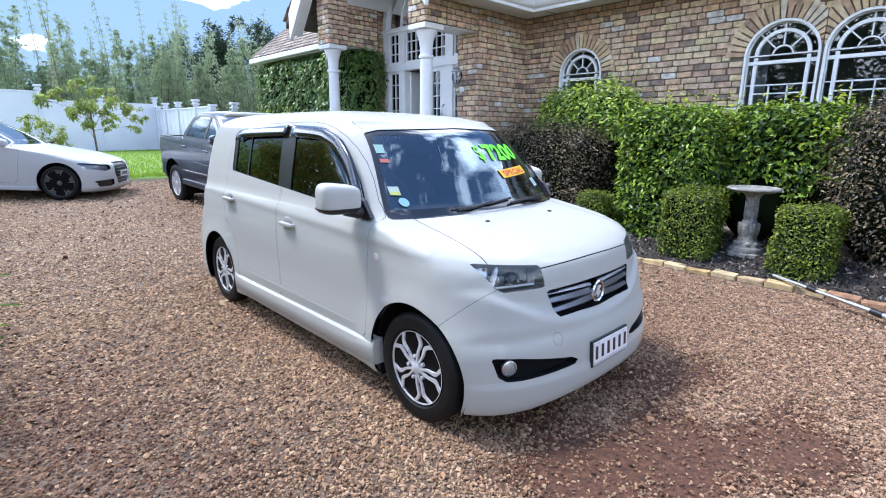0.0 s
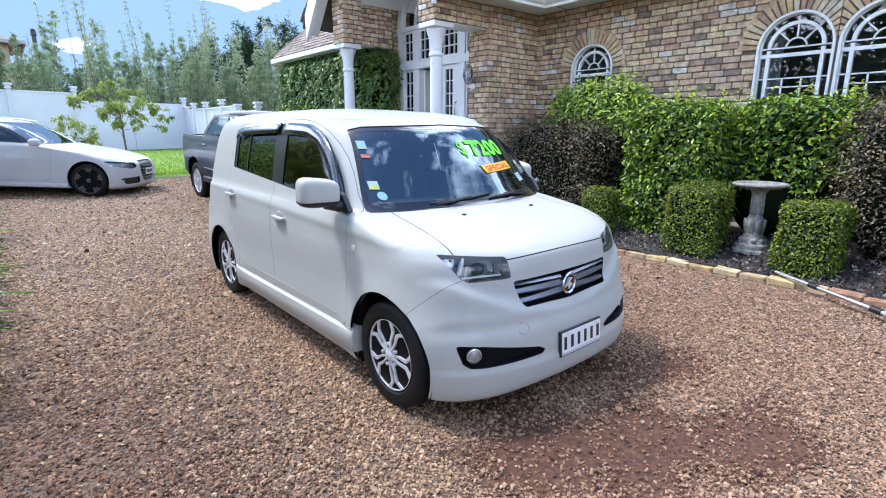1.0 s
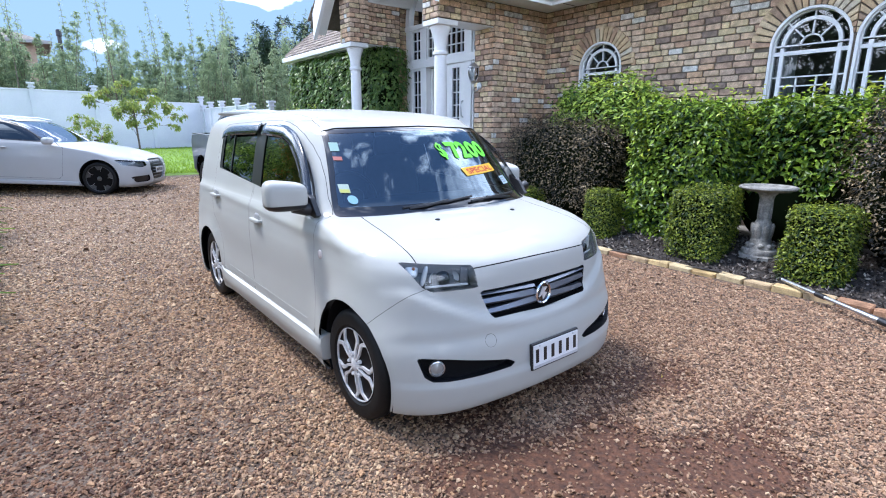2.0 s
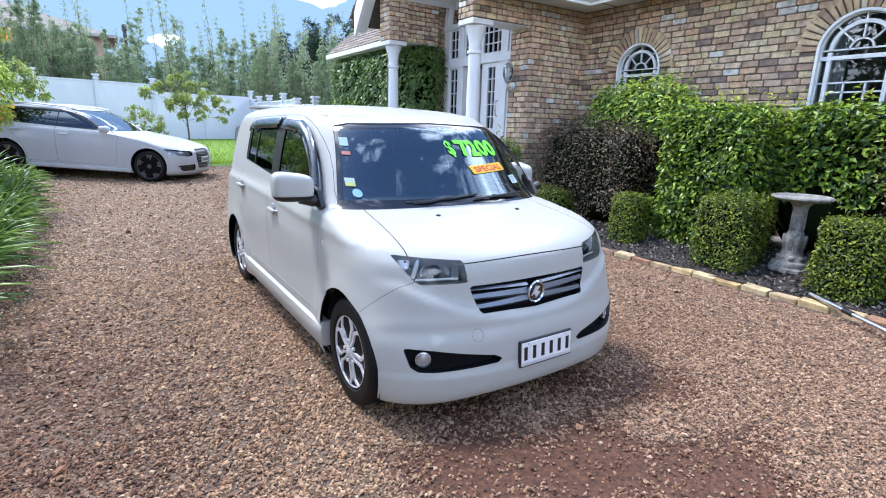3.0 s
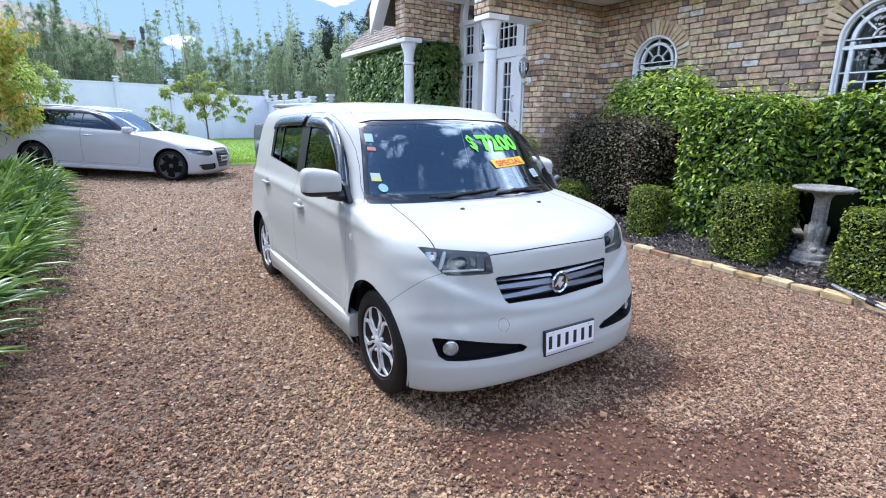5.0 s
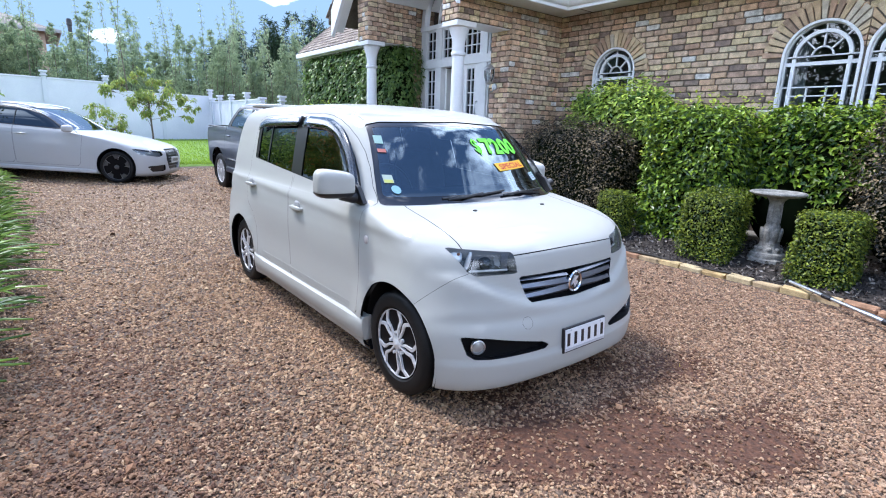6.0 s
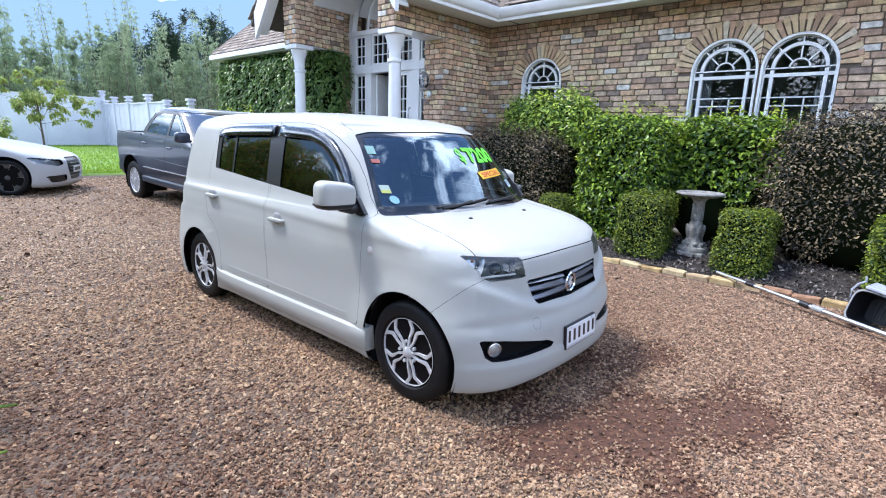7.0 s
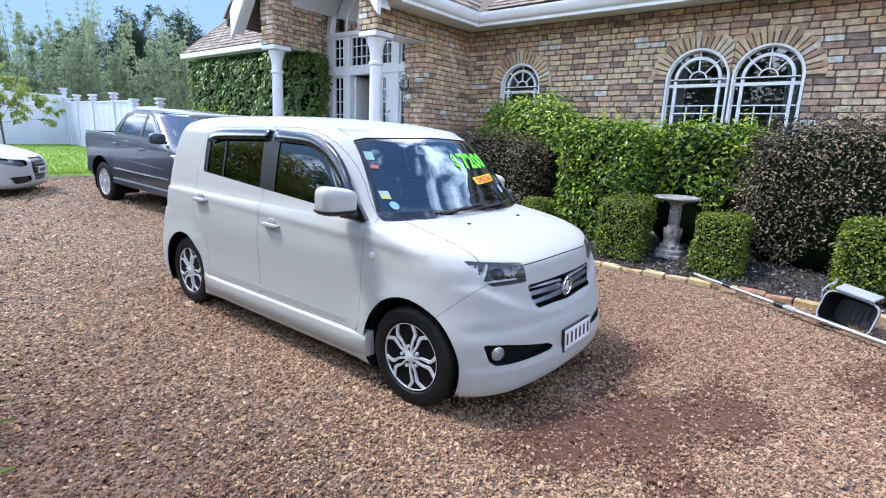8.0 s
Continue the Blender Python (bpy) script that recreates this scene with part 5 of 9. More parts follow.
def car_skin(rows, levels=96, corner=26, side=54, shape=None):
    """Rows: height, half width, front y, rear y, front corner depth, rear corner depth, front power, rear power. shape(v) bends the result."""
    lv = interp_rows(rows, levels)
    rings = []
    for z, w, f, r, cf, cr, nf, nr in lv:
        th = np.linspace(0, math.pi / 2, corner)
        xa, ya = w * np.sin(th) ** (2 / nf), f + cf * (1 - np.cos(th) ** (2 / nf))
        ys = np.linspace(f + cf, r - cr, side)[1:-1]
        xb, yb = np.full(len(ys), w), ys
        xc, yc = w * np.cos(th) ** (2 / nr), r - cr * (1 - np.sin(th) ** (2 / nr))
        x, y = np.concatenate([xa, xb, xc]), np.concatenate([ya, yb, yc])
        x, y = np.concatenate([x, -x[-2:0:-1]]), np.concatenate([y, y[-2:0:-1]])
        rings.append(np.stack([x, y, np.full(len(x), z)], 1))
    g = np.array(rings)
    k, m = g.shape[:2]
    v = g.reshape(-1, 3)
    if shape:
        v = shape(v)
    g = v.reshape(k, m, 3)
    i, j = np.meshgrid(np.arange(k - 1), np.arange(m), indexing="ij")
    a, b, c, d = i * m + j, i * m + (j + 1) % m, (i + 1) * m + (j + 1) % m, (i + 1) * m + j
    t = np.concatenate([np.stack([a, b, c], -1).reshape(-1, 3), np.stack([a, c, d], -1).reshape(-1, 3)])
    # cap the roof
    top = len(v)
    v = np.concatenate([v, g[-1].mean(0, keepdims=True)])
    jj = np.arange(m)
    t = np.concatenate([t, np.stack([(k - 1) * m + jj, (k - 1) * m + (jj + 1) % m, np.full(m, top)], 1)])
    e1, e2 = v[t[:, 1]] - v[t[:, 0]], v[t[:, 2]] - v[t[:, 0]]
    fn = np.cross(e1, e2)
    ar = np.linalg.norm(fn, axis=1)
    t = t[ar > 1e-9]
    fn = fn[ar > 1e-9]
    n = np.zeros_like(v)
    for q in range(3):
        np.add.at(n, t[:, q], fn)
    n /= np.linalg.norm(n, axis=1, keepdims=True) + 1e-12
    # outward
    mid = v.mean(0)
    if np.sum(np.einsum("ij,ij->i", n, v - mid) > 0) < len(v) / 2:
        n, t = -n, t[:, ::-1]
    return Skin(v, n, t)


def side_fn(fn, lo, sign):
    """A side-view outline, on one flank only."""
    return lambda v: np.maximum(fn(v[:, 1], v[:, 2]), lo - sign * v[:, 0])


def front_fn(fn, back):
    return lambda v: np.maximum(fn(v[:, 0], v[:, 2]), v[:, 1] - back)


def circle(cy, cz, r):
    return lambda a, b: np.hypot(a - cy, b - cz) - r


def wheel(parent, x, y, z, side, R, rim, width, style, cover_mat, spoke_mat, dish=0.02):
    """Tyre, dark dish, rim ring and spokes; side is -1 or 1."""
    t = new("wheel")
    t.empty_display_size = 0.1
    t.parent = parent
    t.matrix_basis = Matrix.Translation((x, y, z)) @ Matrix.Rotation(0 if side < 0 else math.pi, 4, "Z")
    w = width / 2
    prof = [(rim * 0.98, -w * 0.80), (rim * 1.06, -w * 0.97), (R * 0.86, -w * 1.0), (R * 0.94, -w * 0.93), (R * 0.985, -w * 0.76), (R, -w * 0.45)]
    for k in (-0.26, 0.0, 0.26):
        prof += [(R, w * (k - 0.06)), (R - 0.007, w * (k - 0.05)), (R - 0.007, w * (k + 0.05)), (R, w * (k + 0.06))]
    prof += [(R, w * 0.45), (R * 0.985, w * 0.76), (R * 0.94, w * 0.93), (R * 0.86, w), (rim * 1.06, w * 0.97), (rim * 0.98, w * 0.80)]
    part("tyre", lathe_bm(prof, 56, "x", closed=True), M_TYRE, t, "", True)
    part("dish", lathe_bm([(rim * 0.98, -w * 0.80), (rim * 0.95, -w * 0.72), (rim * 0.80, -w * 0.55), (0.03, -w * 0.55), (0.0, -w * 0.55)], 48, "x"), cover_mat, t, "", True)
    part("rim", lathe_bm([(rim * 0.965, -w * 0.86), (rim * 0.985, -w * 0.91), (rim * 1.0, -w * 0.90), (rim * 1.01, -w * 0.84), (rim * 0.965, -w * 0.80)], 56, "x", closed=True), cover_mat if style == "cover" else spoke_mat, t, "", True)
    x0 = -w * 0.84
    if style == "cover":
        # paired bent spokes, five pairs
        for k in range(10):
            a0 = 2 * math.pi * (k // 2) / 5 + 1.30
            s = 1 if k % 2 else -1
            path = [(0.12, a0 + s * 0.52), (0.24, a0 + s * 0.42), (0.45, a0 + s * 0.42), (0.68, a0 + s * 0.50), (0.75, a0 + s * 0.485), (0.965, a0 + s * 0.30)]
            wid = [0.0085, 0.0075, 0.0080, 0.0125, 0.0140, 0.0165]
            bm = bmesh.new()
            prev = None
            for (rr, an), wd in zip(path, wid):
                cy, cz = rim * rr * math.cos(an), rim * rr * math.sin(an)
                ty, tz = -math.sin(an), math.cos(an)
                xx = x0 - 0.006 * (1 - rr) - 0.004
                ring = [bm.verts.new(p) for p in ((x0 + 0.02, cy - ty * wd, cz - tz * wd), (xx, cy - ty * wd * 0.7, cz - tz * wd * 0.7), (xx, cy + ty * wd * 0.7, cz + tz * wd * 0.7), (x0 + 0.02, cy + ty * wd, cz + tz * wd))]
                if prev:
                    for q in range(4):
                        bm.faces.new((prev[q], prev[(q + 1) % 4], ring[(q + 1) % 4], ring[q]))
                else:
                    bm.faces.new(ring)
                prev = ring
            bm.faces.new(prev)
            part("spoke", bm, spoke_mat, t)
        part("rim_edge", lathe_bm([(rim * 0.950, x0 + 0.004), (rim * 0.958, x0 - 0.006), (rim * 0.975, x0 - 0.006), (rim * 0.980, x0 + 0.004)], 56, "x", closed=True), spoke_mat, t, "thin silver edge of the wheel cover", True)
        for k in range(5):
            a = 2 * math.pi * k / 5 + 1.30
            part("wheel_nut", lathe_bm([(0.009, x0 - 0.012), (0.011, x0), (0.011, x0 + 0.02)], 8, "x", (0, rim * 0.30 * math.cos(a), rim * 0.30 * math.sin(a))), spoke_mat, t)
    elif style == "star":
        # five broad spokes, each with a raised light edge
        for k in range(5):
            a0 = 2 * math.pi * k / 5 + 0.3
            for nm, mat_s, edges in (("spoke", spoke_mat, ((0.12, -0.45, 0.45), (0.45, -0.20, 0.20), (0.75, -0.19, 0.19), (0.97, -0.27, 0.27))), ("spoke_edge", M_SATIN, ((0.45, 0.20, 0.235), (0.75, 0.19, 0.21), (0.97, 0.27, 0.29)))):
                bm = bmesh.new()
                prev = None
                for rr, d0, d1 in edges:
                    xx = x0 + 0.015 * (1 - rr) - (0.002 if nm == "spoke_edge" else 0)
                    ring = [bm.verts.new((xq, rim * rr * math.cos(a0 + dq), rim * rr * math.sin(a0 + dq))) for xq, dq in ((xx + 0.025, d0), (xx, d0), (xx, d1), (xx + 0.025, d1))]
                    if prev:
                        for q in range(4):
                            bm.faces.new((prev[q], prev[(q + 1) % 4], ring[(q + 1) % 4], ring[q]))
                    else:
                        bm.faces.new(ring)
                    prev = ring
                bm.faces.new(prev)
                part(nm, bm, mat_s, t)
    else:
        cnt = 5
        for k in range(cnt):
            a0 = 2 * math.pi * k / cnt + 0.3
            bm = bmesh.new()
            for s in (-1, 1):
                prev = None
                for rr, da, wd in ((0.14, 0.10, 0.014), (0.45, 0.13, 0.014), (0.75, 0.15, 0.016), (0.97, 0.19, 0.02)):
                    an = a0 + s * da
                    cy, cz = rim * rr * math.cos(an), rim * rr * math.sin(an)
                    ty, tz = -math.sin(an), math.cos(an)
                    xx = x0 + 0.012 * (1 - rr)
                    ring = [bm.verts.new(p) for p in ((xx + 0.025, cy - ty * wd, cz - tz * wd), (xx, cy - ty * wd, cz - tz * wd), (xx, cy + ty * wd, cz + tz * wd), (xx + 0.025, cy + ty * wd, cz + tz * wd))]
                    if prev:
                        for q in range(4):
                            bm.faces.new((prev[q], prev[(q + 1) % 4], ring[(q + 1) % 4], ring[q]))
                    else:
                        bm.faces.new(ring)
                    prev = ring
                bm.faces.new(prev)
            part("spoke", bm, spoke_mat, t)
    part("hub_cap", lathe_bm([(0.0, x0 - 0.016), (0.022, x0 - 0.014), (rim * 0.17, x0 - 0.008), (rim * 0.18, x0 + 0.02)], 24, "x"), spoke_mat, t, "", True)
    return t


def arch_liner(parent, x0, x1, cy, cz, r, mat=None):
    """Dark wheel house: half drum open downwards."""
    bm = bmesh.new()
    rings = []
    for x in (x0, x1):
        rings.append([bm.verts.new((x, cy + r * math.cos(a), cz + r * math.sin(a))) for a in np.linspace(-0.5, math.pi + 0.5, 24)])
    for i in range(23):
        bm.faces.new((rings[0][i], rings[0][i + 1], rings[1][i + 1], rings[1][i]))
    bm.faces.new(rings[1])
    return part("wheel_arch_liner", bm, mat or M_MATT, parent, "", True)


def arch_lip(skin, cy, cz, r, sign, lo):
    """Where the skin is cut round a wheel: ring of skin to roll inwards."""
    ring, rest = skin.cut(lambda v: np.maximum(np.hypot(v[:, 1] - cy, v[:, 2] - cz) - r, lo - sign * v[:, 0]))
    return rest


def rounded_block(size, power=4.0, sub=3):
    bm = bmesh.new()
    bmesh.ops.create_icosphere(bm, subdivisions=sub, radius=1)
    for v in bm.verts:
        q = np.array(v.co)
        q = q / (np.abs(q) ** power).sum() ** (1 / power)
        v.co = Vector(q * np.array(size))
    return bm


def shift(bm, m):
    bmesh.ops.transform(bm, matrix=m, verts=bm.verts)
    return bm

# ---- the white boxy hatchback ----
hatch = thing("car", "white boxy hatchback on gravel with a price on its windscreen", "car", (2.345, 0, 0))
HATCH_ROWS = [
    (0.142, 0.795, 1.285, 4.90, 0.43, 0.34, 2.5, 3.0),
    (0.158, 0.822, 1.235, 4.97, 0.45, 0.34, 2.5, 3.0),
    (0.22, 0.834, 1.217, 5.01, 0.45, 0.34, 2.5, 3.0),
    (0.32, 0.842, 1.213, 5.02, 0.45, 0.34, 2.5, 3.0),
    (0.435, 0.847, 1.221, 5.015, 0.45, 0.34, 2.5, 3.0),
    (0.515, 0.849, 1.248, 4.995, 0.455, 0.33, 2.5, 3.0),
    (0.565, 0.849, 1.280, 4.97, 0.46, 0.32, 2.5, 3.0),
    (0.685, 0.848, 1.305, 4.92, 0.47, 0.30, 2.5, 3.0),
    (0.778, 0.846, 1.322, 4.885, 0.48, 0.30, 2.5, 3.0),
    (0.818, 0.843, 1.337, 4.85, 0.49, 0.30, 2.55, 3.0),
    (0.850, 0.841, 1.375, 4.85, 0.50, 0.30, 2.7, 3.0),
    (0.886, 0.838, 1.455, 4.85, 0.50, 0.30, 3.0, 3.0),
    (0.920, 0.834, 1.597, 4.845, 0.46, 0.30, 3.3, 3.0),
    (0.950, 0.828, 1.77, 4.84, 0.42, 0.30, 3.4, 3.0),
    (0.974, 0.820, 1.92, 4.835, 0.38, 0.30, 3.4, 3.0),
    (0.988, 0.813, 1.975, 4.83, 0.40, 0.30, 2.9, 3.0),
    (1.02, 0.802, 2.00, 4.825, 0.43, 0.28, 2.7, 3.2),
    (1.10, 0.786, 2.055, 4.81, 0.45, 0.26, 2.6, 3.2),
    (1.25, 0.752, 2.155, 4.775, 0.48, 0.24, 2.55, 3.4),
    (1.38, 0.718, 2.255, 4.74, 0.50, 0.22, 2.5, 3.4),
    (1.445, 0.697, 2.32, 4.71, 0.52, 0.22, 2.45, 3.4),
    (1.485, 0.678, 2.395, 4.685, 0.53, 0.22, 2.4, 3.4),
    (1.516, 0.650, 2.49, 4.65, 0.52, 0.22, 3.0, 3.4),
    (1.541, 0.612, 2.63, 4.59, 0.50, 0.24, 3.0, 3.2),
    (1.562, 0.555, 2.80, 4.50, 0.36, 0.26, 2.8, 3.0),
    (1.578, 0.470, 2.99, 4.37, 0.38, 0.30, 2.6, 2.8),
    (1.590, 0.350, 3.17, 4.20, 0.36, 0.34, 2.4, 2.6),
    (1.596, 0.170, 3.36, 4.00, 0.22, 0.26, 2.2, 2.4),
    (1.598, 0.030, 3.55, 3.85, 0.06, 0.06, 2.0, 2.0),
]
FY, RY, HUB = 1.80, 4.34, 0.288


def hatch_bend(v):
    """Softly swollen wings round the wheels and a slight waist in the doors."""
    v = v.copy()
    s = np.sign(v[:, 0])
    on = np.clip((np.abs(v[:, 0]) - 0.6) / 0.2, 0, 1)
    for cy in (FY, RY):
        d = np.hypot(v[:, 1] - cy, (v[:, 2] - HUB) * 1.05)
        v[:, 0] += s * on * 0.016 * np.exp(-((d - 0.34) / 0.10) ** 2) * (v[:, 2] < 0.8)
    waist = np.exp(-((v[:, 2] - 0.52) / 0.16) ** 2) * ((v[:, 1] > 2.0) & (v[:, 1] < 4.1))
    v[:, 0] -= s * on * 0.010 * waist
    crease = np.exp(-((v[:, 2] - (0.905 + 0.028 * (v[:, 1] - 2.2))) / 0.03) ** 2)
    v[:, 0] += s * on * 0.006 * crease * (v[:, 1] > 1.7)
    # the bumper's face steps back above a smile-shaped crease
    ax, z = np.abs(v[:, 0]), v[:, 2]
    crease_z = 0.535 + 0.19 * np.clip(ax / 0.7, 0, 1) ** 2
    low = np.clip((z - 0.508) / 0.06, 0, 1)
    low = low * low * (3 - 2 * low)
    high = np.clip((z - crease_z + 0.016) / 0.05, 0, 1)
    high = high * high * (3 - 2 * high)
    v[:, 1] -= 0.026 * low * (1 - high) * np.clip((1.60 - v[:, 1]) / 0.15, 0, 1)
    # lip under the fog lamps, and the lower edge rising towards the middle
    lip = np.clip((0.322 - z) / 0.018, 0, 1)
    lip = lip * lip * (3 - 2 * lip)
    v[:, 1] -= 0.012 * lip * np.clip((1.52 - v[:, 1]) / 0.12, 0, 1)
    v[:, 2] += 0.026 * np.exp(-(ax / 0.52) ** 4) * np.clip((0.27 - z) / 0.10, 0, 1) * (v[:, 1] < 1.7)
    return v


body = car_skin(HATCH_ROWS, 210, 56, 60, hatch_bend)
# underside and wheel openings
for sgn in (-1, 1):
    for cy, rr in ((FY, 0.335), (RY, 0.325)):
        body = arch_lip(body, cy, HUB + 0.012, rr, sgn, 0.45)

ws_outer = poly([(-0.708, 1.003), (0.708, 1.003), (0.598, 1.428), (0.53, 1.445), (0, 1.460), (-0.53, 1.445), (-0.598, 1.428)], 0.012)
screen, body = body.cut(front_fn(ws_outer, 2.7))
clear, frit = screen.cut(front_fn(poly([(-0.672, 1.050), (0.672, 1.050), (0.575, 1.414), (0, 1.436), (-0.575, 1.414)], 0.012), 2.7))
clear.moved(-0.006).put("windscreen", M_SCREEN, hatch, "clear windscreen reflecting sky").visible_shadow = False
frit.moved(-0.005).put("windscreen_border", M_GLOSSBLACK, hatch, "black windscreen edge")

FG = [(3.10, 1.072), (3.140, 1.448), (2.95, 1.446), (2.84, 1.435), (2.74, 1.413), (2.64, 1.375), (2.54, 1.318), (2.45, 1.245), (2.37, 1.155), (2.30, 1.06), (2.272, 1.020)]
RG = [(4.030, 1.150), (4.060, 1.405), (4.03, 1.425), (3.335, 1.452), (3.285, 1.088)]
ZONE = [(4.085, 1.142), (4.115, 1.40), (4.08, 1.45), (3.95, 1.462), (3.25, 1.478), (2.95, 1.474), (2.83, 1.452), (2.73, 1.425), (2.625, 1.385), (2.525, 1.327), (2.436, 1.253), (2.356, 1.163), (2.286, 1.069), (2.255, 1.014)]
for sgn in (-1, 1):
    zone, body = body.cut(side_fn(poly(ZONE, 0.0), 0.45, sgn))
    gf, zone = zone.cut(side_fn(poly(FG, 0.0), 0.45, sgn))
    gr, zone = zone.cut(side_fn(poly(RG, 0.006), 0.45, sgn))
    bar_line = lambda v: v[:, 1] - (3.795 + (v[:, 2] - 1.12) * 0.09)
    g_a, gr = gr.cut(lambda v: bar_line(v) + 0.011)
    g_bar, g_b = gr.cut(lambda v: bar_line(v) - 0.011)
    g_bar.moved(-0.004).put("glass_divider", M_BLACK, hatch, "black window divider")
    gr = g_a.joined(g_b)
    zone.moved(-0.004).put("window_trim", M_BLACK, hatch, "black window surround")
    gf.moved(-0.010).put("door_glass", M_FRONTGLASS, hatch, "lightly tinted front door glass").visible_shadow = False
    gr.moved(-0.010).put("door_glass", M_TINT, hatch, "dark tinted side glass")
back_glass, body = body.cut(lambda v: np.maximum(poly([(-0.60, 1.08), (0.60, 1.08), (0.55, 1.42), (-0.55, 1.42)], 0.03)(v[:, 0], v[:, 2]), 4.4 - v[:, 1]))
back_glass.moved(-0.008).put("rear_glass", M_TINT, hatch, "tinted tailgate glass")

# dark inner layer shows in the shut lines
hl = {}
LAMP = [(-0.708, 0.858), (-0.412, 0.830), (-0.402, 0.735), (-0.612, 0.733), (-0.650, 0.755)]
for sgn in (-1, 1):
    lamp, body = body.cut(front_fn(poly([(-sgn * a, b) for a, b in LAMP], 0.004), 1.95))
    hl[sgn] = lamp
grille_out = poly([(-0.388, 0.707), (0.388, 0.707), (0.342, 0.588), (0.0, 0.572), (-0.342, 0.588)], 0.006)
hole, body = body.cut(front_fn(grille_out, 1.6))
FOG = [(-0.722, 0.447), (-0.60, 0.434), (-0.30, 0.378), (-0.262, 0.358), (-0.278, 0.345), (-0.60, 0.334), (-0.668, 0.338), (-0.698, 0.362)]
for sgn in (-1, 1):
    slot, body = body.cut(front_fn(poly([(-sgn * a, b) for a, b in FOG], 0.004), 1.75))
    slot.moved(-0.055).put("fog_recess", M_MATT, hatch, "black fog lamp recess")
    v, f = slot.rim(0.055)
    mesh_ob("recess_edge", v, f, M_BLACK, hatch)
    fl = new("fog_lamp")
    fl.empty_display_size = 0.1
    fl.parent = hatch
    part("bezel", shift(lathe_bm([(0.036, 0.0), (0.038, -0.016), (0.033, -0.018), (0.030, 0.0)], 24, "y", (0, 0, 0), closed=True), Matrix.Translation((sgn * 0.631, 1.362, 0.387)) @ Matrix.Rotation(sgn * 0.45, 4, "Z")), M_SATIN, fl, "", True)
    part("lens", shift(lathe_bm([(0.0, -0.020), (0.020, -0.018), (0.033, -0.010), (0.033, 0.01)], 24, "y", (0, 0, 0)), Matrix.Translation((sgn * 0.631, 1.362, 0.387)) @ Matrix.Rotation(sgn * 0.45, 4, "Z")), plain("fog_lens", (0.30, 0.30, 0.29), 0.22, 0.2, 0.5), fl, "clear fog lens", True)

inner_src = body
DOOR_F = [(2.150, 1.000), (2.162, 0.80), (2.195, 0.335), (3.222, 0.335), (3.232, 0.63), (3.212, 1.05), (3.235, 1.503), (2.95, 1.503), (2.82, 1.490), (2.70, 1.463), (2.59, 1.42), (2.48, 1.355), (2.39, 1.28), (2.31, 1.19), (2.23, 1.08)]
DOOR_R = [(3.234, 1.05), (3.245, 1.503), (3.95, 1.487), (4.06, 1.478), (4.12, 1.455), (4.148, 1.42), (4.150, 1.35), (4.172, 1.14), (4.170, 0.90), (4.13, 0.76), (4.02, 0.68), (3.965, 0.58), (3.945, 0.46), (3.94, 0.335), (3.232, 0.335), (3.242, 0.63)]
panels = []
for sgn in (-1, 1):
    for nm, pts in (("front_door", DOOR_F), ("rear_door", DOOR_R)):
        fn = poly(pts, -0.0008)
        door, body = body.cut(side_fn(fn, 0.40, sgn))
        gap, body = body.cut(side_fn(poly(pts, 0.0012), 0.40, sgn))
        panels.append((nm, door))
# bonnet
HOOD = [(-0.652, 1.37), (-0.640, 1.62), (-0.620, 1.85), (-0.606, 2.10), (-0.60, 2.30), (0.60, 2.30), (0.606, 2.10), (0.620, 1.85), (0.640, 1.62), (0.652, 1.37), (0.70, 1.0), (-0.70, 1.0)]


def hood_fn(grow):
    p = poly(HOOD, grow)
    return lambda v: np.maximum(np.maximum(p(v[:, 0], v[:, 1]), 0.827 - grow - v[:, 2] - 0.022 * (v[:, 0] / 0.7) ** 2), v[:, 2] - 0.999)


bonnet, body = body.cut(hood_fn(-0.002))
gap, body = body.cut(hood_fn(0.003))
panels.append(("bonnet", bonnet))
# front bumper against the wings, and filler flap outline
body = body.scored(lambda v: np.maximum(np.maximum(np.abs(v[:, 1] - 1.53) - 0.30, 0.55 - np.abs(v[:, 0])), np.maximum(v[:, 2] - 0.755, 0.46 - v[:, 2])), lambda v: v[:, 1] - (1.425 + (0.752 - v[:, 2]) * 1.02), 0.0013)
body = body.scored(lambda v: np.maximum(1.462 - v[:, 2], np.maximum(2.40 - v[:, 1], v[:, 1] - 4.45)), lambda v: np.abs(v[:, 0]) - 0.592, 0.0012)
disc, body = body.cut(front_fn(circle(-0.385, 0.489, 0.031), 1.7))
cap, disc = disc.cut(front_fn(circle(-0.385, 0.489, 0.0295), 1.7))
body = body.joined(cap)
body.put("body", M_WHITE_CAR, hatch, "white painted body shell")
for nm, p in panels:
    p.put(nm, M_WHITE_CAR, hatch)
inner_src.moved(-0.014).put("inner_shell", M_MATT, hatch, "dark inner shell")

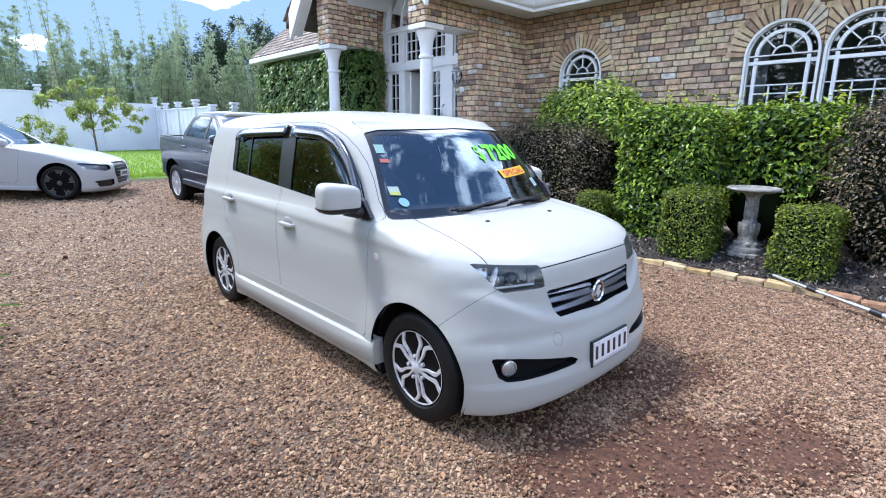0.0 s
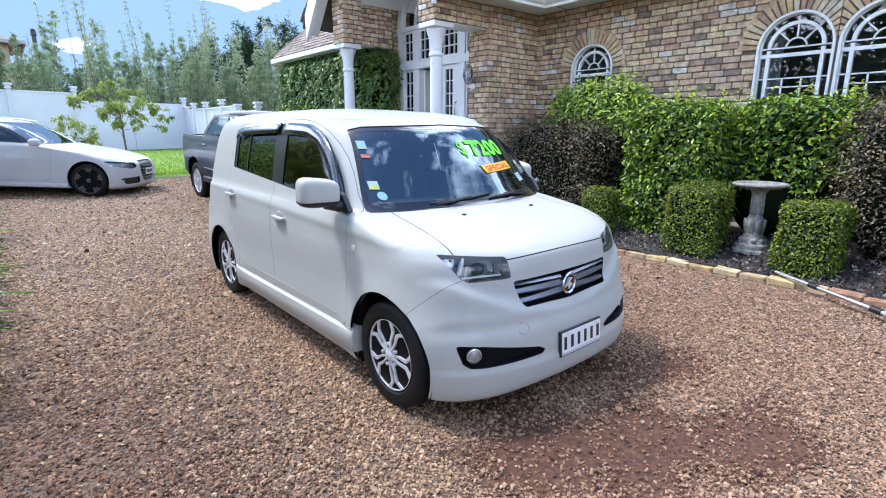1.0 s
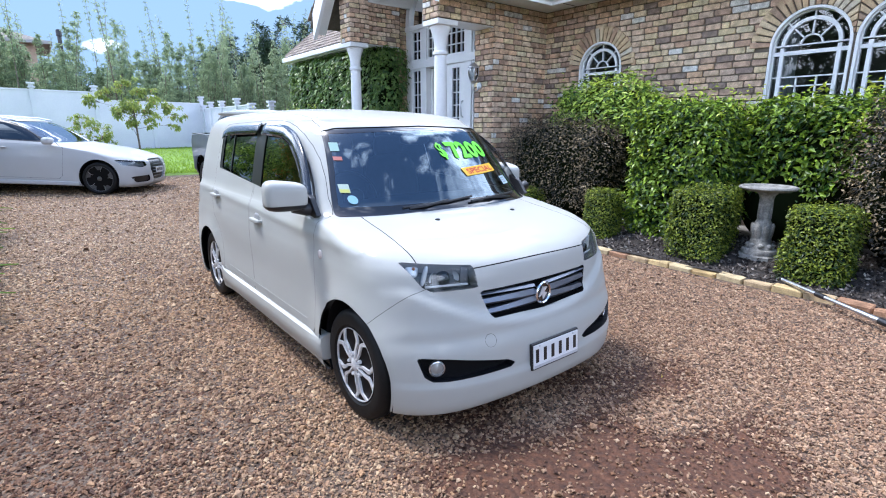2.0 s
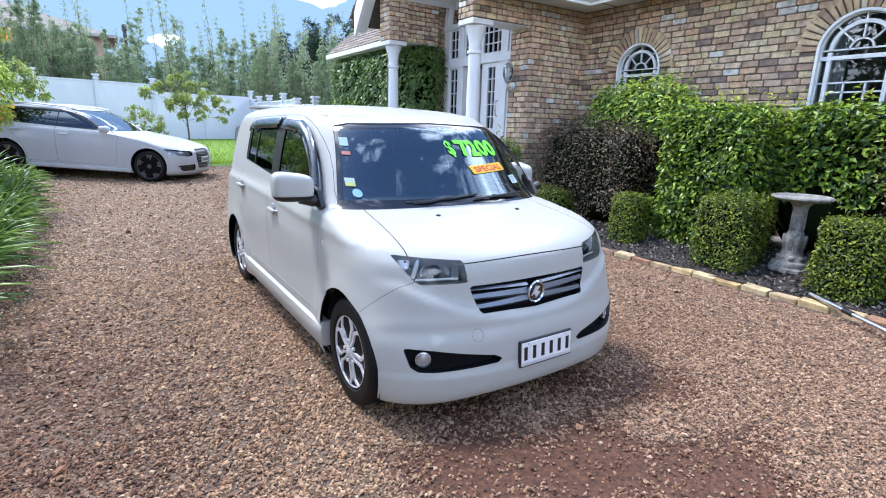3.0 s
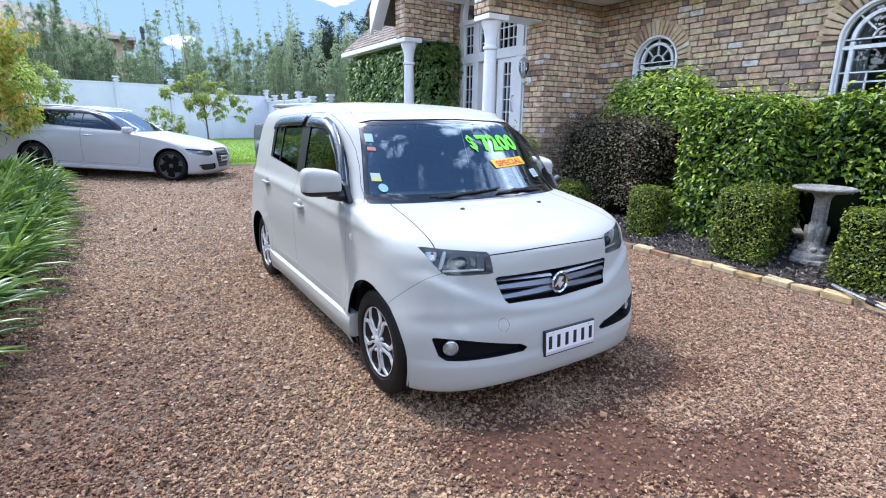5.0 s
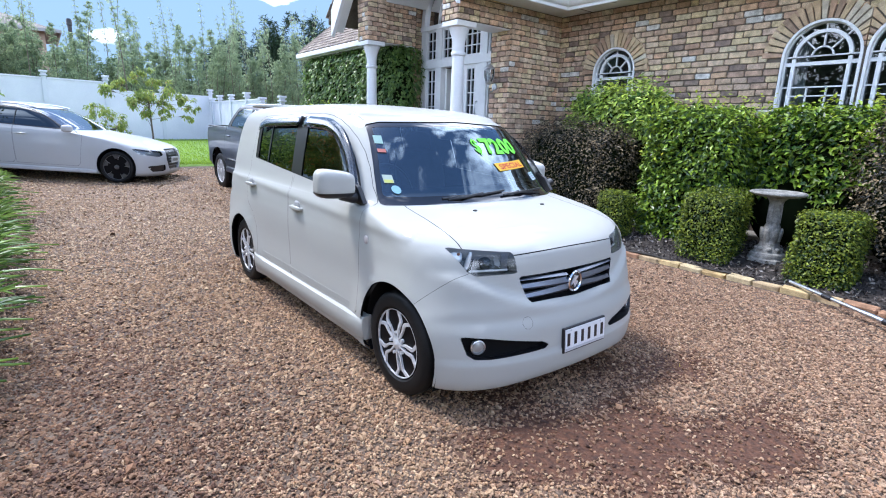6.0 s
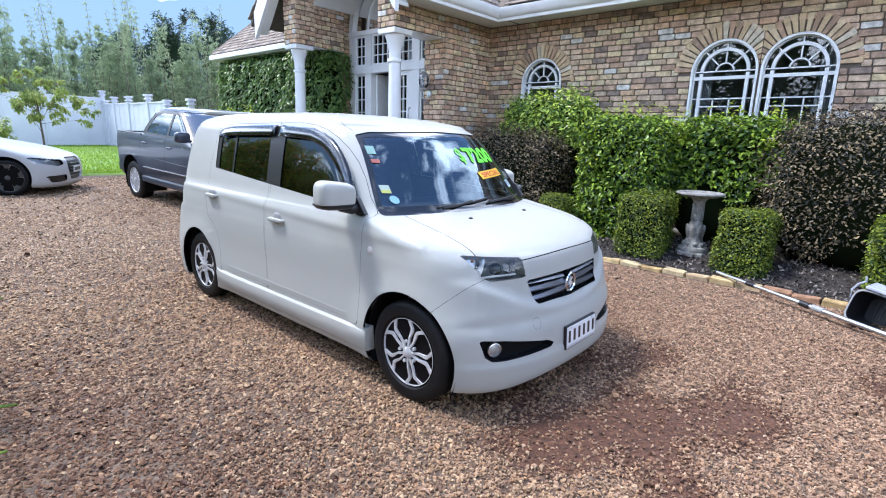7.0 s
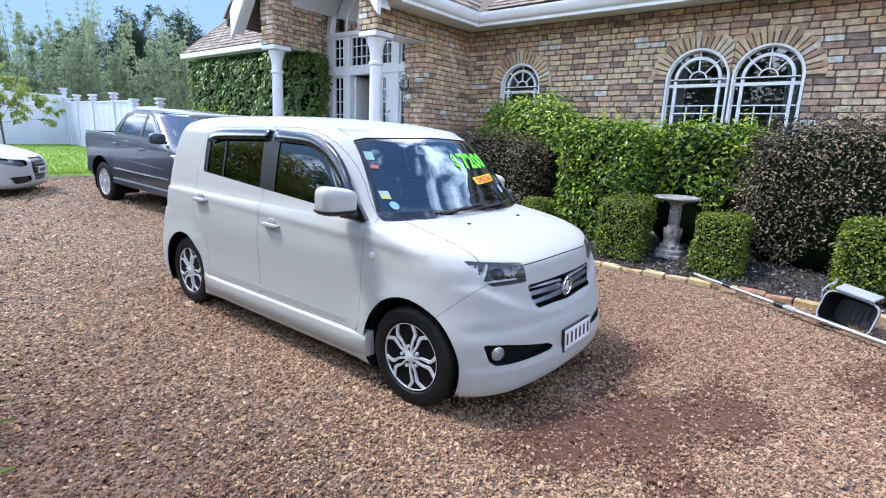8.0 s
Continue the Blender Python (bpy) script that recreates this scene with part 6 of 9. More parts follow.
# head lamps
for sgn, lamp in hl.items():
    h = new("head_lamp")
    h.empty_display_size = 0.1
    h.parent = hatch
    lamp.moved(-0.075).put("reflector_bowl", plain("lamp_bowl", (0.055, 0.058, 0.062), 0.3, 0.2), h, "smoked dark lamp bowl")
    v, f = lamp.rim(0.075)
    mesh_ob("lamp_edge", v, f, M_GREY_TRIM, h)
    lamp.moved(-0.001).put("lens", M_LENS, h, "clear lamp lens").visible_shadow = False
    LM = Matrix.Translation((sgn * 0.520, 1.452, 0.786)) @ Matrix.Rotation(sgn * 0.42, 4, "Z")
    part("projector", shift(lathe_bm([(0.0, -0.030), (0.018, -0.026), (0.030, -0.014), (0.034, 0.0), (0.034, 0.03)], 24, "y"), LM @ Matrix.Translation((0.0, 0, -0.014))), M_GLOSSBLACK, h, "dark round projector lens", True)
    # half-round bright dish hooded over the projector
    bm = bmesh.new()
    prev = None
    for k in range(19):
        a = radians(-20 + 220 * k / 18)
        ring = [bm.verts.new((1.45 * rr * math.cos(a), yy, -0.012 + rr * math.sin(a))) for rr, yy in ((0.036, 0.022), (0.045, 0.004), (0.050, -0.012))]
        if prev:
            for q in range(2):
                bm.faces.new((prev[q], prev[q + 1], ring[q + 1], ring[q]))
        prev = ring
    part("reflector_dish", shift(bm, LM), M_LAMPBRIGHT, h, "bright curved reflector", True)
    part("inner_trim", shift(box_bm((-0.020, 0.020, -0.004, 0.004, -0.044, 0.040), bevel=0.003), Matrix.Translation((sgn * 0.432, 1.410, 0.782)) @ Matrix.Rotation(sgn * 0.22, 4, "Z")), M_GUNMETAL, h)
    part("lower_trim", shift(box_bm((-0.105, 0.105, -0.004, 0.004, -0.005, 0.005), bevel=0.002), Matrix.Translation((sgn * 0.520, 1.430, 0.742)) @ Matrix.Rotation(sgn * 0.36, 4, "Z")), M_LAMPBRIGHT, h)
    part("divider", shift(rounded_block((0.012, 0.018, 0.050), 3, 3), Matrix.Translation((sgn * 0.606, 1.488, 0.790)) @ Matrix.Rotation(sgn * 0.6, 4, "Z") @ Matrix.Rotation(sgn * -0.25, 4, "Y")), M_LAMPBRIGHT, h, "", True)
    part("indicator", shift(rounded_block((0.030, 0.014, 0.032), 3.5, 3), Matrix.Translation((sgn * 0.648, 1.530, 0.812)) @ Matrix.Rotation(sgn * 0.8, 4, "Z") @ Matrix.Rotation(radians(-25), 4, "X")), M_LAMPBRIGHT, h, "bright side reflector", True)
    part("indicator_bulb", shift(rounded_block((0.008, 0.010, 0.008), 2, 2), Matrix.Translation((sgn * 0.648, 1.512, 0.826))), plain("amber_bulb", (0.55, 0.22, 0.08), 0.3), h, "small amber bulb", True)

# grille: recess, four swept bars, badge
gr = new("grille")
gr.empty_display_size = 0.1
gr.parent = hatch
hole.moved(-0.06).put("grille_back", M_MATT, gr)
v, f = hole.rim(0.06)
mesh_ob("grille_edge", v, f, M_BLACK, gr)


def nose_y(x, z, off=0.0):
    w = 0.845
    f = np.interp(z, [0.32, 0.435, 0.515, 0.565, 0.685, 0.778], [1.213, 1.221, 1.248, 1.280, 1.305, 1.322])
    return f + 0.47 * (1 - (1 - (abs(x) / w) ** 2.5) ** (1 / 2.5)) + off


for side in (-1, 1):
    for z0, z1, th in ((0.693, 0.680, 0.007), (0.655, 0.645, 0.016), (0.606, 0.612, 0.015)):
        bm = bmesh.new()
        prev = None
        for k in range(15):
            s = k / 14
            x = side * (0.388 - 0.345 * s) * (1.0 if z0 > 0.65 else 0.92 if z0 < 0.62 else 0.97)
            z = z0 + (z1 - z0) * s ** 1.5
            t = th * (0.9 + 0.5 * s)
            y = nose_y(x, z, 0.004)
            ring = [bm.verts.new(p) for p in ((x, y - 0.004, z - t * 0.2), (x, y + 0.008, z + t), (x, y + 0.035, z + t * 0.8), (x, y + 0.035, z - t * 0.9), (x, y + 0.010, z - t))]
            if prev:
                for q in range(5):
                    bm.faces.new((prev[q], prev[(q + 1) % 5], ring[(q + 1) % 5], ring[q]))
            else:
                bm.faces.new(ring)
            prev = ring
        bm.faces.new(prev)
        part("grille_bar", bm, M_GUNMETAL, gr, "gunmetal grille bar", True)
part("badge_ring", shift(lathe_bm([(0.052, 0.0), (0.056, -0.012), (0.050, -0.018), (0.044, -0.012), (0.043, 0.0)], 32, "y", closed=True), Matrix.Translation((0.0, 1.299, 0.641)) @ Matrix.Diagonal((1, 1, 1.08, 1))), M_CHROME, gr, "round chrome badge ring", True)
part("badge_disc", shift(lathe_bm([(0.0, -0.008), (0.044, -0.006), (0.044, 0.02)], 32, "y"), Matrix.Translation((0.0, 1.299, 0.641))), M_GLOSSBLACK, gr, "", True)
part("badge_mark", shift(prism_bm([(-0.03, -0.02), (-0.005, 0.03), (0.026, 0.026), (0.005, 0.004), (0.026, -0.004), (0.0, -0.034), (-0.012, -0.008)], "y", -0.014, -0.004), Matrix.Translation((0.0, 1.299, 0.641))), M_SILVER, gr)

# number plate with plain bars in place of its characters
pl = new("number_plate")
pl.empty_display_size = 0.1
pl.parent = hatch
PM = Matrix.Translation((0.018, 1.207, 0.356)) @ Matrix.Rotation(radians(-4), 4, "X") @ Matrix.Rotation(radians(0.5), 4, "Z")
part("plate_surround", shift(box_bm((-0.183, 0.183, -0.006, 0.012, -0.070, 0.070), bevel=0.006), PM), M_BLACK, pl)
part("plate", shift(box_bm((-0.174, 0.174, -0.010, -0.004, -0.0605, 0.0605), bevel=0.002), PM), plain("plate_white", (0.72, 0.73, 0.74), 0.35), pl)
part("plate_strip", shift(box_bm((-0.170, 0.170, -0.0118, -0.0098, -0.058, -0.044)), PM), plain("plate_grey", (0.50, 0.50, 0.52), 0.4), pl)
for k in range(6):
    x = -0.148 + k * 0.0585
    part("plate_bar", shift(box_bm((x - 0.0105, x + 0.0105, -0.0122, -0.0098, -0.030, 0.038)), PM), M_BLACK, pl)
for x in (-0.13, 0.13):
    part("plate_screw", shift(lathe_bm([(0.0, -0.013), (0.005, -0.012), (0.005, -0.009)], 10, "y", (x, 0, 0.053)), PM), M_SATIN, pl)

# sills
for sgn in (-1, 1):
    xs = [(0.80, 0.340), (0.845, 0.334), (0.862, 0.318), (0.866, 0.285), (0.860, 0.215), (0.845, 0.196), (0.79, 0.196)]
    bm = bmesh.new()
    prev = None
    for y, k, dz in ((2.120, 0.985, 0.006), (2.142, 0.998, 0.006), (2.30, 0.994, 0.0), (3.0, 0.992, -0.004), (3.8, 0.996, -0.010), (3.96, 1.0, 0.0), (4.00, 1.0, 0.02)):
        ring = [bm.verts.new((sgn * a * k, y, b + dz * (1 if b > 0.25 else 0.0))) for a, b in xs]
        if prev:
            for q in range(len(xs)):
                bm.faces.new((prev[q], prev[(q + 1) % len(xs)], ring[(q + 1) % len(xs)], ring[q]))
        else:
            bm.faces.new(ring)
        prev = ring
    bm.faces.new(prev)
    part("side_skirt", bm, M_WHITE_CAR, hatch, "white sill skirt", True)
    # grey strip low on the doors, painting the shade of their recess
    part("door_recess_shade", box_bm((sgn * 0.822, sgn * 0.8415, 2.22, 3.86, 0.350, 0.394), bevel=0.006), plain("recess_shade_grey", (0.34, 0.34, 0.32), 0.5), hatch, "grey strip painting the shade of the lower door recess")

# underside pan
part("underbody", box_bm((-0.74, 0.74, 1.45, 4.75, 0.17, 0.24)), M_MATT, hatch)
for sgn in (-1, 1):
    for cy, rr in ((FY, 0.335), (RY, 0.325)):
        arch_liner(hatch, sgn * 0.805, sgn * 0.50, cy, HUB + 0.012, rr + 0.012)
        wheel(hatch, sgn * 0.735, cy, HUB, -1 if sgn < 0 else 1, 0.288, 0.196, 0.185, "cover", M_DISH, M_SILVER)

# mirrors
for sgn in (-1, 1):
    mr = new("door_mirror")
    mr.empty_display_size = 0.1
    mr.parent = hatch
    bm = rounded_block((0.112, 0.085, 0.078), 4.2, 4)
    for v in bm.verts:
        v.co.z *= 1 - 0.18 * (v.co.x * sgn / 0.112) * -1 if v.co.z > 0 else 1
        v.co.y *= 1.0 if v.co.y < 0 else 0.6
    bmesh.ops.bisect_plane(bm, geom=list(bm.verts) + list(bm.edges) + list(bm.faces), plane_co=(0, 0, -0.045), plane_no=(0, 0, 1), clear_inner=True)
    bmesh.ops.holes_fill(bm, edges=[e for e in bm.edges if e.is_boundary])
    T = Matrix.Translation((-0.935, 2.285, 1.105)) @ Matrix.Rotation(-0.12, 4, "Z")
    if sgn > 0:     # folded in against the door
        T = Matrix.Translation((0.846, 2.43, 1.118)) @ Matrix.Rotation(radians(72), 4, "Z")
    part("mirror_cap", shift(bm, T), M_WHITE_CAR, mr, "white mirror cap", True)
    bm = rounded_block((0.114, 0.087, 0.079), 4.2, 3)
    bmesh.ops.bisect_plane(bm, geom=list(bm.verts) + list(bm.edges) + list(bm.faces), plane_co=(0, 0, -0.046), plane_no=(0, 0, 1), clear_outer=True)
    bmesh.ops.holes_fill(bm, edges=[e for e in bm.edges if e.is_boundary])
    part("mirror_base", shift(bm, T), M_BLACK, mr, "black mirror underside", True)
    part("mirror_arm", tube_bm([(sgn * 0.90, 2.27, 1.045), (sgn * 0.83, 2.26, 1.025), (sgn * 0.79, 2.25, 1.03)], 0.034, 10), M_BLACK, mr, "", True)
    part("mirror_foot", prism_bm([(2.165, 1.000), (2.235, 1.088), (2.33, 1.125), (2.31, 1.0), (2.20, 0.985)], "x", sgn * 0.785, sgn * 0.815, bevel=0.004), M_BLACK, mr)
    part("mirror_glass", shift(box_bm((-0.09, 0.09, 0.052, 0.058, -0.04, 0.05), bevel=0.002), T), M_CHROME, mr)

# door handles with cups
for sgn in (-1, 1):
    for y, z in ((3.055, 0.862), (4.025, 0.935)):
        # grey block paints the shade in the cup; no hollow is cut
        part("handle_cup", shift(rounded_block((0.008, 0.055, 0.040), 2.5, 2), Matrix.Translation((sgn * 0.841, y + 0.005, z + 0.004))), plain("handle_shadow", (0.26, 0.26, 0.26), 0.5), hatch, "grey block painting the shaded hollow behind the handle", True)
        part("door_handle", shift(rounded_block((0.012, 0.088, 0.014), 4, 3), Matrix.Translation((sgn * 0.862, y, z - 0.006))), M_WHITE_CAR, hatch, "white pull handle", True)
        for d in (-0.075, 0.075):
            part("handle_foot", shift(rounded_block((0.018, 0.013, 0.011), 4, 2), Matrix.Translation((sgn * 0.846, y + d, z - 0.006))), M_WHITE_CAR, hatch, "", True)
    part("side_repeater", shift(rounded_block((0.008, 0.020, 0.024), 4, 2), Matrix.Translation((sgn * 0.842, 2.085, 0.812))), plain("repeater_lens", (0.62, 0.55, 0.52), 0.2, 0.0, 0.5), hatch, "pale side indicator", True)
    # smoked rain visors over the door glass
    for pts in ([(2.245, 1.075), (2.30, 1.150), (2.38, 1.255), (2.48, 1.345), (2.60, 1.415), (2.72, 1.452), (2.85, 1.474), (3.20, 1.487)], [(3.265, 1.487), (3.60, 1.480), (3.95, 1.468), (4.085, 1.440)]):
        path = smooth_path(pts, 5, False)
        bm = bmesh.new()
        prev = None
        for k, (y, z) in enumerate(path):
            s = k / (len(path) - 1)
            d = np.array(path[min(k + 1, len(path) - 1)]) - np.array(path[max(k - 1, 0)])
            d = d / (np.linalg.norm(d) + 1e-9)
            down = np.array([d[1], -d[0]])
            if down[1] > 0:
                down = -down
            wd = 0.072 if len(pts) < 6 else 0.034 + 0.040 * min(1, s * 2.2)
            xb = float(np.interp(z, [1.02, 1.10, 1.25, 1.38, 1.45, 1.495], [0.802, 0.786, 0.752, 0.718, 0.697, 0.678]))
            ring = []
            for q, (out, dn) in enumerate(((0.004, 0.0), (0.018, wd * 0.25), (0.026, wd * 0.6), (0.030, wd))):
                ring.append(bm.verts.new((sgn * (xb + out + dn * 0.2), y + down[0] * dn, z + down[1] * dn)))
            if prev:
                for q in range(3):
                    bm.faces.new((prev[q], prev[q + 1], ring[q + 1], ring[q]))
            prev = ring
        ob = part("rain_visor", bm, M_VISOR, hatch, "smoked plastic rain visor", True)
        sol = ob.modifiers.new("thick", "SOLIDIFY")
        sol.thickness = 0.003

# wipers, washer jets, cowl
part("cowl", prism_bm([(-0.70, 2.11), (-0.45, 2.015), (0, 1.99), (0.45, 2.015), (0.70, 2.11), (0.62, 2.16), (0, 2.05), (-0.62, 2.16)], "z", 0.965, 0.994), M_BLACK, hatch)
for pts, bl in (([(-0.32, 2.015, 1.012), (-0.22, 1.995, 1.022), (-0.05, 2.005, 1.040)], [(-0.36, 2.020, 1.020), (-0.05, 1.995, 1.035), (0.14, 2.010, 1.048)]), ([(0.52, 2.055, 1.010), (0.42, 2.02, 1.022), (0.26, 2.005, 1.034)], [(0.12, 1.990, 1.022), (0.32, 1.998, 1.034), (0.54, 2.055, 1.040)])):
    part("wiper_arm", tube_bm(pts, 0.009, 6), M_BLACK, hatch)
    part("wiper_blade", tube_bm(bl, 0.007, 6), M_BLACK, hatch)
for x in (-0.245, 0.34):
    part("washer_jet", shift(rounded_block((0.014, 0.012, 0.008), 3, 2), Matrix.Translation((x, 1.855, 0.963))), M_BLACK, hatch, "", True)

# tail lamp low on the corner, tailgate spoiler
for sgn in (-1, 1):
    part("tail_lamp", shift(rounded_block((0.05, 0.07, 0.10), 4, 3), Matrix.Translation((sgn * 0.66, 4.925, 0.63)) @ Matrix.Rotation(sgn * 0.5, 4, "Z")), plain("tail_red", (0.30, 0.02, 0.02), 0.15, 0, 0.6), hatch, "red tail lamp", True)
bm = rounded_block((0.60, 0.11, 0.018), 4, 4)
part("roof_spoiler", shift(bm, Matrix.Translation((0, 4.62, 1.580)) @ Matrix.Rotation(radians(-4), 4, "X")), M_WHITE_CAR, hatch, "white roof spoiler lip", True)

# cabin seen through the glass
part("dashboard", shift(rounded_block((0.66, 0.24, 0.10), 4, 4), Matrix.Translation((0, 2.30, 0.93))), M_DASH, hatch, "dark grey dashboard", True)
part("cabin_floor", box_bm((-0.74, 0.74, 2.1, 4.6, 0.30, 0.36)), M_MATT, hatch)
part("steering_wheel", shift(lathe_bm([(0.175, 0.0), (0.187, 0.012), (0.175, 0.024), (0.163, 0.012)], 32, "y", closed=True), Matrix.Translation((-0.36, 2.60, 1.02)) @ Matrix.Rotation(radians(-24), 4, "X")), M_BLACK, hatch, "black steering wheel rim", True)
part("steering_hub", shift(rounded_block((0.07, 0.03, 0.06), 3, 2), Matrix.Translation((-0.36, 2.59, 1.015))), M_BLACK, hatch, "", True)
for x in (-0.36, 0.36):
    for y0 in (2.95, 3.85):
        st = new("seat")
        st.empty_display_size = 0.1
        st.parent = hatch
        part("cushion", shift(rounded_block((0.24, 0.26, 0.09), 4, 3), Matrix.Translation((x, y0, 0.62))), M_FABRIC, st, "", True)
        part("backrest", shift(rounded_block((0.23, 0.09, 0.31), 4, 3), Matrix.Translation((x, y0 + 0.30, 0.95)) @ Matrix.Rotation(radians(-10), 4, "X")), M_FABRIC, st, "", True)
        part("headrest", shift(rounded_block((0.13, 0.055, 0.09), 3.5, 3), Matrix.Translation((x, y0 + 0.37, 1.31))), M_FABRIC, st, "", True)
part("rear_view_mirror", shift(rounded_block((0.11, 0.018, 0.032), 4, 3), Matrix.Translation((0.0, 2.42, 1.385))), M_BLACK, hatch, "", True)
part("headlining", box_bm((-0.56, 0.56, 2.65, 4.5, 1.50, 1.52)), M_GREY_TRIM, hatch)

# ---- writing and stickers on the windscreen ----
def screen_y(x, z):
    """The windscreen's surface at a place across and up."""
    a = np.array(HATCH_ROWS)
    w, f, c, n = (np.interp(z, a[15:, 0], a[15:, k]) for k in (1, 2, 4, 6))
    q = np.clip(np.abs(x) / w, 0, 0.999)
    return f + c * (1 - (1 - q ** n) ** (1 / n))


def letters(body_text, bold, spacing=1.0):
    cu = bpy.data.curves.new("lettering", "FONT")
    cu.body, cu.size, cu.space_character, cu.offset, cu.resolution_u = body_text, 1.0, spacing, bold, 3
    ob = bpy.data.objects.new("lettering", cu)
    me = bpy.data.meshes.new_from_object(ob)
    bm = bmesh.new()
    bm.from_mesh(me)
    bpy.data.objects.remove(ob)
    return bm


def on_screen(name, bm, corners, lift, mat, label=""):
    """Lays a flat shape on the windscreen: its bounding box goes to the four corners (bottom left, bottom right, top right, top left) in across and up."""
    bmesh.ops.triangulate(bm, faces=bm.faces)
    bmesh.ops.subdivide_edges(bm, edges=[e for e in bm.edges if e.calc_length() > 0.25], cuts=2)
    xs, ys = [v.co.x for v in bm.verts], [v.co.y for v in bm.verts]
    x0, x1, y0, y1 = min(xs), max(xs), min(ys), max(ys)
    c = [np.array(p) for p in corners]
    for v in bm.verts:
        s, t = (v.co.x - x0) / (x1 - x0), (v.co.y - y0) / (y1 - y0)
        p = (c[0] * (1 - s) + c[1] * s) * (1 - t) + (c[3] * (1 - s) + c[2] * s) * t
        v.co = Vector((p[0], float(screen_y(p[0], p[1])) - lift, p[1]))
    return part(name, bm, mat, hatch, label)


def slab(nx=6, ny=3):
    bm = bmesh.new()
    bmesh.ops.create_grid(bm, x_segments=nx, y_segments=ny, size=0.5)
    return bm


M_LIME = plain("lime_ink", (0.18, 0.85, 0.03), 0.5)
M_YELLOW = plain("yellow_sticker", (0.90, 0.52, 0.02), 0.45)
M_RED = plain("red_ink", (0.62, 0.05, 0.02), 0.5)
DIGITS = [(0.150, 1.268), (0.472, 1.268), (0.432, 1.372), (0.088, 1.372)]
on_screen("price", letters("7200", 0.045, 1.06), DIGITS, 0.0022, M_LIME, "fluorescent green price 7200")
on_screen("price_sign", letters("$", 0.03), [(0.052, 1.267), (0.105, 1.267), (0.064, 1.367), (0.011, 1.367)], 0.0022, M_LIME, "fluorescent green dollar sign")
on_screen("special_sticker", slab(10, 3), [(0.182, 1.163), (0.482, 1.180), (0.452, 1.230), (0.152, 1.211)], 0.0012, M_YELLOW, "yellow sticker with the word SPECIAL")
on_screen("special_word", letters("SPECIAL", 0.03, 1.02), [(0.208, 1.173), (0.460, 1.187), (0.438, 1.221), (0.185, 1.205)], 0.0022, M_RED, "red word SPECIAL")
on_screen("label_sticker", slab(3, 3), [(0.515, 1.090), (0.590, 1.093), (0.568, 1.145), (0.495, 1.141)], 0.0012, plain("pale_label", (0.45, 0.58, 0.62), 0.4), "pale service label")
for k in range(3):
    on_screen("label_bar", slab(2, 1), [(0.522 - 0.007 * k, 1.101 + 0.013 * k), (0.570 - 0.007 * k, 1.103 + 0.013 * k), (0.568 - 0.007 * k, 1.108 + 0.013 * k), (0.520 - 0.007 * k, 1.106 + 0.013 * k)], 0.0022, M_GREY_TRIM)
bm = bmesh.new()
bmesh.ops.create_circle(bm, cap_ends=True, segments=24, radius=0.5)
on_screen("round_sticker", bm, [(-0.636, 1.052), (-0.588, 1.050), (-0.584, 1.094), (-0.632, 1.096)], 0.0012, plain("blue_sticker", (0.22, 0.40, 0.50), 0.4), "round blue sticker")
on_screen("registration_label", slab(3, 3), [(-0.654, 1.108), (-0.606, 1.107), (-0.602, 1.152), (-0.650, 1.153)], 0.0012, plain("pale_green_label", (0.36, 0.44, 0.38), 0.4), "white and yellow registration label")
on_screen("registration_band", slab(3, 1), [(-0.652, 1.110), (-0.608, 1.109), (-0.607, 1.126), (-0.651, 1.127)], 0.0022, plain("label_yellow", (0.46, 0.48, 0.12), 0.4), "yellow band of the label")
on_screen("top_label", slab(3, 3), [(-0.614, 1.328), (-0.574, 1.327), (-0.566, 1.374), (-0.606, 1.375)], 0.0012, plain("mint_label", (0.22, 0.36, 0.33), 0.4), "pale green inspection label")
on_screen("red_label", slab(3, 2), [(-0.620, 1.278), (-0.580, 1.277), (-0.577, 1.297), (-0.617, 1.298)], 0.0012, plain("red_label_ink", (0.36, 0.11, 0.09), 0.4), "red label strip")

# ---- the white station wagon on the drive by the lawn ----
def placed(name, label, category, x, y, z, deg, slope):
    t = thing(name, label, category)
    t.matrix_basis = pose(x, y, z, 0, 0, deg) @ Matrix.Rotation(math.atan(slope), 4, "X")
    return t


def flank_parts(skin, host, paint_mat, doors, zone, panes, glass_mat, lo):
    """Window zones, panes and doors cut from both flanks; returns the remaining skin."""
    made = []
    for sgn in (-1, 1):
        z, skin = skin.cut(side_fn(poly(zone, 0.01), lo, sgn))
        for p in panes:
            g, z = z.cut(side_fn(poly(p, 0.0), lo, sgn))
            g.moved(-0.008).put("door_glass", glass_mat, host, "dark side glass")
        z.moved(-0.003).put("window_trim", M_BLACK, host, "black window surround")
    full = skin
    for sgn in (-1, 1):
        for d in doors:
            a, skin = skin.cut(side_fn(poly(d, -0.0015), lo, sgn))
            gap, skin = skin.cut(side_fn(poly(d, 0.0015), lo, sgn))
            made.append(a)
    full.moved(-0.014).put("inner_shell", M_MATT, host, "dark inner shell")
    for a in made:
        a.put("door", paint_mat, host)
    return skin


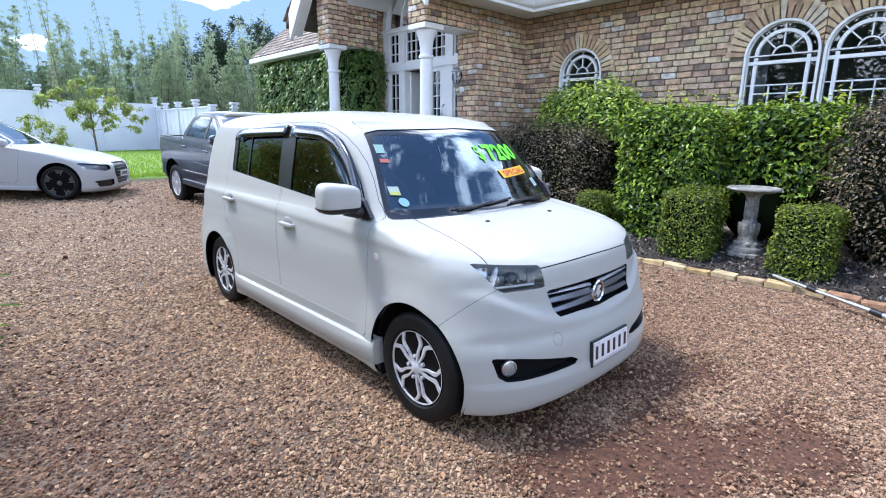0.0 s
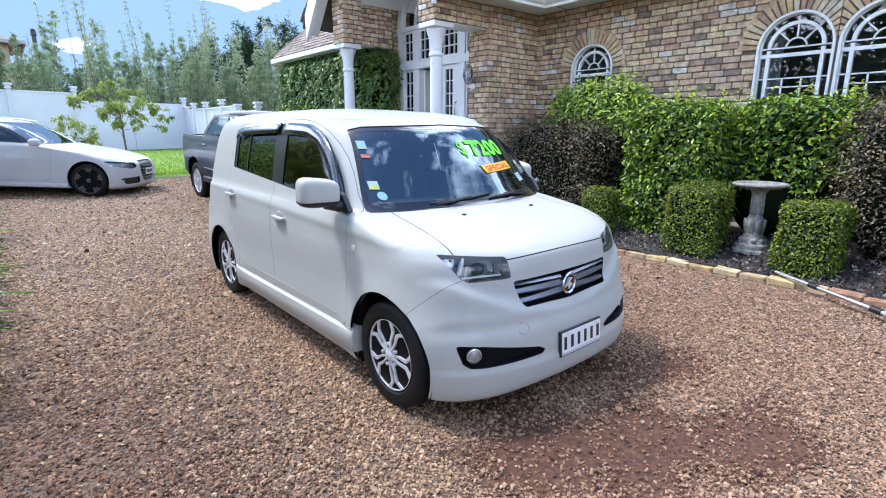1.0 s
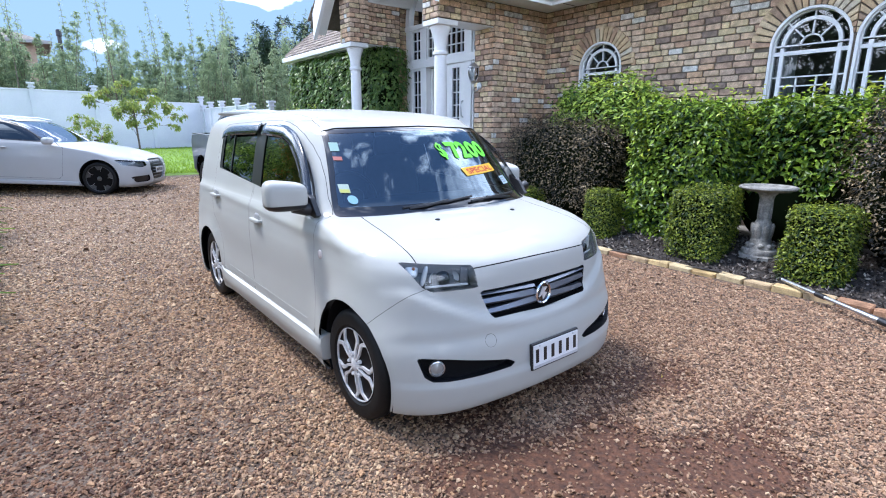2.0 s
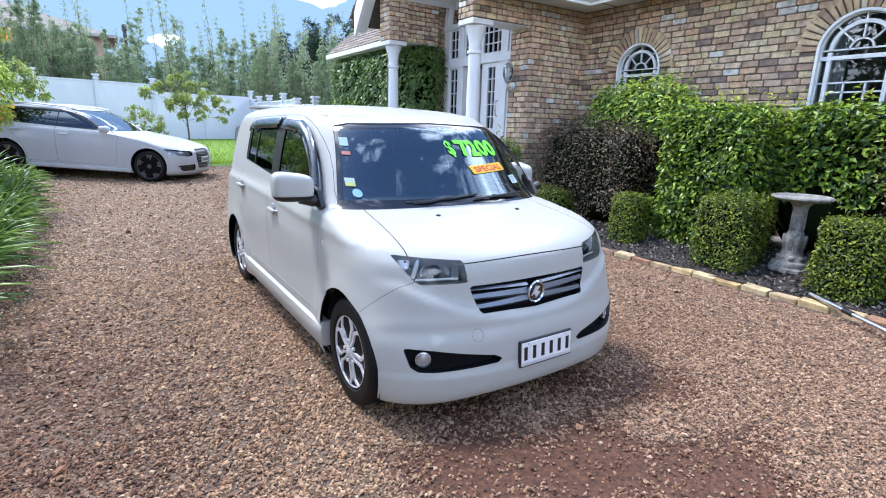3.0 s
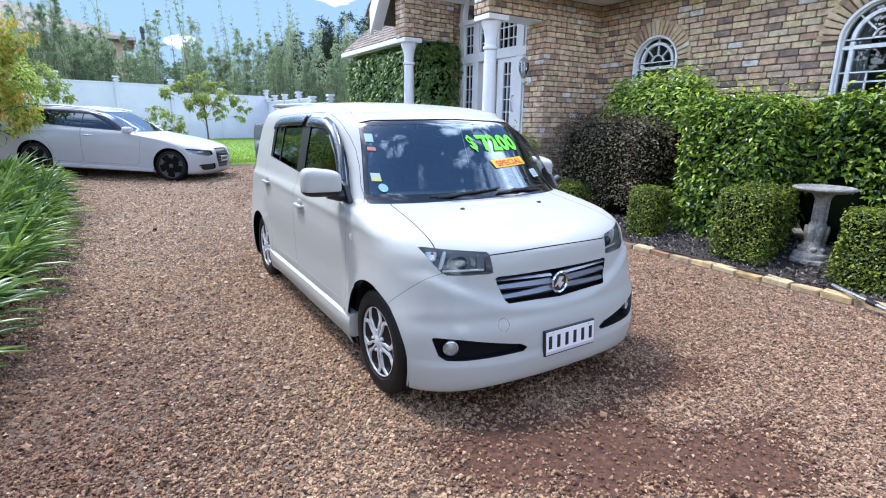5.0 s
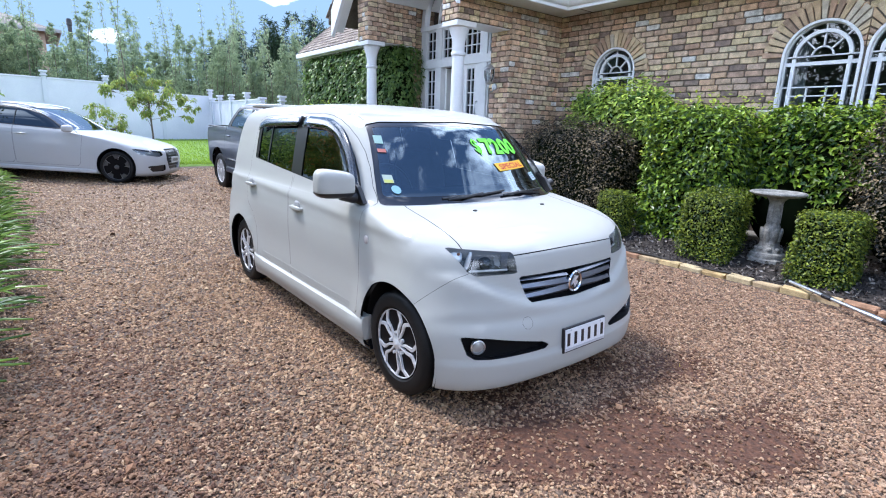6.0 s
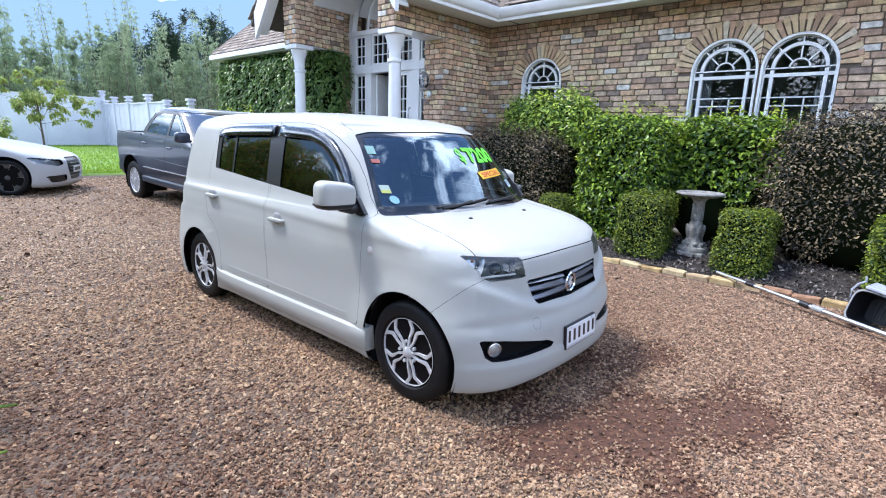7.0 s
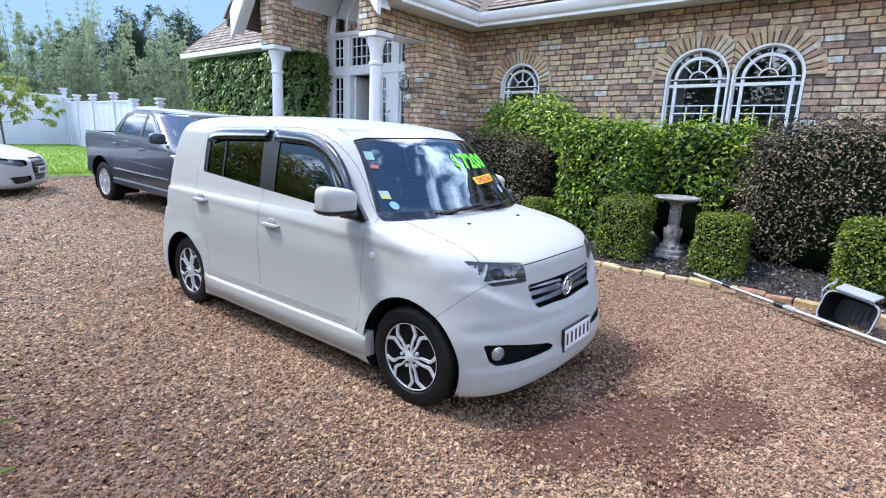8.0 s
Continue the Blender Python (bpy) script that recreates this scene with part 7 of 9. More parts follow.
wagon = placed("car", "white station wagon with dark alloy wheels by the lawn", "car", 1.72, 12.60, 0.152, 60.0, 0.05)
WAGON_ROWS = [
    (0.16, 0.84, -0.78, 3.68, 0.45, 0.30, 2.6, 3.0), (0.22, 0.885, -0.87, 3.75, 0.48, 0.30, 2.6, 3.0), (0.40, 0.905, -0.89, 3.79, 0.50, 0.30, 2.6, 3.0),
    (0.58, 0.912, -0.87, 3.80, 0.50, 0.30, 2.6, 3.0), (0.67, 0.912, -0.83, 3.80, 0.52, 0.30, 2.6, 3.0), (0.73, 0.908, -0.74, 3.79, 0.55, 0.30, 2.7, 3.0),
    (0.79, 0.902, -0.52, 3.78, 0.55, 0.30, 2.9, 3.0), (0.86, 0.892, -0.15, 3.77, 0.50, 0.30, 3.0, 3.0), (0.915, 0.880, 0.28, 3.76, 0.45, 0.30, 3.0, 3.0),
    (0.955, 0.866, 0.58, 3.75, 0.42, 0.30, 3.0, 3.0), (0.985, 0.848, 0.72, 3.73, 0.40, 0.30, 3.0, 3.0), (1.10, 0.800, 0.93, 3.64, 0.40, 0.30, 3.0, 3.0),
    (1.25, 0.725, 1.20, 3.48, 0.40, 0.30, 3.0, 3.0), (1.34, 0.672, 1.42, 3.35, 0.40, 0.30, 3.0, 3.0), (1.39, 0.615, 1.65, 3.20, 0.40, 0.30, 2.8, 2.8),
    (1.415, 0.52, 1.90, 3.02, 0.36, 0.30, 2.6, 2.6), (1.428, 0.33, 2.15, 2.82, 0.25, 0.25, 2.4, 2.4), (1.431, 0.03, 2.45, 2.60, 0.05, 0.05, 2.0, 2.0)]
WAGON_ROWS = [(z, w, f + 0.13 * max(0.0, -f), r, cf, cr, nf, nr) for z, w, f, r, cf, cr, nf, nr in WAGON_ROWS]
ws = car_skin(WAGON_ROWS, 84, 22, 50)
for sgn in (-1, 1):
    for cy in (0.0, 2.81):
        ws = arch_lip(ws, cy, 0.335, 0.365, sgn, 0.5)
scr, ws = ws.cut(front_fn(poly([(-0.76, 1.0), (0.76, 1.0), (0.62, 1.345), (-0.62, 1.345)], 0.015), 2.0))
scr.moved(-0.006).put("windscreen", M_FARSCREEN, wagon, "windscreen reflecting bright sky")
bk, ws = ws.cut(lambda v: np.maximum(poly([(-0.66, 1.02), (0.66, 1.02), (0.55, 1.33), (-0.55, 1.33)], 0.02)(v[:, 0], v[:, 2]), 3.1 - v[:, 1]))
bk.moved(-0.006).put("rear_glass", M_TINT, wagon)
lamps = {}
for sgn in (-1, 1):
    lamps[sgn], ws = ws.cut(front_fn(poly([(sgn * a, b) for a, b in ((0.90, 0.705), (0.47, 0.668), (0.445, 0.592), (0.62, 0.562), (0.885, 0.608))], 0.004), 0.1))
gril, ws = ws.cut(front_fn(poly([(-0.30, 0.70), (0.30, 0.70), (0.33, 0.50), (0.25, 0.30), (-0.25, 0.30), (-0.33, 0.50)], 0.01), -0.3))
gril.moved(-0.03).put("grille", M_BLACK, wagon, "tall black grille")
gv, gf = gril.rim(0.03)
mesh_ob("grille_frame", gv, gf, M_SATIN, wagon)
for k in range(6):
    z = 0.66 - k * 0.06
    part("grille_bar", box_bm((-0.29, 0.29, -0.782, -0.765, z - 0.006, z + 0.006), bevel=0.002), M_GUNMETAL, wagon)
part("number_plate", box_bm((-0.18, 0.18, -0.800, -0.785, 0.42, 0.54), bevel=0.003), plain("far_plate", (0.55, 0.56, 0.58), 0.4), wagon, "pale number plate")
for k in range(5):
    part("plate_bar", box_bm((-0.14 + k * 0.06, -0.11 + k * 0.06, -0.804, -0.799, 0.455, 0.515)), M_BLACK, wagon)
for sgn in (-1, 1):
    low, ws = ws.cut(front_fn(poly([(sgn * a, b) for a, b in ((0.82, 0.37), (0.42, 0.39), (0.40, 0.27), (0.74, 0.265))], 0.006), 0.1))
    low.moved(-0.03).put("lower_vent", M_BLACK, wagon, "black lower air vent")
    part("vent_bar", shift(box_bm((-0.17, 0.17, -0.01, 0.01, -0.008, 0.008), bevel=0.003), Matrix.Translation((sgn * 0.60, -0.63, 0.325)) @ Matrix.Rotation(sgn * 0.38, 4, "Z")), M_SATIN, wagon)
    L = lamps[sgn]
    L.moved(-0.05).put("lamp_bowl", plain("wagon_lamp", (0.34, 0.35, 0.36), 0.25, 0.3), wagon, "dark head lamp")
    L.put("lamp_lens", M_LENS, wagon, "clear head lamp lens")
W_ZONE = [(0.93, 0.995), (1.12, 1.135), (1.35, 1.265), (1.60, 1.335), (2.10, 1.355), (2.70, 1.335), (3.10, 1.28), (3.28, 1.19), (3.33, 1.09), (2.60, 1.045), (1.70, 1.015)]
W_P1 = [(1.00, 1.015), (1.16, 1.13), (1.37, 1.245), (1.62, 1.318), (1.835, 1.334), (1.835, 1.022)]
W_P2 = [(1.85, 1.026), (1.85, 1.336), (2.15, 1.340), (2.60, 1.326), (2.665, 1.054)]
W_P3 = [(2.68, 1.060), (2.62, 1.318), (3.05, 1.270), (3.22, 1.18), (3.27, 1.105)]
W_D1 = [(0.60, 0.90), (0.66, 0.30), (1.80, 0.30), (1.84, 0.98), (1.84, 1.36), (1.62, 1.365), (1.34, 1.30), (1.10, 1.17), (0.86, 1.0)]
W_D2 = [(1.852, 0.98), (1.852, 1.365), (2.20, 1.375), (2.62, 1.355), (2.72, 1.06), (2.70, 0.85), (2.50, 0.66), (2.40, 0.30), (1.812, 0.30)]
ws = flank_parts(ws, wagon, M_WAGON, [W_D1, W_D2], W_ZONE, [W_P1, W_P2, W_P3], M_FARGLASS, 0.45)
wing_gap, ws = ws.cut(lambda v: np.maximum(np.maximum(np.abs(np.abs(v[:, 0]) - (0.74 + 0.05 * v[:, 1])) - 0.003, v[:, 1] - 0.7), 0.74 - v[:, 2]))
ws.put("body", M_WAGON, wagon, "white painted wagon body")
for sgn in (-1, 1):
    part("side_skirt", box_bm((sgn * 0.83, sgn * 0.915, 0.36, 2.44, 0.17, 0.25), bevel=0.02), M_WAGON, wagon)
    part("roof_rail", tube_bm([(sgn * 0.60, 1.55, 1.375), (sgn * 0.605, 1.8, 1.412), (sgn * 0.60, 2.4, 1.43), (sgn * 0.585, 3.0, 1.405), (sgn * 0.57, 3.25, 1.355)], 0.016, 8), M_SATIN, wagon, "silver roof rail", True)
    part("door_mirror", shift(rounded_block((0.11, 0.075, 0.068), 3.5, 3), Matrix.Translation((sgn * 1.0, 0.80 if sgn < 0 else 1.18, 1.02))), M_WAGON, wagon, "white mirror", True)
    part("mirror_stalk", tube_bm([(sgn * 0.93, 0.82, 1.0), (sgn * 0.85, 0.86, 0.985)], 0.02, 8), M_BLACK, wagon)
    for y, z in ((1.68, 0.865), (2.60, 0.905)):
        part("door_handle", shift(rounded_block((0.014, 0.10, 0.014), 4, 2), Matrix.Translation((sgn * 0.905, y, z))), M_WAGON, wagon, "", True)
    part("tail_lamp", shift(rounded_block((0.04, 0.13, 0.075), 4, 3), Matrix.Translation((sgn * 0.83, 3.62, 0.86)) @ Matrix.Rotation(sgn * 0.35, 4, "Z")), plain("wagon_tail_red", (0.34, 0.025, 0.02), 0.15, 0, 0.6), wagon, "red tail lamp", True)
    for cy in (0.0, 2.81):
        arch_liner(wagon, sgn * 0.87, sgn * 0.55, cy, 0.335, 0.372)
        wheel(wagon, sgn * 0.785, cy, 0.322, -1 if sgn < 0 else 1, 0.322, 0.250, 0.235, "star", M_DISH, plain("dark_alloy", (0.10, 0.10, 0.105), 0.35, 0.5))
part("underbody", box_bm((-0.70, 0.70, -0.35, 3.6, 0.17, 0.25)), M_MATT, wagon)
for x in (-0.37, 0.37):
    for y0 in (1.55, 2.45):
        part("seat", shift(rounded_block((0.24, 0.12, 0.36), 4, 3), Matrix.Translation((x, y0 + 0.25, 0.86)) @ Matrix.Rotation(radians(-14), 4, "X")), M_FABRIC, wagon, "", True)
        part("headrest", shift(rounded_block((0.12, 0.05, 0.08), 3.5, 2), Matrix.Translation((x, y0 + 0.36, 1.22))), M_FABRIC, wagon, "", True)
part("dashboard", shift(rounded_block((0.70, 0.25, 0.10), 4, 3), Matrix.Translation((0, 1.05, 0.90))), M_DASH, wagon, "", True)


# ---- the dark grey double-cab utility ----
ute = placed("utility_truck", "dark grey double-cab utility with an open tray", "utility truck", 4.067, 7.774, -0.02, 2.9, 0.037)
UTE_ROWS = [
    (0.36, 0.86, -0.68, 3.58, 0.40, 0.12, 2.8, 5.0), (0.46, 0.915, -0.80, 3.66, 0.45, 0.12, 2.8, 5.0), (0.65, 0.945, -0.85, 3.70, 0.45, 0.12, 2.8, 5.0),
    (0.85, 0.952, -0.83, 3.72, 0.48, 0.12, 2.8, 5.0), (0.98, 0.95, -0.74, 3.73, 0.50, 0.12, 2.8, 5.0), (1.04, 0.946, -0.52, 3.74, 0.50, 0.12, 2.9, 5.0),
    (1.09, 0.94, -0.08, 3.75, 0.45, 0.12, 3.0, 5.0), (1.14, 0.93, 0.30, 3.76, 0.42, 0.12, 3.0, 5.0), (1.185, 0.918, 0.52, 3.77, 0.40, 0.12, 3.0, 5.0),
    (1.225, 0.905, 0.60, 3.77, 0.38, 0.12, 3.0, 5.0), (1.232, 0.902, 0.61, 2.68, 0.38, 0.12, 3.0, 5.0), (1.36, 0.852, 0.80, 2.62, 0.36, 0.14, 3.0, 5.0),
    (1.55, 0.772, 1.09, 2.50, 0.34, 0.16, 3.0, 4.5), (1.66, 0.72, 1.28, 2.40, 0.34, 0.18, 3.0, 4.0), (1.71, 0.655, 1.46, 2.28, 0.34, 0.20, 2.8, 3.0),
    (1.738, 0.50, 1.68, 2.14, 0.24, 0.16, 2.5, 2.6), (1.746, 0.03, 1.88, 1.98, 0.04, 0.04, 2.0, 2.0)]
us = car_skin(UTE_ROWS, 84, 20, 54)
for sgn in (-1, 1):
    for cy in (0.0, 3.06):
        us = arch_lip(us, cy, 0.40, 0.44, sgn, 0.5)
scr, us = us.cut(front_fn(poly([(-0.78, 1.25), (0.78, 1.25), (0.66, 1.655), (-0.66, 1.655)], 0.015), 2.0))
scr.moved(-0.006).put("windscreen", M_FARSCREEN, ute, "windscreen reflecting sky")
bk, us = us.cut(lambda v: np.maximum(poly([(-0.66, 1.30), (0.66, 1.30), (0.60, 1.62), (-0.60, 1.62)], 0.02)(v[:, 0], v[:, 2]), 2.2 - v[:, 1]))
bk.moved(-0.006).put("rear_glass", M_UTEGLASS, ute)
tray, us = us.cut(lambda v: np.maximum(np.maximum(np.abs(v[:, 0]) - 0.80, 1.222 - v[:, 2]), np.maximum(2.72 - v[:, 1], v[:, 1] - 3.70)))
U_ZONE = [(0.78, 1.235), (0.95, 1.37), (1.15, 1.51), (1.36, 1.63), (1.50, 1.665), (2.10, 1.66), (2.36, 1.60), (2.50, 1.36), (2.55, 1.275), (1.70, 1.245)]
U_P1 = [(0.88, 1.262), (1.00, 1.365), (1.20, 1.50), (1.39, 1.60), (1.56, 1.632), (1.56, 1.268)]
U_P2 = [(1.63, 1.27), (1.63, 1.635), (2.06, 1.63), (2.28, 1.57), (2.40, 1.38), (2.42, 1.29)]
U_D1 = [(0.50, 1.15), (0.53, 0.52), (1.58, 0.52), (1.60, 1.20), (1.60, 1.69), (1.46, 1.69), (1.30, 1.65), (1.05, 1.50), (0.80, 1.31)]
U_D2 = [(1.612, 1.20), (1.612, 1.69), (2.12, 1.685), (2.40, 1.62), (2.62, 1.25), (2.60, 0.75), (2.52, 0.52), (1.592, 0.52)]
us = flank_parts(us, ute, M_UTE, [U_D1, U_D2], U_ZONE, [U_P1, U_P2], M_UTEGLASS, 0.5)
gap, us = us.cut(lambda v: np.maximum(np.maximum(np.abs(v[:, 1] - 2.655) - 0.006, 0.5 - np.abs(v[:, 0])), v[:, 2] - 1.228))
us.put("body", M_UTE, ute, "dark grey painted body")
part("tray_liner", box_bm((-0.80, 0.80, 2.72, 3.70, 0.72, 0.76), (-0.83, -0.795, 2.72, 3.70, 0.76, 1.21), (0.795, 0.83, 2.72, 3.70, 0.76, 1.21), (-0.795, 0.795, 2.69, 2.72, 0.76, 1.21), (-0.795, 0.795, 3.70, 3.73, 0.76, 1.21)), M_BLACK, ute, "black tray liner")
part("tray_rail", box_bm((-0.90, -0.78, 2.70, 3.74, 1.222, 1.246), (0.78, 0.90, 2.70, 3.74, 1.222, 1.246), (-0.78, 0.78, 3.68, 3.75, 1.222, 1.246), bevel=0.01), M_BLACK, ute, "black rail round the tray")
for sgn in (-1, 1):
    part("chrome_strip", box_bm((sgn * 0.945, sgn * 0.962, 0.62, 2.50, 0.655, 0.675), bevel=0.004), M_CHROME, ute, "bright side strip")
    part("body_crease", shift(box_bm((-0.006, 0.006, -0.62, 0.62, -0.006, 0.006), bevel=0.004), Matrix.Translation((sgn * 0.952, 1.35, 0.83)) @ Matrix.Rotation(radians(1.5), 4, "X")), M_UTE, ute)
    part("side_step", box_bm((sgn * 0.86, sgn * 0.965, 0.50, 2.58, 0.40, 0.50), bevel=0.02), M_UTE, ute)
    mr = part("door_mirror", shift(rounded_block((0.115, 0.07, 0.085), 3.5, 3), Matrix.Translation((sgn * 1.06, 0.66, 1.295))), M_UTE, ute, "dark mirror", True)
    part("mirror_arm", tube_bm([(sgn * 0.97, 0.68, 1.25), (sgn * 0.88, 0.76, 1.225)], 0.026, 8), M_BLACK, ute)
    for y, z in ((1.45, 1.07), (2.42, 1.10)):
        part("door_handle", shift(rounded_block((0.016, 0.10, 0.017), 4, 2), Matrix.Translation((sgn * 0.948, y, z))), M_UTE, ute, "", True)
    part("tail_lamp", shift(rounded_block((0.05, 0.03, 0.17), 4, 2), Matrix.Translation((sgn * 0.86, 3.74, 0.98))), plain("ute_tail_red", (0.32, 0.02, 0.02), 0.2, 0, 0.5), ute, "red tail lamp", True)
    part("head_lamp", shift(rounded_block((0.15, 0.05, 0.08), 3, 3), Matrix.Translation((sgn * 0.66, -0.68, 0.86)) @ Matrix.Rotation(-sgn * -0.4, 4, "Z")), M_CHROME, ute, "", True)
    for cy in (0.0, 3.06):
        arch_liner(ute, sgn * 0.90, sgn * 0.50, cy, 0.40, 0.45)
        wheel(ute, sgn * 0.80, cy, 0.36, -1 if sgn < 0 else 1, 0.36, 0.235, 0.24, "alloy", M_GREY_TRIM, M_SILVER)
part("underbody", box_bm((-0.70, 0.70, -0.6, 3.6, 0.36, 0.46)), M_MATT, ute)
part("rear_bumper", box_bm((-0.90, 0.90, 3.66, 3.82, 0.48, 0.66), bevel=0.03), M_UTE, ute)
for x in (-0.37, 0.37):
    for y0 in (1.35, 2.05):
        part("seat", shift(rounded_block((0.24, 0.11, 0.36), 4, 3), Matrix.Translation((x, y0 + 0.2, 1.08)) @ Matrix.Rotation(radians(-12), 4, "X")), M_FABRIC, ute, "", True)

# ---- garden bed along the house ----
def bed_sheet():
    xs, ys = np.linspace(5.60, 7.94, 20), np.linspace(-7, 6.15, 80)
    gx, gy = np.meshgrid(xs, ys)
    gz = 0.045 + 0.02 * np.sin(gx * 5 + gy * 3) * np.sin(gy * 4.1) + 0.21 * np.clip(gx - 5.76, 0, 0.55)
    v = np.stack([gx, gy, gz], -1).reshape(-1, 3)
    w = len(xs)
    f = [(j * w + i, j * w + i + 1, (j + 1) * w + i + 1, (j + 1) * w + i) for j in range(len(ys) - 1) for i in range(w - 1)]
    return tagged(mesh_ob("garden_bed", v, f, M_MULCH, smooth=True), "dark bark-mulched garden bed", "garden bed", kind="structure")


bed_sheet()


def mulch_chips():
    n = 9000
    x, y = rng.uniform(5.64, 7.2, n), rng.uniform(-1.6, 5.5, n)
    p = np.stack([x, y, 0.055 + 0.02 * np.sin(x * 5 + y * 3) * np.sin(y * 4.1) + 0.21 * np.clip(x - 5.76, 0, 0.55) + rng.uniform(0, 0.015, n)], 1)
    d = rng.normal(0, 1, (n, 3))
    d[:, 2] *= 0.25
    v, f = leaf_arrays(p, d / np.linalg.norm(d, axis=1, keepdims=True), 0.045, 0.5, 0.0, 0.3)
    tagged(tri_ob("mulch_chips", v, f, M_CHIPS), "loose dark bark chips", "mulch", kind="stuff")
    n = 700
    x, y = rng.uniform(5.64, 6.6, n), rng.uniform(-1.6, 5.0, n)
    p = np.stack([x, y, 0.07 + 0.02 * np.sin(x * 5 + y * 3) * np.sin(y * 4.1) + 0.21 * np.clip(x - 5.76, 0, 0.55)], 1)
    d = rng.normal(0, 1, (n, 3))
    d[:, 2] *= 0.15
    v, f = leaf_arrays(p, d / np.linalg.norm(d, axis=1, keepdims=True), 0.05, 0.35, 0.0, 0.3)
    tagged(tri_ob("fallen_leaves", v, f, palette("dry_leaf", [(0.30, 0.26, 0.22), (0.22, 0.18, 0.15), (0.38, 0.34, 0.29)], 0.8)), "dry grey-brown fallen leaves", "leaf litter", kind="stuff")


mulch_chips()


def drive_leaves():
    n = 26
    x, y = rng.uniform(0.2, 5.3, n), rng.uniform(0.4, 5.0, n)
    p = np.stack([x, y, np.full(n, 0.016)], 1)
    d = rng.normal(0, 1, (n, 3))
    d[:, 2] = 0.05
    v, f = leaf_arrays(p, d / np.linalg.norm(d, axis=1, keepdims=True), 0.035, 0.5, 0.0, 0.2)
    tagged(tri_ob("drive_leaves", v, f, palette("yellow_leaf", [(0.50, 0.36, 0.08), (0.34, 0.22, 0.08), (0.10, 0.07, 0.05), (0.42, 0.34, 0.12)], 0.7)), "few small yellow and brown leaves on the gravel", "leaf litter", kind="stuff")


drive_leaves()

BOX_GROUP = "clipped box bushes"
bush("box_bush", "squarely clipped green box bush by the kerb", "bush", (6.09, 2.23, 0.05), (0.270, 0.272, 0.385), 13000, 0.028, M_BOX_LEAF, 9, 0.030, 1, 0.6, 0.0, 0.8, 3, BOX_GROUP)
bush("box_bush", "clipped yellow-green box bush beside the birdbath", "bush", (6.06, 1.11, 0.05), (0.252, 0.250, 0.355), 11500, 0.028, M_BOX_LEAF, 9, 0.030, 2, 0.6, 0.0, 0.8, 3, BOX_GROUP)
bush("box_bush", "small clipped box bush", "bush", (6.06, 3.49, 0.05), (0.180, 0.185, 0.325), 7500, 0.030, M_BOX_LEAF, 6, 0.016, 3, 0.6, 0.0, 0.8, 3, BOX_GROUP)
bush("box_bush", "clipped box bush behind the tipped bin", "bush", (6.05, -0.28, 0.05), (0.27, 0.33, 0.405), 13500, 0.032, M_BOX_LEAF, 5, 0.026, 4, 0.6, 0.0, 0.8, 3, BOX_GROUP)
bush("box_bush", "low rounded box bush near the porch pier", "bush", (6.15, 5.05, 0.05), (0.32, 0.40, 0.28), 9000, 0.032, M_BOX_LEAF, 4, 0.02, 5, 0.6, 0.0, 0.8, 3, BOX_GROUP)
bush("hedge", "tall glossy bright green clipped hedge", "hedge", (6.72, 2.80, 0.05), (0.42, 0.55, 0.855), 17000, 0.064, M_HEDGE_LEAF, 7, 0.06, 6, 0.50, 0.15, 0.9, 3, "", 170)
bush("hedge", "glossy green hedge behind the birdbath", "hedge", (7.20, 1.61, 0.05), (0.36, 0.72, 0.86), 14000, 0.074, M_HEDGE_LEAF, 5, 0.07, 7, 0.50, 0.15, 0.9, 3, "", 130, 0.80)
bush("shrub", "dark purple-leaved loose shrub", "shrub", (6.80, 0.02, 0.05), (0.52, 1.10, 0.88), 28000, 0.037, M_DARK_LEAF, 4, 0.10, 8, 0.5, 0.1, 0.9, 3, "", 160, 0.30)
bush("shrub", "dark bronze-leaved shrub by the house corner", "shrub", (6.77, 4.72, 0.05), (0.52, 0.93, 0.76), 25000, 0.036, M_DARK_LEAF, 3.4, 0.10, 9, 0.5, 0.1, 0.9, 3, "", 110, 0.28)
bush("shrub", "broad-leaved green shrub under the small window", "shrub", (7.42, 4.48, 0.05), (0.38, 0.90, 1.06), 13000, 0.088, M_VIB_LEAF, 3.2, 0.09, 10, 0.42, 0.25, 0.8, 3, "", 60, 1.20)


# ---- birdbath ----
bath = thing("birdbath", "weathered grey concrete birdbath with a figured pedestal", "birdbath", (6.29, 1.70, 0.165))
bath.scale = (1.0, 1.0, 0.82)
prof = [(0.0, 0.800), (0.10, 0.805), (0.20, 0.815), (0.230, 0.832), (0.252, 0.838), (0.260, 0.848), (0.260, 0.866), (0.254, 0.874), (0.244, 0.878), (0.232, 0.874), (0.21, 0.850), (0.12, 0.836), (0.0, 0.834)]
part("bowl", lathe_bm(prof, 56), M_CONCRETE, bath, "", True)
for k in range(44):
    a = 2 * math.pi * k / 44
    part("bead", shift(rounded_block((0.007, 0.014, 0.011), 3, 1), Matrix.Rotation(a, 4, "Z") @ Matrix.Translation((0.261, 0, 0.857))), M_CONCRETE, bath, "", True)
part("pedestal", lathe_bm([(0.17, 0.0), (0.17, 0.05), (0.155, 0.07), (0.135, 0.075), (0.128, 0.10), (0.105, 0.13), (0.092, 0.22), (0.096, 0.33), (0.082, 0.40), (0.062, 0.45), (0.055, 0.60), (0.060, 0.70), (0.075, 0.76), (0.105, 0.80)], 40), M_CONCRETE, bath, "", True)
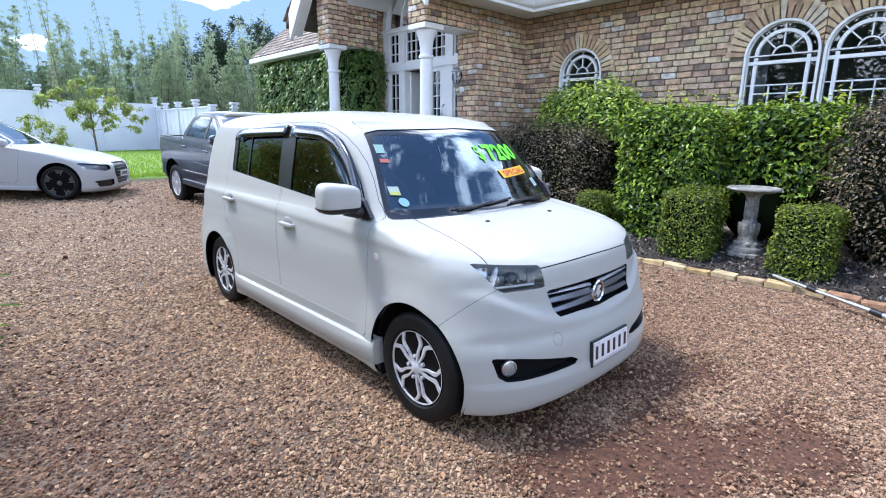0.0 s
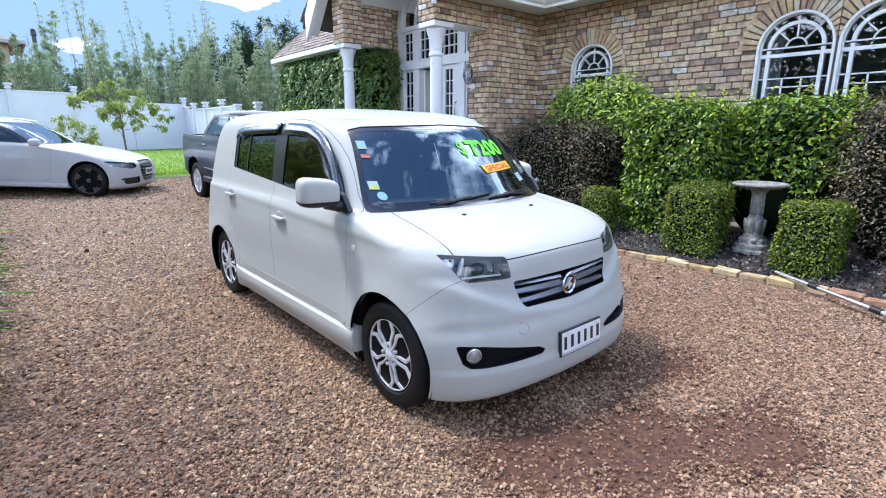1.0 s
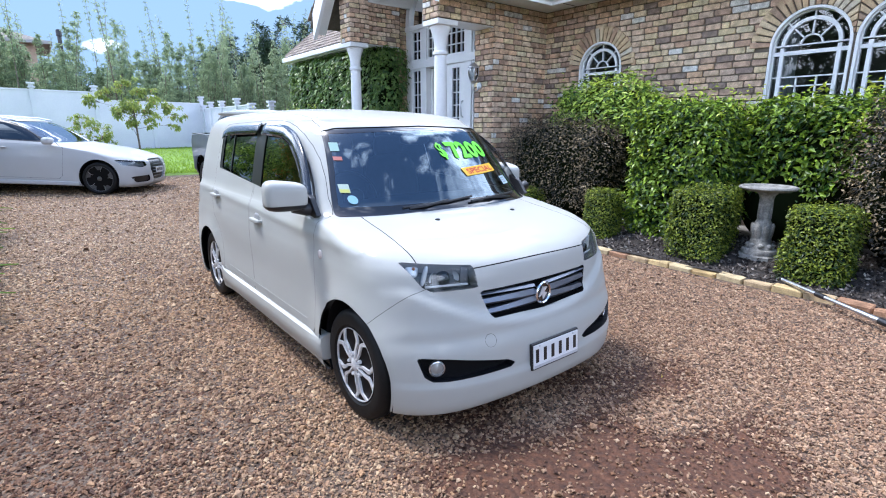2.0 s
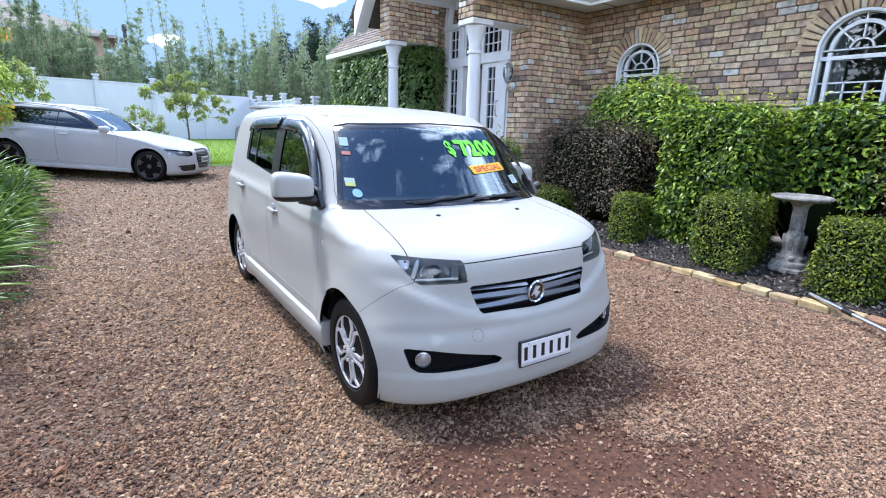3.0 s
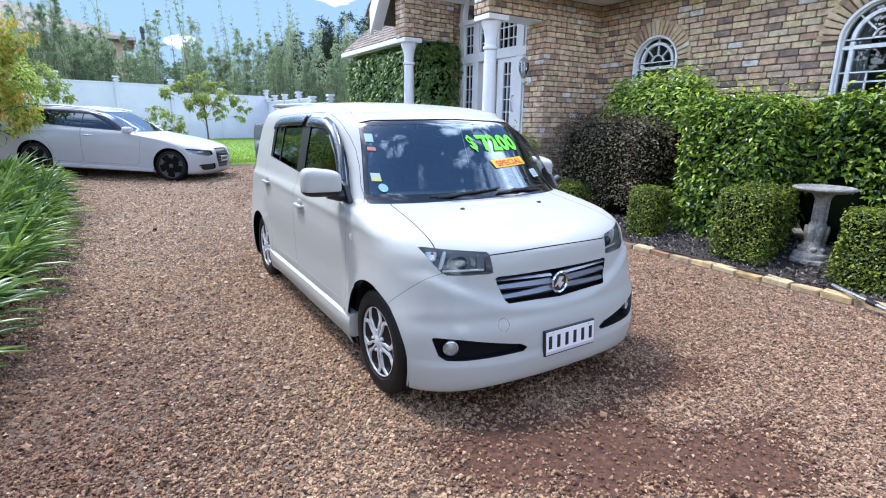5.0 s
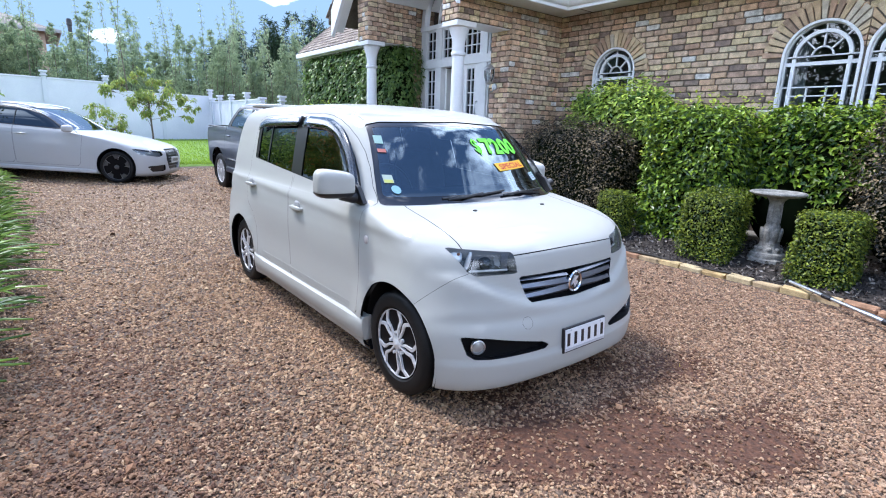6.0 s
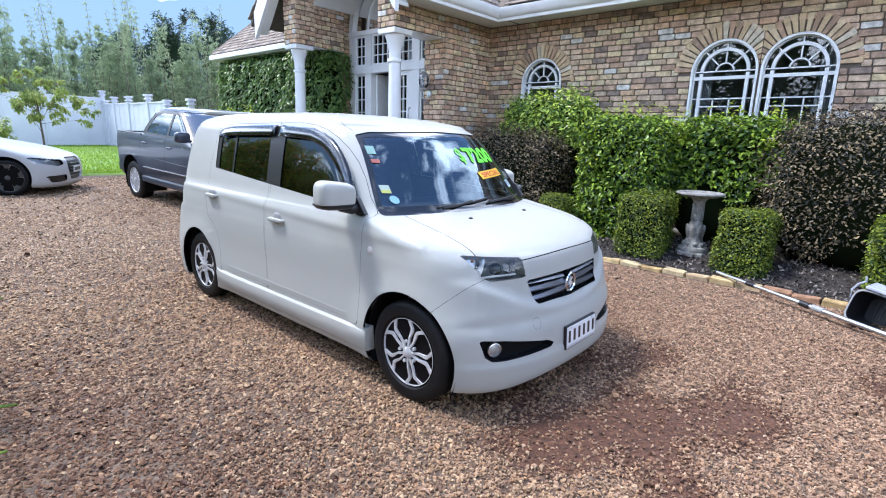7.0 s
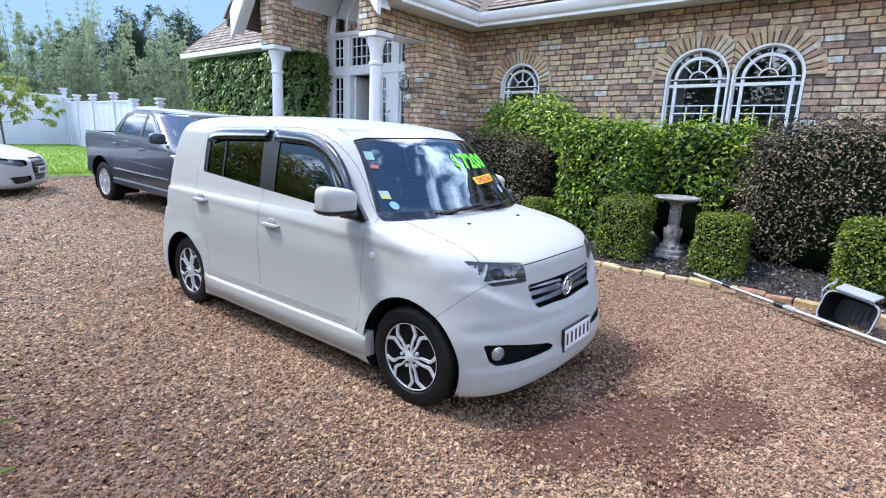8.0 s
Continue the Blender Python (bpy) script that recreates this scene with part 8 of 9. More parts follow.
for k in range(8):
    a = 2 * math.pi * k / 8
    part("acanthus", shift(rounded_block((0.020, 0.028, 0.12), 2.6, 3), Matrix.Rotation(a, 4, "Z") @ Matrix.Translation((0.086, 0, 0.28)) @ Matrix.Rotation(radians(8), 4, "Y")), M_CONCRETE, bath, "", True)
    part("scroll", shift(rounded_block((0.030, 0.030, 0.035), 2.4, 2), Matrix.Rotation(a + 0.39, 4, "Z") @ Matrix.Translation((0.108, 0, 0.115))), M_CONCRETE, bath, "", True)
    part("flute", tube_bm([(0.062 * math.cos(a), 0.062 * math.sin(a), 0.47), (0.060 * math.cos(a), 0.060 * math.sin(a), 0.70)], 0.009, 6), M_CONCRETE, bath, "", True)
part("base_slab", lathe_bm([(0.0, -0.05), (0.205, -0.05), (0.20, -0.01), (0.185, 0.004), (0.172, 0.012), (0.0, 0.012)], 8), M_CONCRETE, bath)


# ---- telescopic pole and tipped bin ----
pole = thing("pool_pole", "silver telescopic pole with black grips on the kerb edge", "pole", (0, 0, 0))
pa, pb = Vector((5.68, 1.28, 0.10)), Vector((4.42, -0.62, 0.055))


def along(s, lift=0.0):
    p = pa.lerp(pb, s)
    return (p.x, p.y, p.z + lift)


part("upper_tube", tube_bm([along(0.0), along(0.36)], 0.016, 12), M_SATIN, pole, "silver tube", True)
part("lower_tube", tube_bm([along(0.36), along(1.0)], 0.0205, 12), M_SATIN, pole, "silver tube", True)
part("grip", tube_bm([along(0.185), along(0.225)], 0.023, 12), M_BLACK, pole, "black rubber grip", True)
part("grip", tube_bm([along(0.445), along(0.485)], 0.027, 12), M_BLACK, pole, "black rubber grip", True)
part("cam_lock", tube_bm([along(0.495), along(0.54)], 0.026, 12), M_GREY_TRIM, pole, "grey twist lock", True)
part("end_cap", tube_bm([along(0.0), along(0.012)], 0.017, 12), M_BLACK, pole)

M_BINWHITE = surface("bin_white_plastic", (0.30, 0.32, 0.38), (0.40, 0.42, 0.48), 0.4, 6, 60, 0.05)
binn = thing("plastic_bin", "white plastic bin with a black inside tipped on the gravel", "bin", (4.97, -0.14, 0.0))
b_open = Vector((-0.93, 0.26, 0.24)).normalized()          # the mouth looks up the drive
b_long = Vector((0.20, 0.93, 0.17))
b_long = (b_long - b_open * b_long.dot(b_open)).normalized()
b_up = b_long.cross(b_open).normalized()
BM = Matrix.Translation((-0.03, 0.05, 0.165)) @ Matrix.Scale(0.77, 4) @ Matrix((b_up, b_long, b_open)).transposed().to_4x4()


def tub(hx0, hy0, hx1, hy1, z0, z1, power=5.0, steps=44, flip=False):
    bm = bmesh.new()
    rings = []
    for s in np.linspace(0, 1, 8):
        hx, hy, z = hx0 + (hx1 - hx0) * s, hy0 + (hy1 - hy0) * s, z0 + (z1 - z0) * s
        ring = []
        for i in range(steps):
            a = 2 * math.pi * i / steps
            c, q = math.cos(a), math.sin(a)
            k = (abs(c) ** power + abs(q) ** power) ** (-1 / power)
            ring.append(bm.verts.new((hx * c * k, hy * q * k, z)))
        rings.append(ring)
    for a, b in zip(rings, rings[1:]):
        for i in range(steps):
            j = (i + 1) % steps
            bm.faces.new((a[i], a[j], b[j], b[i]))
    bm.faces.new(rings[0])
    return bm


part("outer_shell", shift(tub(0.145, 0.20, 0.185, 0.255, -0.38, 0.0), BM), M_BLACK, binn, "black outer tub", True)
part("inside", shift(tub(0.137, 0.192, 0.176, 0.246, -0.37, 0.001), BM), M_BLACK, binn, "black ribbed inside", True)
bm = bmesh.new()
pr = None
first = None
for i in range(44):
    a = 2 * math.pi * i / 44
    c, q = math.cos(a), math.sin(a)
    k = (abs(c) ** 5 + abs(q) ** 5) ** (-0.2)
    ring = [bm.verts.new((hx * c * k, hy * q * k, z)) for hx, hy, z in ((0.176, 0.246, -0.004), (0.178, 0.248, 0.010), (0.192, 0.262, 0.010), (0.196, 0.266, -0.012))]
    if pr:
        for m in range(4):
            bm.faces.new((pr[m], pr[(m + 1) % 4], ring[(m + 1) % 4], ring[m]))
    else:
        first = ring
    pr = ring
for m in range(4):
    bm.faces.new((pr[m], pr[(m + 1) % 4], first[(m + 1) % 4], first[m]))
part("rim", shift(bm, BM), M_GREY_TRIM, binn, "grey rim", True)
for k in range(5):
    part("rib", shift(box_bm((-0.10, 0.10, -0.12 + 0.055 * k, -0.10 + 0.055 * k, -0.372, -0.355), bevel=0.006), BM), M_DASH, binn)
part("wheel_boss", shift(lathe_bm([(0.05, -0.372), (0.045, -0.33), (0.02, -0.325), (0.0, -0.325)], 20, "z", (-0.075, -0.13, 0)), BM), M_DASH, binn, "", True)
# pale lid hinged on the upper edge, swung back
sgn_up = 1.0 if b_up.z > 0 else -1.0
part("lid", shift(box_bm((-0.012, 0.012, -0.17, 0.21, -0.25, 0.0), bevel=0.010), BM @ Matrix.Translation((sgn_up * 0.215, -0.02, 0.03)) @ Matrix.Rotation(sgn_up * radians(-16), 4, "Y")), M_BINWHITE, binn, "pale grey lid swung back")
part("lid_lip", shift(box_bm((-0.018, 0.018, -0.165, 0.205, -0.02, 0.0), bevel=0.008), BM @ Matrix.Translation((sgn_up * 0.215, -0.02, 0.035))), M_BINWHITE, binn)
part("handle", tube_bm([tuple(BM @ Vector(p)) for p in ((sgn_up * 0.06, 0.272, 0.0), (sgn_up * 0.14, 0.292, 0.01), (sgn_up * 0.22, 0.262, 0.0), (sgn_up * 0.27, 0.215, -0.01), (sgn_up * 0.32, 0.235, -0.01))], 0.009, 8), M_BINWHITE, binn, "pale wire handle", True)


# ---- strap-leaved plants on the other side of the drive ----
def strap_clump(x, y, seed, tall=0.62, leaves=84):
    g = np.random.default_rng(seed)
    t = thing("agapanthus", "clump of arching glossy strap-shaped green leaves", "plant", (x, y, float(ground_z(x, y))), group="agapanthus border")
    vs, fs, off = [], [], 0
    seg = 7
    for k in range(leaves):
        a = g.uniform(0, 2 * math.pi)
        ln = tall * g.uniform(0.9, 1.55)
        lean = g.uniform(0.10, 0.95)
        wd = g.uniform(0.025, 0.041)
        s = np.linspace(0, 1, seg)
        out = ln * (0.25 * s + lean * 0.55 * s ** 2)
        up = ln * (1.05 * s - (0.22 + 0.50 * lean) * s ** 2)
        r0 = g.uniform(0.0, 0.10)
        tw = g.normal(0, 0.25)
        px, py = (r0 + out) * np.cos(a + tw * s), (r0 + out) * np.sin(a + tw * s)
        wdt = wd * np.array([0.8, 1.0, 1.05, 1.0, 0.85, 0.55, 0.05])
        sx, sy = -np.sin(a + tw * s), np.cos(a + tw * s)
        l = np.stack([px + sx * wdt, py + sy * wdt, up + 0.006], 1)
        m = np.stack([px, py, up - 0.004], 1)
        r = np.stack([px - sx * wdt, py - sy * wdt, up + 0.006], 1)
        v = np.stack([l, m, r], 1).reshape(-1, 3)
        vs.append(v)
        for i in range(seg - 1):
            o = off + i * 3
            fs += [(o, o + 1, o + 4, o + 3), (o + 1, o + 2, o + 5, o + 4)]
        off += len(v)
    tri_ob("leaves", np.concatenate(vs), np.array(fs), M_STRAP, t, "", True)
    # dark core paints the shade at the foot of the leaves
    part("crown", shift(rounded_block((0.14, 0.14, 0.10), 2.2, 2), Matrix.Translation((0, 0, 0.06))), M_CORE, t, "plant crown in near-black painted shade", True)
    return t


k = 0
for y in np.arange(2.02, 10.6, 0.42):
    for row, x in enumerate((-0.58, -1.02, -1.55)):
        strap_clump(x + 0.05 * math.sin(k * 2.1) - max(0, y - 7.0) * 0.08 - max(0, 3.4 - y) * 0.17, y + 0.12 * math.cos(k * 1.7), 100 + k, (0.58 if row == 0 else 0.74) + 0.05 * math.sin(k))
        k += 1


# ---- fence ----
def fence_run(points, label):
    """White panelled fence: each post with its moulded cap, each panel between two posts; points are x, y, panel top, post top."""
    t = thing("fence", label, "fence", (0, 0, 0))
    for i, (x, y, pt, top) in enumerate(points):
        g = float(ground_z(x, y))
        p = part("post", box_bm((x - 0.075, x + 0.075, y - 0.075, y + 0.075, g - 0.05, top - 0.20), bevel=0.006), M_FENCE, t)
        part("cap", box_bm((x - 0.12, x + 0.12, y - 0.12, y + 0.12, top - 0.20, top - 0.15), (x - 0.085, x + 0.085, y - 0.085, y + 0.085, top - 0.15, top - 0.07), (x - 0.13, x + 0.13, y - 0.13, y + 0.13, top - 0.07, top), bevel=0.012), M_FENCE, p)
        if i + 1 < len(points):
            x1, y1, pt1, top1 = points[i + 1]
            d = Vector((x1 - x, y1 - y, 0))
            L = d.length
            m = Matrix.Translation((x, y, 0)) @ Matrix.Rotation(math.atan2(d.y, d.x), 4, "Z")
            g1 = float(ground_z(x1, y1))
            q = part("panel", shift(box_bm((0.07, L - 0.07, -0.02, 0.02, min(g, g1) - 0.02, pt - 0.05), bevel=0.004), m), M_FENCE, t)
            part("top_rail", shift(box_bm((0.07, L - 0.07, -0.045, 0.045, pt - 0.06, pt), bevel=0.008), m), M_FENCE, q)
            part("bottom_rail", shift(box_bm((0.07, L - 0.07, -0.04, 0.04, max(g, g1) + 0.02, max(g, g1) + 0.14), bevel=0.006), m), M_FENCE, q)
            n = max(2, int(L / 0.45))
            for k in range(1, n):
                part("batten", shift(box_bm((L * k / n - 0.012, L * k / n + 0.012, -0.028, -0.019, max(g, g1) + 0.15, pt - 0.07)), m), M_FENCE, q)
    return t


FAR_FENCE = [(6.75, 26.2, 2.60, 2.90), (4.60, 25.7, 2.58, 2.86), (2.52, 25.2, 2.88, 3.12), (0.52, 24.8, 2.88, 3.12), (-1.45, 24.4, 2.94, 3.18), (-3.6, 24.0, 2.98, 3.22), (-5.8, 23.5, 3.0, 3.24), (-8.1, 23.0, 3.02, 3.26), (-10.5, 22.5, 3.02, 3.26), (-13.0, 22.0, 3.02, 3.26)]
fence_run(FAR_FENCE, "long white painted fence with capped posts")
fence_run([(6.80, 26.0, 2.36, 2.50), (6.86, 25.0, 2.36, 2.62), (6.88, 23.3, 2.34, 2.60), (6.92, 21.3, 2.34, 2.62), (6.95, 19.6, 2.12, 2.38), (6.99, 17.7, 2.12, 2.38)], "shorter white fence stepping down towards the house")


# ---- trees ----
def crown_tree(name, label, at, trunk_h, blobs, leaves, leaf, mat, trunk_r=0.06, seed=1, wide=0.4, droop=0.3, jitter=0.8, group="", fill=0.55, lean=(0, 0)):
    """A tapered trunk, limbs to each clump and a crown of many small leaves with gaps."""
    g = np.random.default_rng(seed)
    x, y = at
    z = float(ground_z(x, y))
    t = thing(name, label, "tree", (x, y, z - 0.03), group=group)
    bm = bmesh.new()
    tip = (lean[0], lean[1], trunk_h)
    tube_bm([(0, 0, 0), (lean[0] * 0.3 + 0.03, lean[1] * 0.3, trunk_h * 0.45), tip], trunk_r, 8, bm, 0.6)
    for cx, cy, cz, r in blobs:
        s = g.uniform(0.6, 0.95)
        a = Vector((lean[0] * s, lean[1] * s, trunk_h * s))
        b = Vector((cx, cy, cz))
        mid = a.lerp(b, 0.5) + Vector((g.normal(0, 0.08), g.normal(0, 0.08), 0.12 * r))
        tube_bm([a, mid, b], trunk_r * 0.22, 6, bm, 0.3)
        for k in range(4):
            d = Vector(g.normal(0, 1, 3)).normalized() * r * 0.7
            tube_bm([mid.lerp(b, 0.6), b + d * 0.6, b + d], trunk_r * 0.16, 4, bm, 0.4)
    part("trunk", bm, M_BARK, t, "", True)
    vol = np.array([b[3] ** 2 for b in blobs])
    vs, fs, off = [], [], 0
    for (cx, cy, cz, r), share in zip(blobs, vol / vol.sum()):
        n = int(leaves * share)
        # leaves gather on sprays inside the clump
        sp = max(6, n // 28)
        dirs = g.normal(0, 1, (sp, 3))
        dirs /= np.linalg.norm(dirs, axis=1, keepdims=True)
        cent = np.array([cx, cy, cz]) + dirs * (r * g.uniform(fill, 1.08, (sp, 1)))
        pick = g.integers(0, sp, n)
        p = cent[pick] + g.normal(0, r * 0.14, (n, 3))
        d = dirs[pick]
        v, f = leaf_arrays(p, d, leaf, wide, droop, jitter)
        vs.append(v)
        fs.append(f + off)
        off += len(v)
    tri_ob("crown", np.concatenate(vs), np.concatenate(fs), mat, t)
    return t


crown_tree("small_tree", "slender young weeping tree with yellow-green leaves on the lawn", (2.52, 15.45), 1.75, [(-0.95, 0, 1.95, 0.22), (-0.65, 0.1, 2.15, 0.22), (-0.25, 0, 2.35, 0.20), (0.1, -0.1, 2.30, 0.22), (0.45, 0, 2.0, 0.26), (0.8, 0, 1.8, 0.24), (1.05, 0.1, 1.6, 0.20), (0, 0.1, 1.85, 0.32), (-0.35, -0.1, 1.65, 0.28), (0.35, 0.1, 1.55, 0.26), (-0.1, 0, 1.35, 0.22), (0.9, 0, 1.35, 0.14)], 3000, 0.088, M_WEEP, 0.030, 21, 0.42, 0.9, 0.6, fill=0.2)
crown_tree("shrub", "low yellow-green shrub beside the young tree", (1.40, 15.45), 0.55, [(-0.10, 0, 1.42, 0.20), (0.10, 0.1, 1.22, 0.28), (-0.32, -0.1, 1.15, 0.26), (0.40, 0, 0.98, 0.28), (-0.02, 0, 0.85, 0.32), (0.70, 0, 0.70, 0.24), (0.40, 0, 0.50, 0.26), (1.0, 0, 0.45, 0.20)], 1900, 0.088, M_WEEP, 0.022, 25, 0.42, 0.9, 0.6, fill=0.2)
crown_tree("small_tree", "small green tree before the far fence", (-1.35, 17.2), 1.6, [(0.1, 0, 1.9, 0.42), (0.5, 0, 1.65, 0.30), (-0.4, 0.1, 2.0, 0.42)], 2300, 0.10, M_WEEP, 0.04, 22, 0.45, 0.5, 0.7)
crown_tree("maple", "ornamental maple with orange-tipped young leaves", (-1.75, 9.0), 1.5, [(0.0, 0, 2.65, 0.60), (0.55, 0, 2.35, 0.55), (-0.5, 0.2, 2.4, 0.65), (0.75, -0.1, 1.85, 0.45), (0.35, -0.3, 1.95, 0.5), (-0.1, -0.4, 1.8, 0.55), (0.2, 0.3, 2.95, 0.45), (1.0, 0.0, 1.55, 0.32), (-0.9, 0, 2.1, 0.55), (0.9, 0.2, 2.45, 0.4)], 15000, 0.080, M_MAPLE, 0.05, 23, 0.4, 0.55, 0.7)
crown_tree("shrub", "dark leafy shrub behind the maple", (-2.0, 13.4), 1.2, [(0.1, 0, 2.2, 0.7), (0.7, 0, 1.9, 0.55), (-0.6, 0, 2.3, 0.7), (0.3, 0, 1.3, 0.6)], 5200, 0.10, M_VIB_LEAF, 0.05, 24)


def bamboo(x, y, h, seed, wide=1.0, leaves=6800):
    """A clump of leaning canes: leafy pointed plumes, a few bare-tipped canes standing above them."""
    g = np.random.default_rng(seed)
    z = float(ground_z(x, y))
    t = thing("bamboo", "tall feathery green bamboo clump behind the fence", "bamboo", (x, y, z), group="bamboo screen")
    bm = bmesh.new()
    vs, fs, off = [], [], 0
    plumes = [(g.normal(0, 0.55 * wide), g.normal(0, 0.4), h * g.uniform(0.70, 1.0), g.normal(0, 0.28), g.normal(0, 0.2), 0.30) for _ in range(5)]
    wisps = [(g.normal(0, 0.6 * wide), g.normal(0, 0.4), h * g.uniform(1.05, 1.26), g.normal(0, 0.5), g.normal(0, 0.3), 0.035) for _ in range(3)]
    for bx, by, hh, ax, ay, share in plumes + wisps:
        pts = [Vector((bx + ax * s ** 2.2, by + ay * s ** 2.2, hh * s)) for s in np.linspace(0, 1, 6)]
        tube_bm(pts, 0.028, 5, bm, 0.12)
        n = int(leaves * share * 0.62)
        if share > 0.1:
            # short side sprays carry the leaves, longest low down
            sp = n // 16
            s0 = 0.12 + 0.88 * g.beta(1.25, 1.15, sp)
            a0 = g.uniform(0, 2 * math.pi, sp)
            reach = 0.85 * wide * np.clip(1.12 - s0, 0.03, 1) ** 0.8 * g.uniform(0.25, 1.0, sp)
            k = g.integers(0, sp, n)
            q = g.uniform(0.15, 1.1, n)
            s, a, env = s0[k], a0[k] + g.normal(0, 0.12, n), reach[k] * q
            lift = 0.55 * env - 0.35 * env * q
        else:
            s, a, env = g.uniform(0.55, 1.0, n), g.uniform(0, 2 * math.pi, n), 0.10 * g.uniform(0.2, 1.0, n)
            s = np.round(s * 26) / 26
            lift = 0.1 * env
        p = np.stack([bx + ax * s ** 2.2 + env * np.cos(a), by + ay * s ** 2.2 + env * np.sin(a), hh * s + lift + g.normal(0, 0.03, n)], 1)
        d = np.stack([np.cos(a), np.sin(a), np.full(n, 0.25)], 1)
        v, f = leaf_arrays(p, d, 0.135, 0.26, 0.45, 0.8)
        vs.append(v)
        fs.append(f + off)
        off += len(v)
    part("cane", bm, M_BARK, t)["kind"] = "stuff"
    tri_ob("leaves", np.concatenate(vs), np.concatenate(fs), M_BAMBOO, t)
    return t


bx = -13.0
k = 0
while bx < 13.0:
    depth = 29.0 + 1.2 * math.sin(k * 1.9)
    tall = 5.0 + 0.75 * math.sin(k * 2.7) + 0.4 * math.sin(k * 1.1 + 1) + (0.5 if bx > 5.5 else 0)
    bamboo(bx, depth, tall, 300 + k, 1.15 if k % 3 else 0.9)
    bx += 0.92 + 0.2 * math.sin(k * 1.3)
    k += 1
# denser green mass low behind the fence
for k, x in enumerate(np.arange(-13, 13.5, 2.4)):
    crown_tree("hedge_tree", "dense leafy screen behind the white fence", (float(x), 31.5 + 0.6 * math.sin(k)), 2.2, [(0, 0, 2.4, 1.2), (0.9, 0, 1.8, 1.1), (-0.9, 0, 1.7, 1.1), (0.2, 0, 3.0, 0.9), (-0.5, 0.2, 2.8, 0.9)], 3600, 0.21, M_TREE if k % 2 else M_BAMBOO, 0.10, 400 + k, 0.4, 0.3, 0.8, "screen trees")
for x, y, h, s in ((17.6, 47, 9.6, 501), (21.8, 47, 9.9, 502), (14.8, 52, 8.8, 503)):
    g = np.random.default_rng(s)
    crown_tree("pine", "tall dark pine beyond the garden", (x, y), h * 0.8, [(g.normal(0, 1.0), g.normal(0, 0.6), h * q, r) for q, r in ((0.50, 1.5), (0.62, 1.7), (0.72, 1.6), (0.82, 1.4), (0.92, 1.0), (1.0, 0.6), (0.68, 1.5), (0.56, 1.5))], 9000, 0.34, M_PINE, 0.22, s, 0.16, 0.0, 0.9, "pines")
# tall trees across the drive, which the car's glass and paint mirror; unseen southern ones added to hold back sky
for k, (x, y, h) in enumerate(((-6.8, 2.0, 6.3), (-7.2, 6.6, 6.6), (-6.8, -2.4, 6.2), (-10.5, 12.5, 5.8), (-8.0, -7.5, 5.2), (-5.0, -14.5, 4.2), (0.5, -16.0, 4.2), (5.5, -16.0, 4.3), (11.0, -14.5, 4.4), (-10.5, 18.0, 4.7))):
    crown_tree("tree", "broad green tree out of view, mirrored or holding back low sky", (x, y), h * 0.55, [(0, 0, h * 0.82, 1.8), (1.5, 0.5, h * 0.62, 1.7), (-1.4, -0.7, h * 0.62, 1.7), (0.2, 1.8, h * 0.55, 1.7), (0.1, -1.8, h * 0.55, 1.7), (0.9, 1.3, h * 0.33, 1.6), (0.7, -1.5, h * 0.32, 1.6), (0.6, 0.0, h * 0.2, 1.5), (0.4, 2.2, h * 0.2, 1.4), (0.4, -2.2, h * 0.2, 1.4)], 4000, 0.34, M_TREE, 0.16, 600 + k, 0.45, 0.3, 0.8, "trees across the drive")

# ---- ivy on the wing and the porch pier, low hedge before them ----
bush("ivy", "dense dark green ivy covering the wing wall", "ivy", (6.62, 12.42, 0.2), (0.34, 1.82, 1.52), 17000, 0.105, M_IVY, 7, 0.06, 31, 0.6, 0.7, 0.6, 3, "", 0)
bush("ivy", "shaded ivy over the brick pier beside the doors", "ivy", (6.48, 9.78, 0.05), (0.36, 0.76, 1.64), 9500, 0.095, M_IVY, 5, 0.08, 32, 0.6, 0.7, 0.6, 3, "", 0)
bush("hedge", "low green hedge before the ivy wall", "hedge", (5.75, 13.3, 0.1), (0.38, 2.4, 0.86), 9000, 0.09, M_HEDGE_LEAF, 5, 0.05, 33, 0.45, 0.2, 0.7, 2, "", 60)
bush("shrub", "small pale green shrub beside the brick pier", "shrub", (6.25, 6.25, 0.05), (0.22, 0.22, 0.62), 2600, 0.07, M_WEEP, 3, 0.06, 34, 0.45, 0.2, 0.9, 2, "", 20)


# ---- neighbouring roof and flue above the bamboo ----
nb = thing("neighbour_house", "neighbouring house with a brown tiled roof beyond the trees", "house", (-6.0, 47.0, 0))
part("wall", box_bm((-7, 7.2, -3, 4, 0, 6.95)), surface("neighbour_wall", (0.32, 0.24, 0.18), (0.42, 0.33, 0.26), 0.9, 3, 40, 0.1), nb)
bm = bmesh.new()
vv = [bm.verts.new(p) for p in ((-8, -3.8, 6.92), (8.0, -3.8, 6.92), (8.0, 4.8, 6.92), (-8, 4.8, 6.92), (-3.0, 0.5, 9.2), (1.0, 0.5, 9.2))]
for idx in ((0, 1, 5, 4), (1, 2, 5), (2, 3, 4, 5), (3, 0, 4), (0, 3, 2, 1)):
    bm.faces.new([vv[i] for i in idx])
part("roof", bm, palette("brown_tiles", [(0.20, 0.18, 0.16), (0.24, 0.21, 0.19)], 0.85), nb, "brown tiled hip roof")
part("fascia", box_bm((-8.05, 8.05, -3.9, -3.8, 6.77, 6.97), (8.0, 8.08, -3.8, 4.8, 6.77, 6.97)), M_GREY_TRIM, nb)
